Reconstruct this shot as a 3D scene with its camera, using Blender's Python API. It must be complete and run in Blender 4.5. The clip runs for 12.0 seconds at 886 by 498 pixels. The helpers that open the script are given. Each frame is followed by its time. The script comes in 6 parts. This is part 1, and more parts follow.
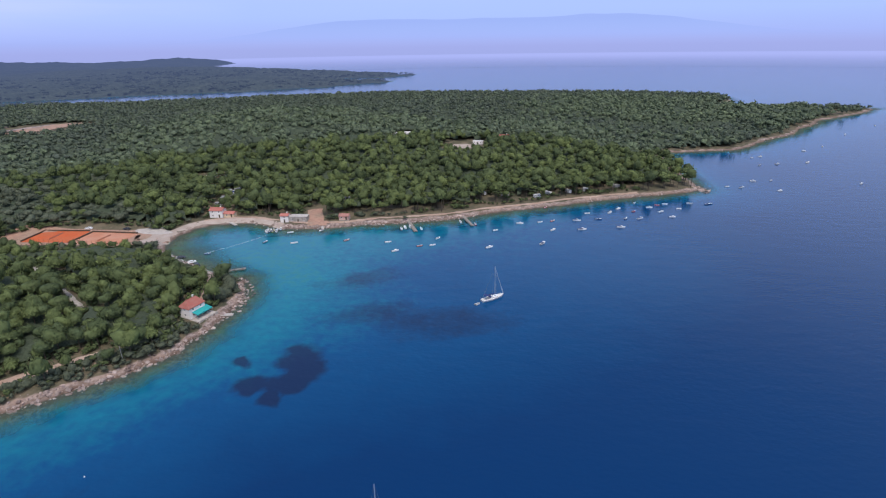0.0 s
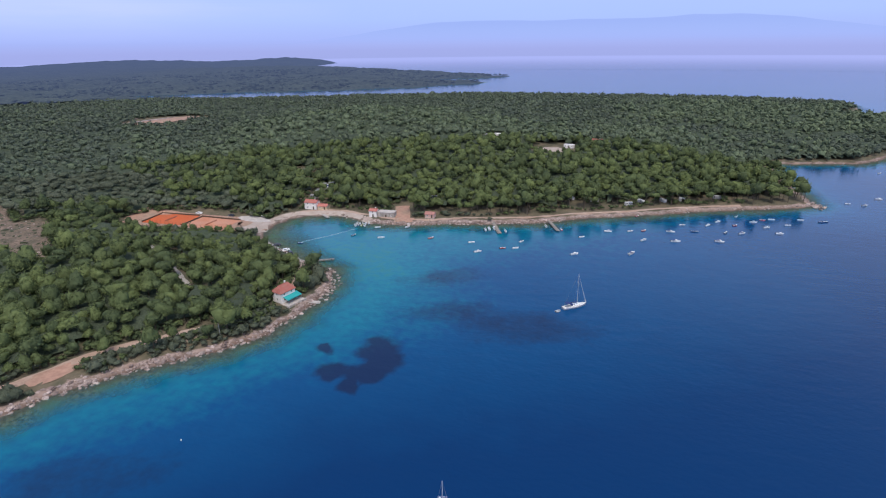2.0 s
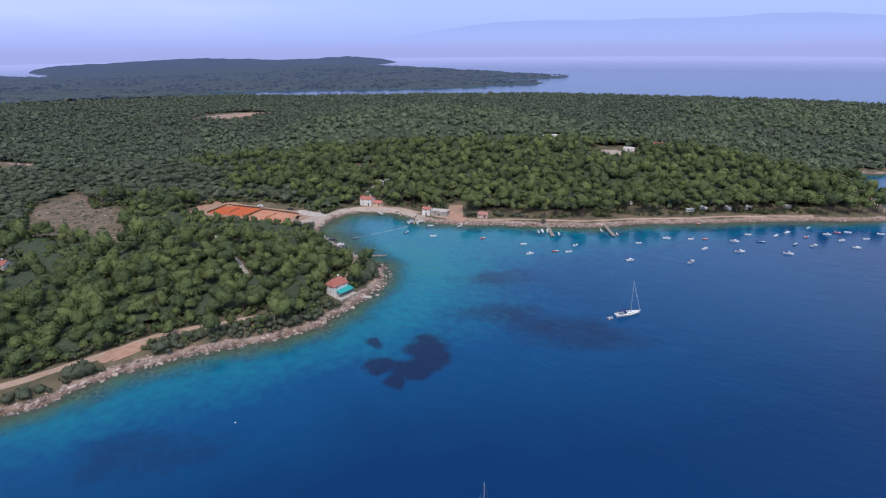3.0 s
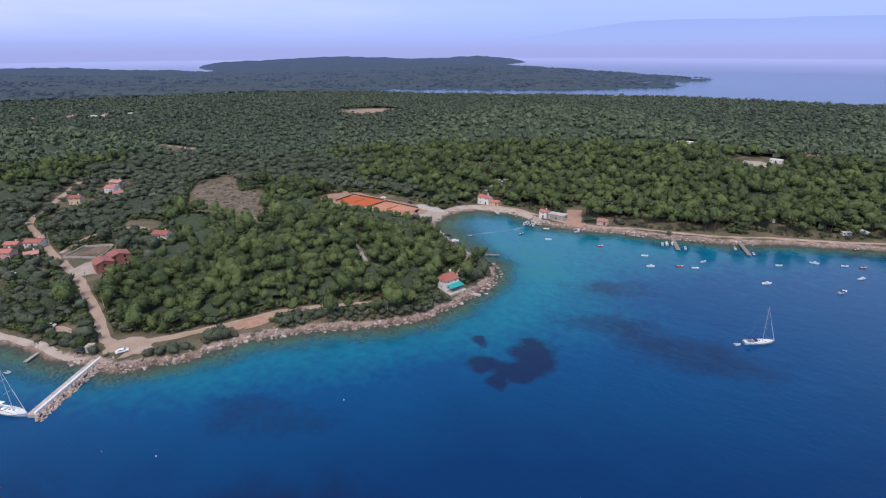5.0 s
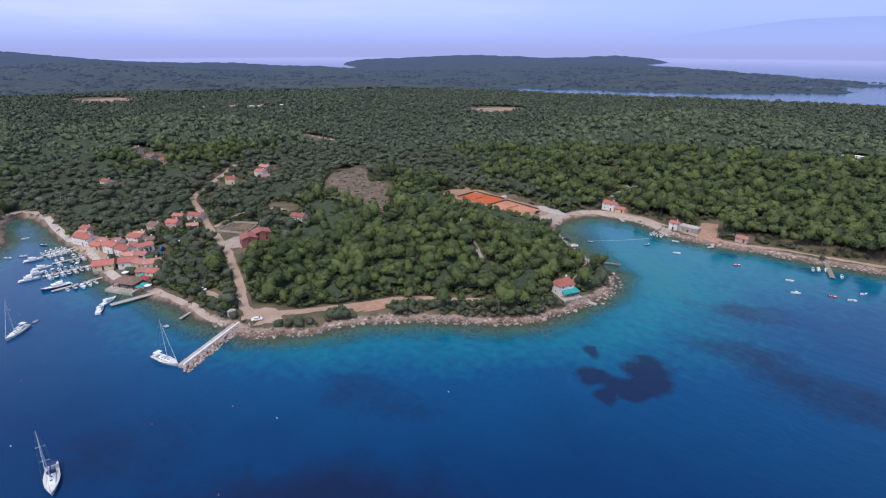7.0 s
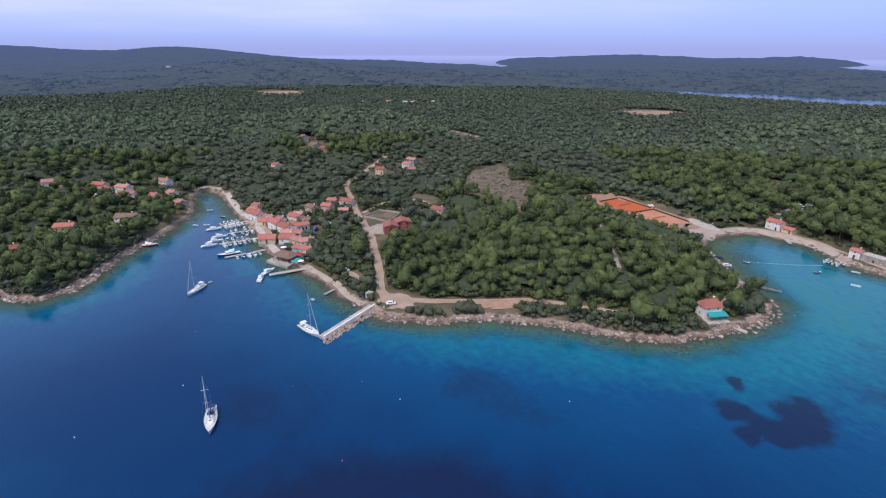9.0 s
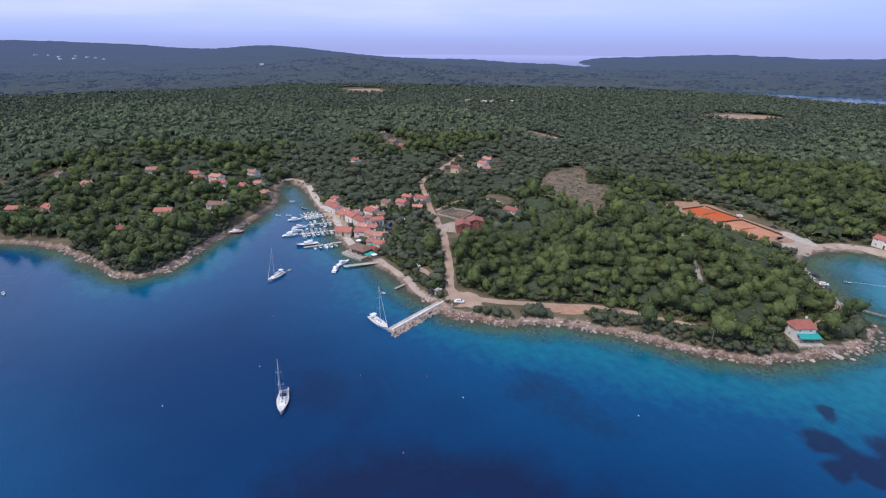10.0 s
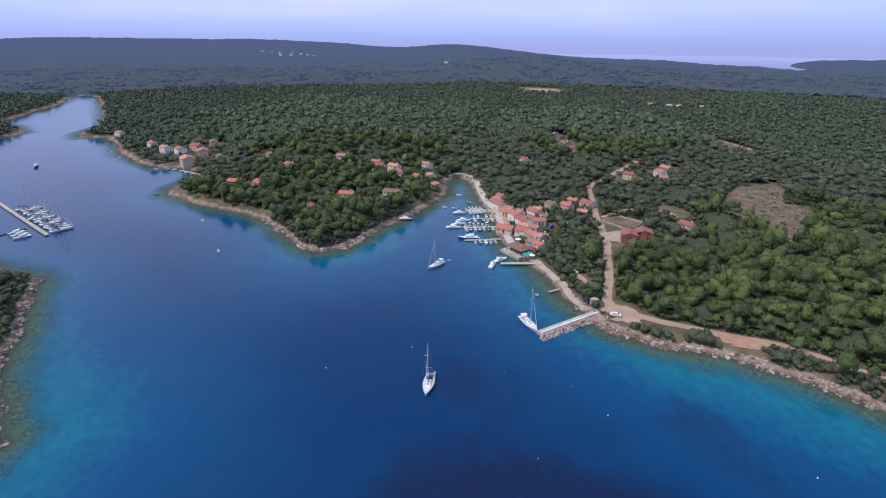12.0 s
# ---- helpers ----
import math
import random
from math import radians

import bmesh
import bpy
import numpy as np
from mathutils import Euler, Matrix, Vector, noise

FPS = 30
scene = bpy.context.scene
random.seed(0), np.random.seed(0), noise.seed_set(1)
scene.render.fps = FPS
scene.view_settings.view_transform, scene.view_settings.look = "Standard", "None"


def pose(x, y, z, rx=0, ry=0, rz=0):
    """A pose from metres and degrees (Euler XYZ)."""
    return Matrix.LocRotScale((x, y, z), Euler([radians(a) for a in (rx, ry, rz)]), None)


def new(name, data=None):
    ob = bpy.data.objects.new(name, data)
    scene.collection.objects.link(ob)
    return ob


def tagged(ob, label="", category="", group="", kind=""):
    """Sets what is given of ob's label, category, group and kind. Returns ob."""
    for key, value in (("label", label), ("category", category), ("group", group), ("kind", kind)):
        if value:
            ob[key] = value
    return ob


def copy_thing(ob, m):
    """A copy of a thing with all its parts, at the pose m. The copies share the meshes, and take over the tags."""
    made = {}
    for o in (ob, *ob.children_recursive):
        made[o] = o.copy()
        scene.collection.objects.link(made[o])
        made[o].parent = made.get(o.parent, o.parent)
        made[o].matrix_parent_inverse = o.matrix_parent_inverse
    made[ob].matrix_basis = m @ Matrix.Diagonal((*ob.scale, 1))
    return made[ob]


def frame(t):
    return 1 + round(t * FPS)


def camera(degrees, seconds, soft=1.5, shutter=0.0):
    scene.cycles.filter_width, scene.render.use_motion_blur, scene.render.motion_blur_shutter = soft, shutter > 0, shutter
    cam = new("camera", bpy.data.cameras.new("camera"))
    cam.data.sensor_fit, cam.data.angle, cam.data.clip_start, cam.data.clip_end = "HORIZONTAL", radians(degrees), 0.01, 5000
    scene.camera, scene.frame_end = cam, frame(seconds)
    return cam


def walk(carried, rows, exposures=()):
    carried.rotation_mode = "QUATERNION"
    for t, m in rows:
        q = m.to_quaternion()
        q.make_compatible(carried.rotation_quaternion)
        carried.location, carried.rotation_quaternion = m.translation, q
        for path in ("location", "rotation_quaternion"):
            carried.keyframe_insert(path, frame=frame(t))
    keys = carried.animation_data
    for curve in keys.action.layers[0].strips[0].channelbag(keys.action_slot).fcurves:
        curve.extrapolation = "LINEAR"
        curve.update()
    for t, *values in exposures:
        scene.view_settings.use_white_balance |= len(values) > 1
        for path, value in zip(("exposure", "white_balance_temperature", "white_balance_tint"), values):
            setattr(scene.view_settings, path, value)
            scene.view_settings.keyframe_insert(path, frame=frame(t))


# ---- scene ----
# The drone hovers 105 m over the sea and pans to its left: seconds, yaw, pitch, roll.
EYE = (0.0, 0.0, 105.0)
PAN = [
    (0.0, 0.03, -21.16, -0.93),
    (0.5, 2.24, -21.10, -0.90),
    (1.0, 4.57, -21.05, -0.82),
    (1.5, 6.92, -20.99, -0.77),
    (2.0, 9.48, -20.92, -0.70),
    (2.5, 12.39, -20.90, -0.64),
    (3.0, 15.36, -20.89, -0.53),
    (5.0, 28.25, -20.83, -0.27),
    (5.5, 31.70, -20.84, -0.16),
    (6.0, 35.03, -20.89, -0.07),
    (6.5, 38.20, -20.90, 0.03),
    (7.0, 41.52, -20.92, 0.04),
    (9.0, 56.72, -21.06, 0.16),
    (9.5, 60.70, -21.10, 0.16),
    (10.0, 64.84, -21.15, 0.25),
    (10.5, 69.07, -21.20, 0.25),
    (11.0, 73.51, -21.24, 0.27),
    (11.5, 77.88, -21.28, 0.33),
    (12.0, 82.85, -21.31, 0.40),
]
cam = camera(79.12, 12.0, soft=1.15)
walk(cam, [(t, pose(*EYE, 90 + p, 0, y) @ pose(0, 0, 0, 0, 0, r)) for t, y, p, r in PAN])

# ---------------------------------------------------------------- world and sun
SUN_ELEVATION, SUN_TURN = 60.0, 165.0
world = bpy.data.worlds.new("sky")
scene.world = world
world.use_nodes = True
wn = world.node_tree.nodes
sky = wn.new("ShaderNodeTexSky")
sky.sky_type = "NISHITA"
sky.sun_disc = False
sky.sun_elevation, sky.sun_rotation = radians(SUN_ELEVATION), radians(SUN_TURN)
sky.air_density, sky.dust_density = 1.0, 2.0
wn["Background"].inputs["Strength"].default_value = 0.148
world.node_tree.links.new(sky.outputs[0], wn["Background"].inputs["Color"])

sun_data = bpy.data.lights.new("sun", "SUN")
sun_data.energy, sun_data.angle, sun_data.color = 1.15, radians(16), (1.0, 0.95, 0.88)
sun = new("sun", sun_data)
sun.matrix_world = pose(0, 0, 300, 90 - SUN_ELEVATION, 0, 180 - SUN_TURN)
scene.view_settings.exposure = 0.6


# ---------------------------------------------------------------- materials
def material(name, base, rough=0.8, metal=0.0, vary=0.25, scale=1.0, fine=8.0, bump=0.3, depth=0.05, second=None, tint=None, random_by=None, spec=0.3, spread=0.5):
    """A surface with large stains, fine grain and relief. second: the other colour of its stains; tint: an attribute that mixes to it."""
    m = bpy.data.materials.new(name)
    m.use_nodes = True
    nt = m.node_tree
    n, l = nt.nodes, nt.links
    b = n["Principled BSDF"]
    b.inputs["Roughness"].default_value, b.inputs["Metallic"].default_value = rough, metal
    b.inputs["Specular IOR Level"].default_value = spec
    co = n.new("ShaderNodeTexCoord")
    big, small = n.new("ShaderNodeTexNoise"), n.new("ShaderNodeTexNoise")
    big.inputs["Scale"].default_value, small.inputs["Scale"].default_value = scale, scale * fine
    big.inputs["Detail"].default_value = small.inputs["Detail"].default_value = 3.0
    for t in (big, small):
        l.new(co.outputs["Object"], t.inputs["Vector"])
    mix = n.new("ShaderNodeMix")
    mix.data_type = "RGBA"
    mix.inputs["A"].default_value = (*base, 1)
    mix.inputs["B"].default_value = (*(second or [c * (1 - vary) for c in base]), 1)
    ramp = n.new("ShaderNodeMapRange")
    ramp.inputs["From Min"].default_value, ramp.inputs["From Max"].default_value = 0.35, 0.65
    l.new(big.outputs["Fac"], ramp.inputs["Value"])
    l.new(ramp.outputs[0], mix.inputs["Factor"])
    if tint:
        at = n.new("ShaderNodeAttribute")
        at.attribute_name = tint
        l.new(at.outputs["Fac"], mix.inputs["Factor"])
    grain = n.new("ShaderNodeHueSaturation")
    value = n.new("ShaderNodeMapRange")
    value.inputs["To Min"].default_value, value.inputs["To Max"].default_value = 1 - vary, 1 + vary
    value.inputs["From Min"].default_value, value.inputs["From Max"].default_value = 0.25, 0.75
    l.new(small.outputs["Fac"], value.inputs["Value"])
    if random_by:
        if random_by == "island":
            src = n.new("ShaderNodeNewGeometry").outputs["Random Per Island"]
        else:
            src = n.new("ShaderNodeObjectInfo").outputs["Random"]
        add = n.new("ShaderNodeMath")
        add.operation = "MULTIPLY_ADD"
        add.inputs[1].default_value, add.inputs[2].default_value = spread, 1 - spread / 2
        mul = n.new("ShaderNodeMath")
        mul.operation = "MULTIPLY"
        l.new(src, add.inputs[0])
        l.new(add.outputs[0], mul.inputs[0])
        l.new(value.outputs[0], mul.inputs[1])
        l.new(mul.outputs[0], grain.inputs["Value"])
    else:
        l.new(value.outputs[0], grain.inputs["Value"])
    l.new(mix.outputs["Result"], grain.inputs["Color"])
    l.new(grain.outputs[0], b.inputs["Base Color"])
    if bump:
        bp = n.new("ShaderNodeBump")
        bp.inputs["Strength"].default_value, bp.inputs["Distance"].default_value = bump, depth
        l.new(small.outputs["Fac"], bp.inputs["Height"])
        l.new(bp.outputs[0], b.inputs["Normal"])
    return m


PINE = material("pine needles", (0.058, 0.077, 0.037), 0.85, vary=0.3, scale=0.5, fine=3.4, bump=0.6, depth=0.4, second=(0.116, 0.143, 0.052), tint="tint", random_by="island", spec=0.08, spread=0.4)
MACCHIA = material("evergreen scrub leaves", (0.068, 0.079, 0.052), 0.85, vary=0.3, scale=0.5, fine=3.4, bump=0.6, depth=0.4, second=(0.104, 0.118, 0.082), tint="tint", random_by="island", spec=0.08, spread=0.3)
# Inland leaves are lighter and bluer: haze put into their colour.
INLAND_HAZED = material("inland leaves paled for haze", (0.076, 0.092, 0.072), 0.9, vary=0.3, scale=0.3, fine=4, bump=0.4, depth=0.4, second=(0.116, 0.146, 0.084), tint="tint", random_by="island", spec=0.08, spread=0.35)
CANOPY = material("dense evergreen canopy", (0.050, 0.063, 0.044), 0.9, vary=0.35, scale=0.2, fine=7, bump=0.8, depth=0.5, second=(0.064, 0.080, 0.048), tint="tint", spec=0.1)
BARK = material("bark", (0.10, 0.075, 0.055), 0.95, scale=2)
ROCK = material("pale limestone", (0.42, 0.335, 0.295), 0.9, vary=0.3, scale=0.3, fine=10, bump=0.8, depth=0.15, second=(0.19, 0.135, 0.115), random_by="island", spread=0.7)
CONCRETE = material("worn concrete", (0.49, 0.44, 0.40), 0.9, scale=0.4, second=(0.38, 0.335, 0.30))
GRAVEL = material("reddish gravel road", (0.34, 0.23, 0.17), 0.95, vary=0.15, scale=0.12, fine=14, second=(0.42, 0.31, 0.25))
SAND = material("pale pebble beach", (0.42, 0.345, 0.295), 0.95, vary=0.15, scale=0.2, fine=14, second=(0.34, 0.27, 0.225))
CLAY = material("orange clay court", (0.52, 0.10, 0.03), 0.95, vary=0.1, scale=0.1, second=(0.45, 0.12, 0.05))
CLAY_PALE = material("worn pale clay court", (0.48, 0.25, 0.17), 0.95, vary=0.1, scale=0.1, second=(0.46, 0.19, 0.11))
RED_EARTH = material("red earth", (0.38, 0.22, 0.16), 0.95, vary=0.2, scale=0.08, second=(0.31, 0.21, 0.15))
SCRUB_EARTH = material("dry brown scrub ground", (0.19, 0.135, 0.10), 0.95, vary=0.45, scale=0.14, fine=6, second=(0.10, 0.085, 0.055))
TILES = material("terracotta roof tiles", (0.37, 0.115, 0.09), 0.85, vary=0.25, scale=0.7, fine=6, bump=0.6, depth=0.06, second=(0.35, 0.15, 0.118), random_by="object")
TILES_PALE = material("weathered terracotta tiles", (0.43, 0.205, 0.168), 0.85, vary=0.25, scale=0.7, fine=6, bump=0.6, depth=0.06, second=(0.35, 0.17, 0.14), random_by="object")
TILES_DARK = material("brown old tiles", (0.24, 0.15, 0.12), 0.9, vary=0.25, scale=0.7, fine=6, bump=0.6, depth=0.06)
PLASTER = material("white plaster", (0.80, 0.76, 0.72), 0.85, vary=0.08, scale=0.5, second=(0.70, 0.65, 0.61))
PLASTER_PINK = material("pink plaster", (0.62, 0.42, 0.36), 0.85, vary=0.08, scale=0.5, second=(0.52, 0.34, 0.29))
PLASTER_OCHRE = material("cream plaster", (0.66, 0.53, 0.36), 0.85, vary=0.08, scale=0.5, second=(0.58, 0.44, 0.30))
STONE = material("grey stone wall", (0.40, 0.36, 0.32), 0.9, vary=0.25, scale=0.6, second=(0.28, 0.25, 0.22))
BRICK = material("raw red brick block", (0.33, 0.125, 0.105), 0.9, vary=0.2, scale=0.8, fine=5, second=(0.27, 0.11, 0.095))
GLASS_DARK = material("dark window glass", (0.03, 0.035, 0.04), 0.08, vary=0.05, bump=0, spec=0.6)
WOOD = material("weathered timber", (0.28, 0.245, 0.21), 0.85, scale=0.8)
WOOD_DARK = material("dark timber", (0.10, 0.07, 0.05), 0.8, scale=0.8)
GEL = material("white boat gelcoat", (0.78, 0.78, 0.78), 0.25, vary=0.03, scale=0.4, bump=0, spec=0.5)
GEL_BLUE = material("navy boat hull", (0.03, 0.06, 0.18), 0.3, vary=0.05, bump=0)
GEL_RED = material("red boat hull", (0.50, 0.05, 0.04), 0.35, vary=0.05, bump=0)
TEAK = material("boat deck", (0.68, 0.66, 0.62), 0.7, vary=0.08, scale=1.5, bump=0.1)
COCKPIT = material("grey cockpit lining", (0.32, 0.33, 0.35), 0.7, bump=0.1)
CANVAS_BLUE = material("navy canvas", (0.02, 0.04, 0.14), 0.9, vary=0.1, scale=1.5)
CANVAS_TEAL = material("turquoise awning cloth", (0.03, 0.33, 0.32), 0.85, vary=0.08, scale=1.2)
CANVAS_BRIGHT = material("bright blue tarpaulin", (0.03, 0.16, 0.55), 0.7, vary=0.1, scale=1.2)
CANVAS_RED = material("dark red canopy", (0.38, 0.05, 0.05), 0.85, vary=0.1, scale=1.2)
ALU = material("aluminium spar", (0.72, 0.72, 0.74), 0.35, 0.6, vary=0.05, bump=0)
STEEL = material("galvanised steel", (0.45, 0.45, 0.46), 0.5, 0.6, vary=0.1, bump=0)
RUBBER = material("black rubber", (0.02, 0.02, 0.02), 0.8, bump=0.1)
RUBBER_GREY = material("grey inflatable tube", (0.45, 0.46, 0.48), 0.6, vary=0.05, bump=0.05)
CAR_WHITE = material("white car paint", (0.75, 0.75, 0.75), 0.25, vary=0.03, bump=0, spec=0.5)
CAR_DARK = material("dark car paint", (0.04, 0.045, 0.06), 0.25, vary=0.03, bump=0, spec=0.5)
DULL_PANEL = material("dull weathered caravan panel", (0.42, 0.41, 0.40), 0.6, vary=0.12, scale=0.6, bump=0, random_by="object", spread=0.9)
YELLOW = material("yellow plastic", (0.70, 0.50, 0.03), 0.5, vary=0.05, bump=0)


def ground_material():
    """Bare limestone at the shore, then leaf litter and dry grass; the attribute 'shore' runs from 0 inland to 1 at the sea."""
    m = bpy.data.materials.new("island ground")
    m.use_nodes = True
    n, l = m.node_tree.nodes, m.node_tree.links
    b = n["Principled BSDF"]
    b.inputs["Roughness"].default_value = 0.95
    b.inputs["Specular IOR Level"].default_value = 0.15
    co = n.new("ShaderNodeTexCoord")
    noises = []
    for s in (0.02, 0.12, 0.9):
        t = n.new("ShaderNodeTexNoise")
        t.inputs["Scale"].default_value, t.inputs["Detail"].default_value = s, 4
        l.new(co.outputs["Object"], t.inputs["Vector"])
        noises.append(t.outputs["Fac"])

    def mixed(a, c, fac):
        x = n.new("ShaderNodeMix")
        x.data_type = "RGBA"
        for key, v in (("A", a), ("B", c)):
            if isinstance(v, tuple):
                x.inputs[key].default_value = (*v, 1)
            else:
                l.new(v, x.inputs[key])
        l.new(fac, x.inputs["Factor"])
        return x.outputs["Result"]

    def ranged(v, lo, hi):
        r = n.new("ShaderNodeMapRange")
        r.inputs["From Min"].default_value, r.inputs["From Max"].default_value = lo, hi
        l.new(v, r.inputs["Value"])
        return r.outputs[0]

    litter = mixed((0.085, 0.080, 0.05), (0.15, 0.12, 0.08), ranged(noises[1], 0.4, 0.62))
    litter = mixed(litter, (0.20, 0.15, 0.11), ranged(noises[2], 0.58, 0.75))
    stone = mixed((0.38, 0.30, 0.265), (0.18, 0.13, 0.105), ranged(noises[2], 0.38, 0.62))
    stone = mixed(stone, (0.32, 0.23, 0.185), ranged(noises[1], 0.45, 0.65))
    at = n.new("ShaderNodeAttribute")
    at.attribute_name = "shore"
    add = n.new("ShaderNodeMath")
    add.operation = "MULTIPLY_ADD"
    add.inputs[1].default_value = 0.5
    l.new(noises[2], add.inputs[0])
    l.new(at.outputs["Fac"], add.inputs[2])
    col = mixed(litter, stone, ranged(add.outputs[0], 0.60, 0.85))
    wet = n.new("ShaderNodeAttribute")
    wet.attribute_name = "wet"
    col = mixed(col, (0.105, 0.062, 0.045), wet.outputs["Fac"])
    bed = n.new("ShaderNodeAttribute")
    bed.attribute_name = "bed"
    seabed = mixed((0.25, 0.18, 0.11), (0.085, 0.066, 0.040), ranged(noises[2], 0.4, 0.6))
    seabed = mixed(seabed, (0.15, 0.16, 0.09), ranged(noises[1], 0.45, 0.62))
    col = mixed(col, seabed, bed.outputs["Fac"])
    l.new(col, b.inputs["Base Color"])
    bp = n.new("ShaderNodeBump")
    bp.inputs["Strength"].default_value, bp.inputs["Distance"].default_value = 0.7, 0.4
    l.new(noises[2], bp.inputs["Height"])
    l.new(bp.outputs[0], b.inputs["Normal"])
    return m


def water_material():
    """Sea water: 'deep' runs from 0 at the shore to 1 far out, 'weed' marks seagrass and the trees' painted reflection,
    'clear' how far one sees to the bed.
    """
    m = bpy.data.materials.new("sea water")
    m.use_nodes = True
    n, l = m.node_tree.nodes, m.node_tree.links
    b = n["Principled BSDF"]
    b.inputs["Roughness"].default_value = 0.12
    b.inputs["IOR"].default_value, b.inputs["Specular IOR Level"].default_value = 1.33, 0.5
    co = n.new("ShaderNodeTexCoord")
    at = {}
    for key in ("deep", "weed", "clear"):
        a = n.new("ShaderNodeAttribute")
        a.attribute_name = key
        at[key] = a.outputs["Fac"]
    ragged = n.new("ShaderNodeTexNoise")
    ragged.inputs["Scale"].default_value, ragged.inputs["Detail"].default_value = 0.07, 5
    l.new(co.outputs["Object"], ragged.inputs["Vector"])
    shift = n.new("ShaderNodeMath")
    shift.operation = "MULTIPLY_ADD"
    shift.inputs[1].default_value = 0.16
    l.new(ragged.outputs["Fac"], shift.inputs[0])
    mottle = n.new("ShaderNodeTexNoise")
    mottle.inputs["Scale"].default_value, mottle.inputs["Detail"].default_value = 0.28, 4
    l.new(co.outputs["Object"], mottle.inputs["Vector"])
    near = n.new("ShaderNodeMapRange")
    near.inputs["From Min"].default_value, near.inputs["From Max"].default_value = 0.1, 0.75
    near.inputs["To Min"].default_value, near.inputs["To Max"].default_value = 0.4, 0.0
    l.new(at["deep"], near.inputs["Value"])
    spots = n.new("ShaderNodeMath")
    spots.operation = "MULTIPLY_ADD"
    l.new(mottle.outputs["Fac"], spots.inputs[0])
    l.new(near.outputs[0], spots.inputs[1])
    l.new(at["deep"], spots.inputs[2])
    l.new(spots.outputs[0], shift.inputs[2])
    ramp = n.new("ShaderNodeValToRGB")
    r = ramp.color_ramp
    r.elements[0].position, r.elements[0].color = 0.06, (0.070, 0.120, 0.080, 1)
    r.elements[1].position, r.elements[1].color = 1.0, (0.0004, 0.028, 0.104, 1)
    for p, c in ((0.17, (0.020, 0.165, 0.150)), (0.36, (0.002, 0.148, 0.218)), (0.64, (0.0005, 0.056, 0.160))):
        e = r.elements.new(p)
        e.color = (*c, 1)
    l.new(shift.outputs[0], ramp.inputs["Fac"])
    mix = n.new("ShaderNodeMix")
    mix.data_type = "RGBA"
    mix.inputs["B"].default_value = (0.006, 0.012, 0.046, 1)
    edge = n.new("ShaderNodeMath")
    edge.operation = "MULTIPLY_ADD"
    edge.inputs[1].default_value = 0.5
    blades = n.new("ShaderNodeTexNoise")
    blades.inputs["Scale"].default_value, blades.inputs["Detail"].default_value = 0.45, 5
    l.new(co.outputs["Object"], blades.inputs["Vector"])
    torn = n.new("ShaderNodeMath")
    torn.operation = "MULTIPLY_ADD"
    torn.inputs[1].default_value = 0.35
    l.new(blades.outputs["Fac"], torn.inputs[0])
    l.new(at["weed"], torn.inputs[2])
    l.new(ragged.outputs["Fac"], edge.inputs[0])
    l.new(torn.outputs[0], edge.inputs[2])
    fac = n.new("ShaderNodeMapRange")
    fac.inputs["From Min"].default_value, fac.inputs["From Max"].default_value = 0.66, 1.15
    fac.inputs["To Max"].default_value = 0.85
    l.new(edge.outputs[0], fac.inputs["Value"])
    l.new(ramp.outputs["Color"], mix.inputs["A"])
    l.new(fac.outputs[0], mix.inputs["Factor"])
    l.new(mix.outputs["Result"], b.inputs["Base Color"])
    waves = []
    for s, stretch in ((0.45, 1.6), (0.08, 2.2)):
        mp = n.new("ShaderNodeMapping")
        mp.inputs["Rotation"].default_value = (0, 0, radians(25))
        mp.inputs["Scale"].default_value = (1, stretch, 1)
        w = n.new("ShaderNodeTexNoise")
        w.inputs["Scale"].default_value, w.inputs["Detail"].default_value = s, 3
        l.new(co.outputs["Object"], mp.inputs["Vector"])
        l.new(mp.outputs[0], w.inputs["Vector"])
        waves.append(w)
    total = n.new("ShaderNodeMath")
    total.operation = "MULTIPLY_ADD"
    total.inputs[1].default_value = 2.0
    l.new(waves[1].outputs["Fac"], total.inputs[0])
    l.new(waves[0].outputs["Fac"], total.inputs[2])
    bp = n.new("ShaderNodeBump")
    bp.inputs["Strength"].default_value, bp.inputs["Distance"].default_value = 0.3, 0.2
    l.new(total.outputs[0], bp.inputs["Height"])
    l.new(bp.outputs[0], b.inputs["Normal"])
    see = n.new("ShaderNodeBsdfTransparent")
    see.inputs["Color"].default_value = (0.72, 0.88, 0.84, 1)
    both = n.new("ShaderNodeMixShader")
    l.new(at["clear"], both.inputs["Fac"])
    l.new(b.outputs[0], both.inputs[1])
    l.new(see.outputs[0], both.inputs[2])
    l.new(both.outputs[0], n["Material Output"].inputs["Surface"])
    return m


GROUND, WATER = ground_material(), water_material()


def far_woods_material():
    """Wooded land in the distance: dull evergreen, with haze mixed in as a blue glow that grows with distance."""
    m = material("distant wooded land with haze glow", (0.046, 0.059, 0.047), 1.0, vary=0.35, scale=0.03, fine=5, bump=0.5, depth=3, second=(0.076, 0.090, 0.068), tint="tint", spec=0.0)
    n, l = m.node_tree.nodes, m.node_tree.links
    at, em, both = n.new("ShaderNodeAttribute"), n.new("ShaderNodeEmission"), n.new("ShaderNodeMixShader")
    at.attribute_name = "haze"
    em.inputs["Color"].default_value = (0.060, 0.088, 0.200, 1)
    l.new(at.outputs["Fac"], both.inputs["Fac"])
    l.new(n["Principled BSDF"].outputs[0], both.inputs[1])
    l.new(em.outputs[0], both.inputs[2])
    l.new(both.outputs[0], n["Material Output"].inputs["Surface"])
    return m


FAR_WOODS = far_woods_material()


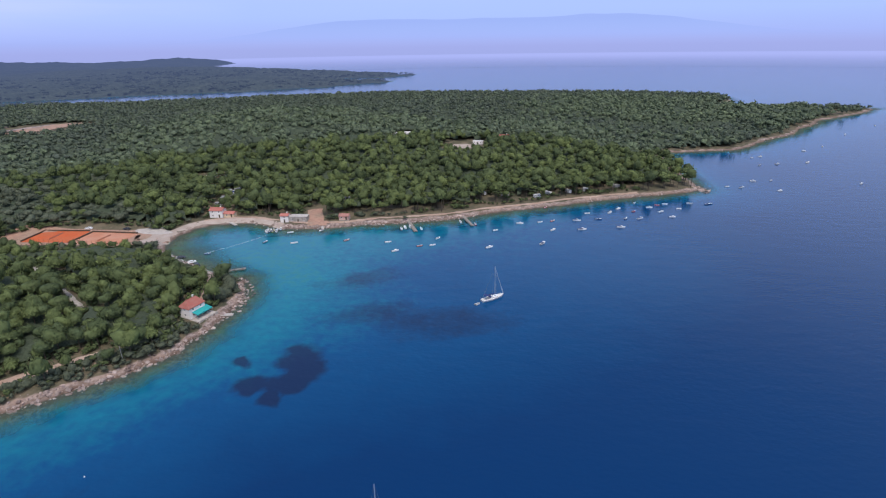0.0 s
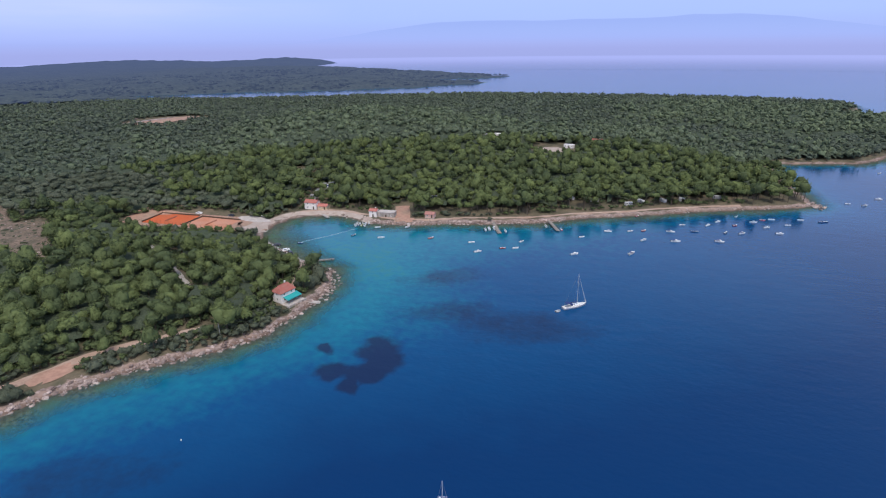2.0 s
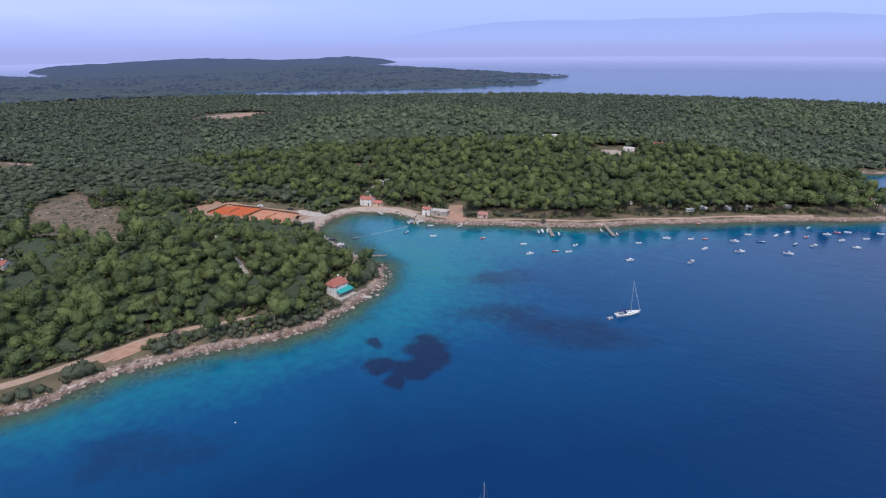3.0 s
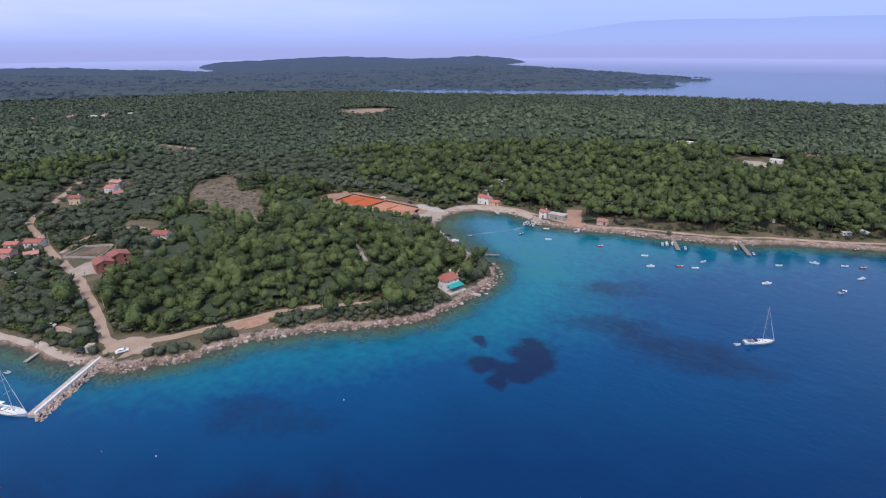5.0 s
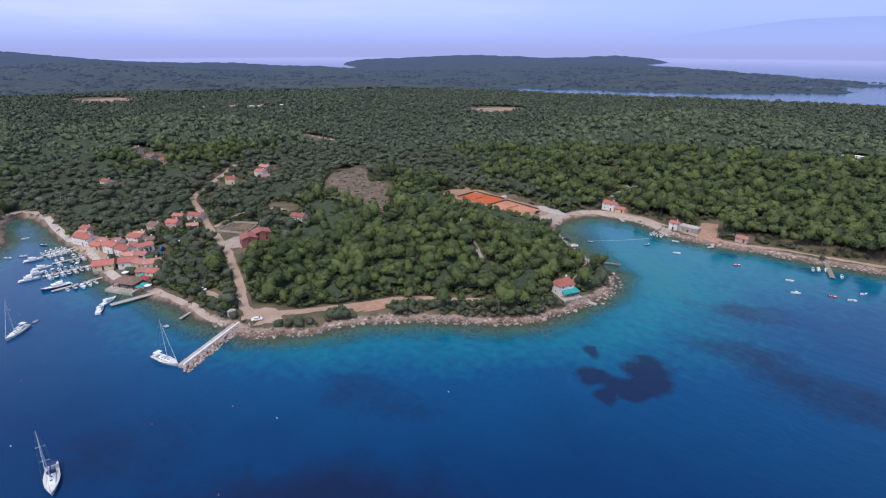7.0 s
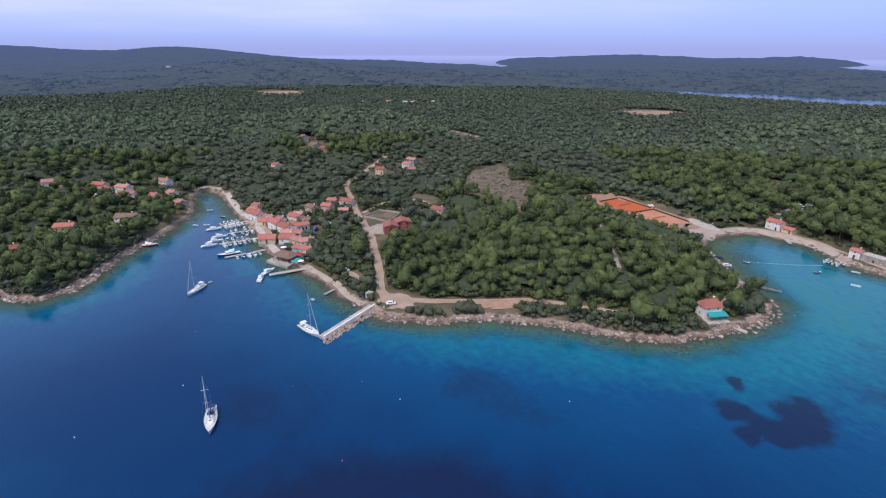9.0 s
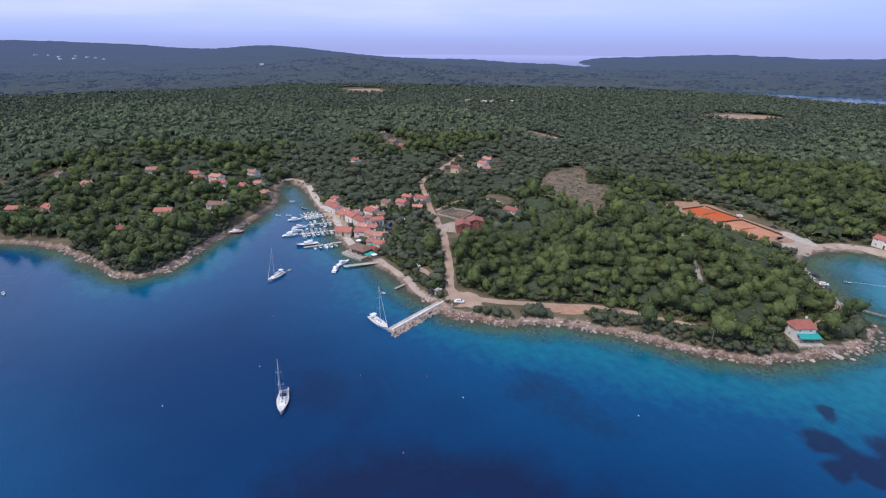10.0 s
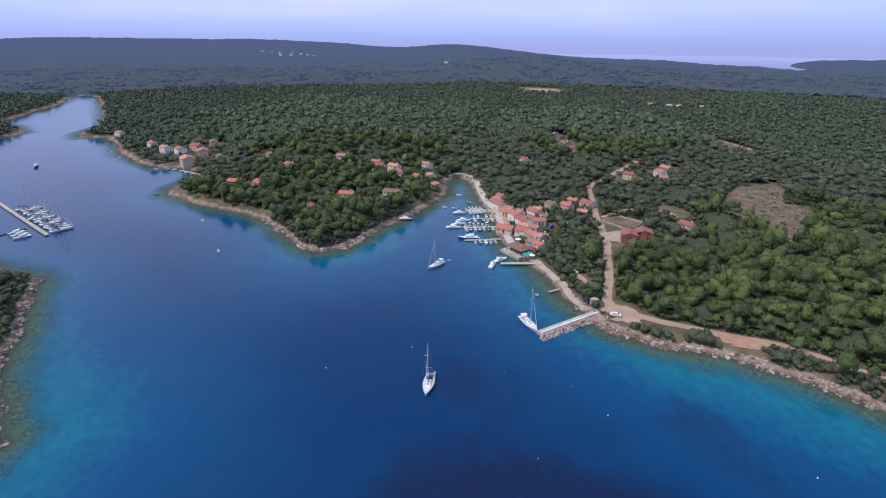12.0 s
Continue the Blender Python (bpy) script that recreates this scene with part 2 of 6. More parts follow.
# ---------------------------------------------------------------- the lie of the land
COAST_HEADLAND = [(-184, 84), (-175, 85), (-167, 93.5), (-159.5, 103.5), (-155.5, 113), (-150.5, 123.5), (-142.5, 131.5), (-134, 138.5), (-125, 145.5), (-117, 151.5), (-109, 157.5), (-103, 164),
                  (-98.7, 171), (-95.3, 180.5), (-93, 190.5), (-90.5, 198), (-89.5, 207), (-90.5, 221), (-95, 233), (-103, 237), (-110, 241), (-122, 249), (-139, 261), (-155, 276)]
COAST_BAY = [(-158, 285), (-157, 299), (-151, 314), (-141, 320), (-125, 322), (-111, 319), (-98, 310), (-80, 309), (-70, 310), (-52, 316), (-34, 316),
             (-14, 320), (5, 323), (24, 331), (41, 338), (77, 349), (113, 362), (149, 370), (178, 378), (187, 382)]
COAST_EAST = [(191, 390), (196, 430), (202, 480), (215, 524), (232, 523), (291, 530), (316, 546), (342, 577), (400, 617), (502, 723), (576, 774), (659, 831),
              (600, 838), (520, 845), (450, 870), (426, 897), (471, 909), (538, 1022), (525, 1060), (400, 1120), (200, 1170), (0, 1200)]
COAST_CHANNEL = [(-150, 1205), (-300, 1170), (-450, 1110), (-650, 1065), (-850, 1085), (-940, 1145), (-694, 1262), (-500, 1330), (-342, 1410), (-260, 1480),
                 (-175, 1560), (-150, 1605), (-230, 1640), (-420, 1660), (-300, 1780), (-165, 1845), (-55, 1950), (-150, 1925), (-200, 1975), (-420, 2080), (-800, 2370), (-1150, 2480), (-1500, 2640)]
COAST_OUTER = [(-1480, 2790), (-1180, 2860), (-1210, 3200), (-1250, 3450), (-1700, 3450), (-2400, 2900), (-2900, 2380), (-2500, 2000), (-2000, 1680), (-1893, 1590), (-2131, 1600),
               (-2700, 1500), (-3500, 1250), (-4600, 900), (-5600, 500), (-5600, -2600), (-2600, -3000), (-200, -2600), (90, -600), (40, -190), (-80, -112)]
COAST_STRAIT = [(-133, -107), (-167, -128), (-182, -134), (-198, -138), (-223, -149), (-246, -158), (-262, -186), (-300, -260), (-420, -330), (-520, -420), (-600, -450),
                (-654, -416), (-691, -409), (-748, -451), (-782, -488), (-880, -504), (-1007, -530), (-1102, -556), (-1156, -556), (-1076, -500), (-940, -428), (-867, -392)]
COAST_WEST = [(-760, -352), (-683, -342), (-651, -328), (-650, -300), (-609, -275), (-555, -247), (-507, -211), (-485, -185), (-483, -165), (-460, -147), (-440, -147),
              (-412, -153), (-396, -150), (-379, -133), (-358, -109), (-346, -88), (-330, -71), (-312, -61), (-291, -49), (-277, -41), (-270, -31), (-274, -20)]
COAST_INLET = [(-286, -11), (-300, -3), (-318, 9), (-336, 25), (-361, 41), (-374, 49), (-398, 52), (-419, 57), (-426, 66), (-410, 72), (-388, 72), (-364, 71),
               (-343, 71), (-324, 73), (-307, 71), (-286, 68), (-264, 69), (-245, 74), (-229, 77), (-215, 79), (-204, 79), (-193, 82)]
COAST = np.array(COAST_HEADLAND + COAST_BAY + COAST_EAST + COAST_CHANNEL + COAST_OUTER + COAST_STRAIT + COAST_WEST + COAST_INLET, float)

TABLE = np.random.RandomState(7).rand(256, 256)


def soft_noise(x, y, size):
    """Smooth noise from 0 to 1 with features of that size in metres."""
    x, y = np.asarray(x, float) / size, np.asarray(y, float) / size
    i, j = np.floor(x).astype(int), np.floor(y).astype(int)
    u, v = x - i, y - j
    u, v = u * u * (3 - 2 * u), v * v * (3 - 2 * v)
    a, b = TABLE[i % 256, j % 256], TABLE[(i + 1) % 256, j % 256]
    c, d = TABLE[i % 256, (j + 1) % 256], TABLE[(i + 1) % 256, (j + 1) % 256]
    return (a * (1 - u) + b * u) * (1 - v) + (c * (1 - u) + d * u) * v


def step(v, lo, hi):
    t = np.clip((np.asarray(v, float) - lo) / (hi - lo), 0, 1)
    return t * t * (3 - 2 * t)


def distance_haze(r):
    """The share of painted haze glow for land that lies r metres off."""
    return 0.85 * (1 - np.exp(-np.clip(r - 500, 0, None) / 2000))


def line_distance(x, y, line, closed=False):
    """The distance of points from a line of corners."""
    p = np.asarray(line, float)
    q = np.roll(p, -1, 0) if closed else p[1:]
    p = p if closed else p[:-1]
    best = np.full(np.shape(x), 1e12)
    for (ax, ay), (bx, by) in zip(p, q):
        dx, dy = bx - ax, by - ay
        t = np.clip(((x - ax) * dx + (y - ay) * dy) / (dx * dx + dy * dy), 0, 1)
        best = np.minimum(best, (x - ax - t * dx) ** 2 + (y - ay - t * dy) ** 2)
    return np.sqrt(best)


def inland(x, y):
    """Metres inland from the shore, less than 0 at sea; the shore is ragged by a metre or two."""
    x, y = np.asarray(x, float), np.asarray(y, float)
    inside = np.zeros(x.shape, bool)
    for (ax, ay), (bx, by) in zip(COAST, np.roll(COAST, -1, 0)):
        if ay != by:
            inside ^= ((ay > y) != (by > y)) & (x < (bx - ax) * (y - ay) / (by - ay) + ax)
    d = line_distance(x, y, COAST, True)
    r = np.hypot(x, y)
    ragged = (soft_noise(x, y, 6) - 0.5) * 3.0 + (soft_noise(x + 90, y, 2.2) - 0.5) * 1.6 + (soft_noise(x, y + 50, 60) - 0.5) * np.clip(r - 500, 0, 1500) * 0.03
    return np.where(inside, d, -d) + ragged


HILLS = [(-190, 620, 150, 130, 17), (60, 520, 150, 90, 8), (-560, 230, 130, 110, 14), (-165, 195, 50, 40, 3), (-600, -60, 200, 150, 14), (-1850, 540, 420, 260, 40),
         (-1550, 950, 300, 260, 8), (-2500, 1250, 350, 150, 12), (-3300, 500, 700, 400, 62), (-4400, -700, 900, 900, 78), (-3900, -2000, 900, 800, 84), (-2500, 2900, 700, 400, 32), (-1500, 3350, 300, 250, 26),
         (-900, 2000, 500, 300, 18)]


FLATS = [(-210, 291, 52, 20, 2.0), (-262, 138, 22, 18, 4.2), (-184, 95, 13, 11, 2.3), (-100, 199, 9, 9, 2.2), (-143, 331, 10, 6, 1.8), (-300, 79, 50, 8, 1.5)]


def height(x, y, d=None):
    """The ground's height."""
    d = inland(x, y) if d is None else d
    up = 0.36 * np.clip(d, 0, 5) + 8.0 * (1 - np.exp(-np.clip(d - 5, 0, None) / 160))
    for hx, hy, sx, sy, h in HILLS:
        up = up + h * np.exp(-((x - hx) / sx) ** 2 - ((y - hy) / sy) ** 2) * step(d, 0, 120 if h > 6 else 30)
    up = up + (soft_noise(x, y, 35) - 0.5) * 1.2 * step(d, 6, 30) + (soft_noise(x, y, 220) - 0.5) * 9 * step(d, 60, 300)
    for fx, fy, sx, sy, h in FLATS:
        k = 1 - step(((x - fx) / sx) ** 2 + ((y - fy) / sy) ** 2, 0.6, 1.5)
        up = up * (1 - k) + np.minimum(h, 0.3 + np.clip(d, 0, None) * 0.6) * k
    down = np.clip(d, -60, 0) * 0.13
    return np.where(d > 0, up, down)


def ground_at(x, y):
    return float(height(np.array([float(x)]), np.array([float(y)]))[0])


def arrays_mesh(name, verts, faces, mat, smooth=True, **attributes):
    """A mesh from arrays of corners and of triangles or quads."""
    me = bpy.data.meshes.new(name)
    verts, faces = np.asarray(verts, np.float32), np.asarray(faces, np.int32)
    k = faces.shape[1]
    me.vertices.add(len(verts))
    me.vertices.foreach_set("co", verts.ravel())
    me.loops.add(faces.size)
    me.loops.foreach_set("vertex_index", faces.ravel())
    me.polygons.add(len(faces))
    me.polygons.foreach_set("loop_start", np.arange(0, faces.size, k, dtype=np.int32))
    me.polygons.foreach_set("use_smooth", np.full(len(faces), smooth))
    me.update(calc_edges=True)
    for key, values in attributes.items():
        a = me.attributes.new(key, "FLOAT", "POINT")
        a.data.foreach_set("value", np.asarray(values, np.float32))
    if mat:
        me.materials.append(mat)
    return me


def ring_grid(bearings, radii):
    """Points on rings, and the quads between them; bearings count from north to the west."""
    b, r = np.meshgrid(np.radians(bearings), radii, indexing="ij")
    x, y = -np.sin(b) * r, np.cos(b) * r
    i, j = np.meshgrid(np.arange(len(bearings) - 1), np.arange(len(radii) - 1), indexing="ij")
    a = (i * len(radii) + j).ravel()
    quads = np.stack([a, a + len(radii), a + len(radii) + 1, a + 1], 1)
    return x.ravel(), y.ravel(), quads


def keep_cells(quads, mask, *columns):
    """Only the quads with a corner in the mask, and the points that they use."""
    quads = quads[mask[quads].any(1)]
    used = np.unique(quads)
    number = np.full(len(mask), -1)
    number[used] = np.arange(len(used))
    return number[quads], [c[used] for c in columns]


FINE = np.linspace(-50, 135, 470)
AROUND = np.concatenate([np.linspace(-180, -52, 40), FINE, np.linspace(138, 180, 16)])
NEAR_RINGS = np.concatenate([np.linspace(2, 60, 10), np.geomspace(64, 1300, 320)])
FAR_RINGS = np.geomspace(1240, 4900, 190)

x, y, q = ring_grid(AROUND, NEAR_RINGS)
d = inland(x, y)
q, (x, y, d) = keep_cells(q, d > -45, x, y, d)
z = height(x, y, d)
z = z + (soft_noise(x, y, 3) - 0.5) * 0.5 * step(d, 0, 2) * (1 - step(d, 8, 14))
tagged(new("ground", arrays_mesh("ground", np.stack([x, y, z], 1), q[:, ::-1], GROUND, shore=1 - step(d - 0.8 * ((y > 300) & (x > -125) & (x < 190)), 1.6, 4.4), wet=0.85 * (1 - step(d, 0.3, 1.9)), bed=1 - step(d, -5.0, -1.2))),
       "island ground of pale limestone, earth and leaf litter", "ground", kind="structure")

x, y, q = ring_grid(np.concatenate([np.linspace(-180, -52, 40), np.linspace(-50, 135, 400), np.linspace(138, 180, 16)]), FAR_RINGS)
d = inland(x, y)
q, (x, y, d) = keep_cells(q, d > 0, x, y, d)
r = np.hypot(x, y)
bumps = (soft_noise(x, y, 14) - 0.4) * 7 + (soft_noise(x, y, 45) - 0.4) * 7
z = height(x, y, d) + (2.5 + bumps) * step(d, 0, 30)
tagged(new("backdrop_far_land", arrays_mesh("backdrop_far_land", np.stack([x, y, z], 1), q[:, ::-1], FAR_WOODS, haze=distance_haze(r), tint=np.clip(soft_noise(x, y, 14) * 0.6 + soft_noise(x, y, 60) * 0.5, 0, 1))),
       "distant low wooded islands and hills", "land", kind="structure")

# seagrass beds, the last row also the trees' reflection put in as dark colour: x, y, half width, half length, turn in
# degrees
WEED_AND_REFLECTION = [(-52, 164, 7.5, 9.5, 20), (-49, 153, 7, 6, 0), (-61, 149, 11, 4.6, 10), (-73, 162, 3, 3, 0), (-46, 158, 5, 6, 0), (-56, 141.5, 4.5, 4, 0),
        (-28, 199, 24, 12, 10), (0, 191, 32, 15, 0), (-38, 233, 24, 11, 20),
        (-72, 34, 44, 34, 50), (-112, 92, 24, 13, 20), (-145, 30, 26, 18, 20),
        (-62, 301, 16, 6, -5), (-22, 303, 22, 8, 5), (22, 314, 24, 8, 15), (-95, 297, 12, 5, 0), (75, 336, 26, 8, 18), (120, 351, 26, 8, 18)]
SHOALS = [(-150, -90, 65, 0.13), (-250, -45, 40, 0.12), (-70, 190, 45, 0.09), (-88, 262, 45, 0.08), (-205, 55, 30, 0.15), (-60, 232, 30, 0.05), (-150, 108, 30, 0.08)]
BAYS = [(-130, -75, 80, 60, 14), (-265, 20, 80, 55, 14), (-85, 272, 95, 60, 120), (-130, 240, 40, 60, 100), (-70, 205, 75, 75, 42), (30, 225, 130, 90, 68), (-120, 125, 65, 55, 30)]

x, y, q = ring_grid(np.concatenate([np.linspace(-180, -52, 30), np.linspace(-50, 135, 330), np.linspace(138, 180, 12)]), np.concatenate([np.linspace(1, 60, 14), np.geomspace(63, 900, 240), np.geomspace(915, 2400, 40)]))
d = inland(x, y)
q, (x, y, d) = keep_cells(q, d < 6, x, y, d)
off = -d
shelf = 23.5 - 7 * step(60 - y, 0, 70)
for bx, by, sx, sy, more in BAYS:
    shelf = np.maximum(shelf, 17 + more * np.exp(-((x - bx) / sx) ** 2 - ((y - by) / sy) ** 2))
deep = np.clip(off / (2.2 * shelf), 0, None)
deep = 1 - np.exp(-1.5 * deep)
deep = np.clip(deep, 0, 0.95) + (soft_noise(x, y, 90) - 0.5) * 0.16 * step(off, 10, 60)
for sx, sy, wide, more in SHOALS:
    deep = deep - more * np.exp(-((x - sx) ** 2 + (y - sy) ** 2) / wide ** 2) * step(off, 4, 30)
weed = np.zeros(len(x))
patchy = 0.55 + 0.8 * soft_noise(x, y, 4)
wob_x, wob_y = (soft_noise(x, y, 9) - 0.5) * 5 + (soft_noise(x, y, 4) - 0.5) * 4, (soft_noise(x + 40, y + 80, 9) - 0.5) * 5 + (soft_noise(x, y + 30, 4) - 0.5) * 4
for k, (wx, wy, sx, sy, turn) in enumerate(WEED_AND_REFLECTION):
    w = 1.0 if k < 6 else 0.6
    c, s = math.cos(radians(turn)), math.sin(radians(turn))
    u, v = ((x - wx + wob_x * w) * c + (y - wy + wob_y * w) * s) / sx, (-(x - wx + wob_x * w) * s + (y - wy + wob_y * w) * c) / sy
    bed = np.exp(-0.8 * (u * u + v * v) ** 1.3)
    weed = np.maximum(weed, 1.25 * bed * patchy if k < 6 else np.minimum(1.4 * bed, 0.7) if k == 9 else (0.55 if k in (6, 7, 8) else 0.42) * bed)
reach = 17.0 + 20 * np.exp(-((x + 138) / 28) ** 2 - ((y - 280) / 30) ** 2) + 6 * (soft_noise(x, y, 18) - 0.5)
clear = (1 - step(off, 1.0, reach)) * 0.93
tagged(new("water", arrays_mesh("water", np.stack([x, y, 0 * x], 1), q[:, ::-1], WATER, deep=deep, weed=weed, clear=clear)),
       "calm clear sea, turquoise over sand and dark blue where deep", "sea", kind="structure")


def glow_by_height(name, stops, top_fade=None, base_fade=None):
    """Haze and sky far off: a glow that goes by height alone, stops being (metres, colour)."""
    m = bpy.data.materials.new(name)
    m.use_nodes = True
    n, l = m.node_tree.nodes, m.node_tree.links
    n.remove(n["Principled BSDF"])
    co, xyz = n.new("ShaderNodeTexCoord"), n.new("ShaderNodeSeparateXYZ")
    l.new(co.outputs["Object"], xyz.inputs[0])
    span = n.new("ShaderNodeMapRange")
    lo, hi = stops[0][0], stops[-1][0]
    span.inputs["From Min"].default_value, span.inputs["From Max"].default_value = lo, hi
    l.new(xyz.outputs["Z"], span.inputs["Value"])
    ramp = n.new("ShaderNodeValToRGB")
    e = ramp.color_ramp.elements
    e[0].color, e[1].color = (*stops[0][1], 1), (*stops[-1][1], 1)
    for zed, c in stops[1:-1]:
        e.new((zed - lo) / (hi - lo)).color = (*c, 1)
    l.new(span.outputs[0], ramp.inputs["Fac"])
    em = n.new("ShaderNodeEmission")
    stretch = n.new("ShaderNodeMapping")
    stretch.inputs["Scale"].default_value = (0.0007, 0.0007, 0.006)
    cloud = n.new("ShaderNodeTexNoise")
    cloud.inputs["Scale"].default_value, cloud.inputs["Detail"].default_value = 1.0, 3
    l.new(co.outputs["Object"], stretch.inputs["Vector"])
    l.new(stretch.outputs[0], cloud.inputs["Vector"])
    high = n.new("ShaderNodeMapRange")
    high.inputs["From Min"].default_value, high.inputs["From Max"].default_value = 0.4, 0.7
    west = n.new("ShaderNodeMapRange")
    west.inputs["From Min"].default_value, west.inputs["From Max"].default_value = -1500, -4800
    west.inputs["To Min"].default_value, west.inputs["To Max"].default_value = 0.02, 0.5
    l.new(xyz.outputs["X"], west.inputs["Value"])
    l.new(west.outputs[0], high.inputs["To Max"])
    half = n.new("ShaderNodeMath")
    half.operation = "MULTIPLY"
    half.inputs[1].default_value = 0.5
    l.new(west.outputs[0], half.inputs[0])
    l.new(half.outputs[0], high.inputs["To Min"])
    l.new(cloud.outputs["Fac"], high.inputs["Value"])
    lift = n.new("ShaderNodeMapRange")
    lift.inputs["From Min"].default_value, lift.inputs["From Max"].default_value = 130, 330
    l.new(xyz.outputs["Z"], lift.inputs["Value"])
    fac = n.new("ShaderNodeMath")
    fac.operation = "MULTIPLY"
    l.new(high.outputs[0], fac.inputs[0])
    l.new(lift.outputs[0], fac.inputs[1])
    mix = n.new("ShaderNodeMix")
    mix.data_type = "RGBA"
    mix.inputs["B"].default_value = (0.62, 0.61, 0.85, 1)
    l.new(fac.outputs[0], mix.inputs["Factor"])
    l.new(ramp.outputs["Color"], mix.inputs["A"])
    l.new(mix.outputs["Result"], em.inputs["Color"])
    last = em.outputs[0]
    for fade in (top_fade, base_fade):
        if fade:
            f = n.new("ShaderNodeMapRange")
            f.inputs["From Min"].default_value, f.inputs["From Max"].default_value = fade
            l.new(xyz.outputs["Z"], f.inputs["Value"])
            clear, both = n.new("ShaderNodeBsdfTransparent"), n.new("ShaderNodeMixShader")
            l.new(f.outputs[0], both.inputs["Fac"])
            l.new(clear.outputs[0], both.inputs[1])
            l.new(last, both.inputs[2])
            last = both.outputs[0]
    l.new(last, n["Material Output"].inputs["Surface"])
    return m


HAZE = glow_by_height("hazy horizon", [(-10, (0.241, 0.278, 0.540)), (60, (0.248, 0.284, 0.555)), (90, (0.256, 0.300, 0.584)), (150, (0.263, 0.329, 0.643)), (300, (0.278, 0.373, 0.671)),
                                       (480, (0.290, 0.390, 0.685)), (1500, (0.345, 0.420, 0.665)), (3000, (0.345, 0.420, 0.665))], top_fade=(2700, 900))
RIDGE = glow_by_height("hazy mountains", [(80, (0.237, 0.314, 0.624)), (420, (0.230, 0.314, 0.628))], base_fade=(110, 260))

x, y, q = ring_grid(np.linspace(-180, 180, 181), np.array([4890.0] * 7))
z = np.tile([-10, 90, 200, 400, 900, 1600, 2700.0], 181)
tagged(new("backdrop_sky", arrays_mesh("backdrop_sky", np.stack([x, y, z], 1), q, HAZE)), "hazy lavender-blue sky over the sea horizon", "sky", kind="structure")


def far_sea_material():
    """The sea towards the horizon, with haze mixed in as a glow that grows with distance."""
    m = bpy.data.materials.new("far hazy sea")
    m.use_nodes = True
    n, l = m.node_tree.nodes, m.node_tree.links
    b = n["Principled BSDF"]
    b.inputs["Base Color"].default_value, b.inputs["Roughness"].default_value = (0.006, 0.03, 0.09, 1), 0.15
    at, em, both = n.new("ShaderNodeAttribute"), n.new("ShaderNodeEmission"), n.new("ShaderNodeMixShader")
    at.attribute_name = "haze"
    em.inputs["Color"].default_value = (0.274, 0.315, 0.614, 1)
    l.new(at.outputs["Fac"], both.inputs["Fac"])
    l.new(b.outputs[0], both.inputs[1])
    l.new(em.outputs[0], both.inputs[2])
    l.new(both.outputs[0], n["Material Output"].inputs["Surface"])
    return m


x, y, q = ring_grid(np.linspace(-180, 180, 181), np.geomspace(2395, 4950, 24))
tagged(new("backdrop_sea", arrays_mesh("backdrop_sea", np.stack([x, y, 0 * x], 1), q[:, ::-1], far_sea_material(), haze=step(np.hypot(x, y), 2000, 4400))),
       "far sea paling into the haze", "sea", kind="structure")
# The mountains are a glowing strip, haze put into its colour and faded foot.
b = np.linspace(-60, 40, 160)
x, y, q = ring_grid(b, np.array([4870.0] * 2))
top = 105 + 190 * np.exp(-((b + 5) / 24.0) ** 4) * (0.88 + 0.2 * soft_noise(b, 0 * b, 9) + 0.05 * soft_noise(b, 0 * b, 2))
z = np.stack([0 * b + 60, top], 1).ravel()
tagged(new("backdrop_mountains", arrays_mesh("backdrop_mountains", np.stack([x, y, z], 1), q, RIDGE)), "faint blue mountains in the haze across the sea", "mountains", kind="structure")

# ---------------------------------------------------------------- what keeps trees away
ROAD_MAIN = [(-420, 215), (-385, 175), (-364, 153), (-333, 143), (-302, 133), (-261, 122), (-221, 107), (-197, 96), (-183, 94)]
ROAD_SHORE = [(-188, 94), (-179.5, 102), (-173, 110.5), (-167, 119), (-161, 128.5), (-156, 136.5), (-149, 145.5), (-136.5, 155.5), (-119, 168)]
ROAD_QUAY = [(-190, 84), (-204, 82), (-216, 82), (-230, 80), (-246, 77), (-258, 74)]
PATH_POINT = [(-103, 203), (-105, 212), (-107, 222), (-110, 232), (-113, 238)]
PATH_BAY = [(-112.5, 241.5), (-124, 249.5), (-137, 259), (-152, 272.5)]
TRACK_WOOD = [(-205, 246), (-185, 230), (-162, 209), (-145, 193)]
ROAD_NORTH = [(-150, 322), (-140, 327), (-122, 328), (-105, 322), (-88, 316), (-66, 316), (-46, 321), (-20, 325), (5, 330), (30, 340), (60, 349), (100, 363), (140, 373)]
BEACH_STRIP = [(-162, 288), (-161, 300), (-155, 315), (-144, 322.5), (-126, 324.5), (-112, 321.5), (-99, 312.5)]
RAMP_NORTH = [(-78, 312), (-80, 322), (-84, 340)]
ROAD_SIDE = [(-299, 135), (-310, 160), (-300, 178), (-285, 178)]
ROADS = [(ROAD_MAIN, 2.1), (ROAD_SHORE, 1.6), (ROAD_QUAY, 2.0), (PATH_POINT, 1.1), (PATH_BAY, 3.2), (BEACH_STRIP, 2.6), (TRACK_WOOD, 1.2), (ROAD_NORTH, 2.4), (RAMP_NORTH, 5.4), (ROAD_SIDE, 1.6)]
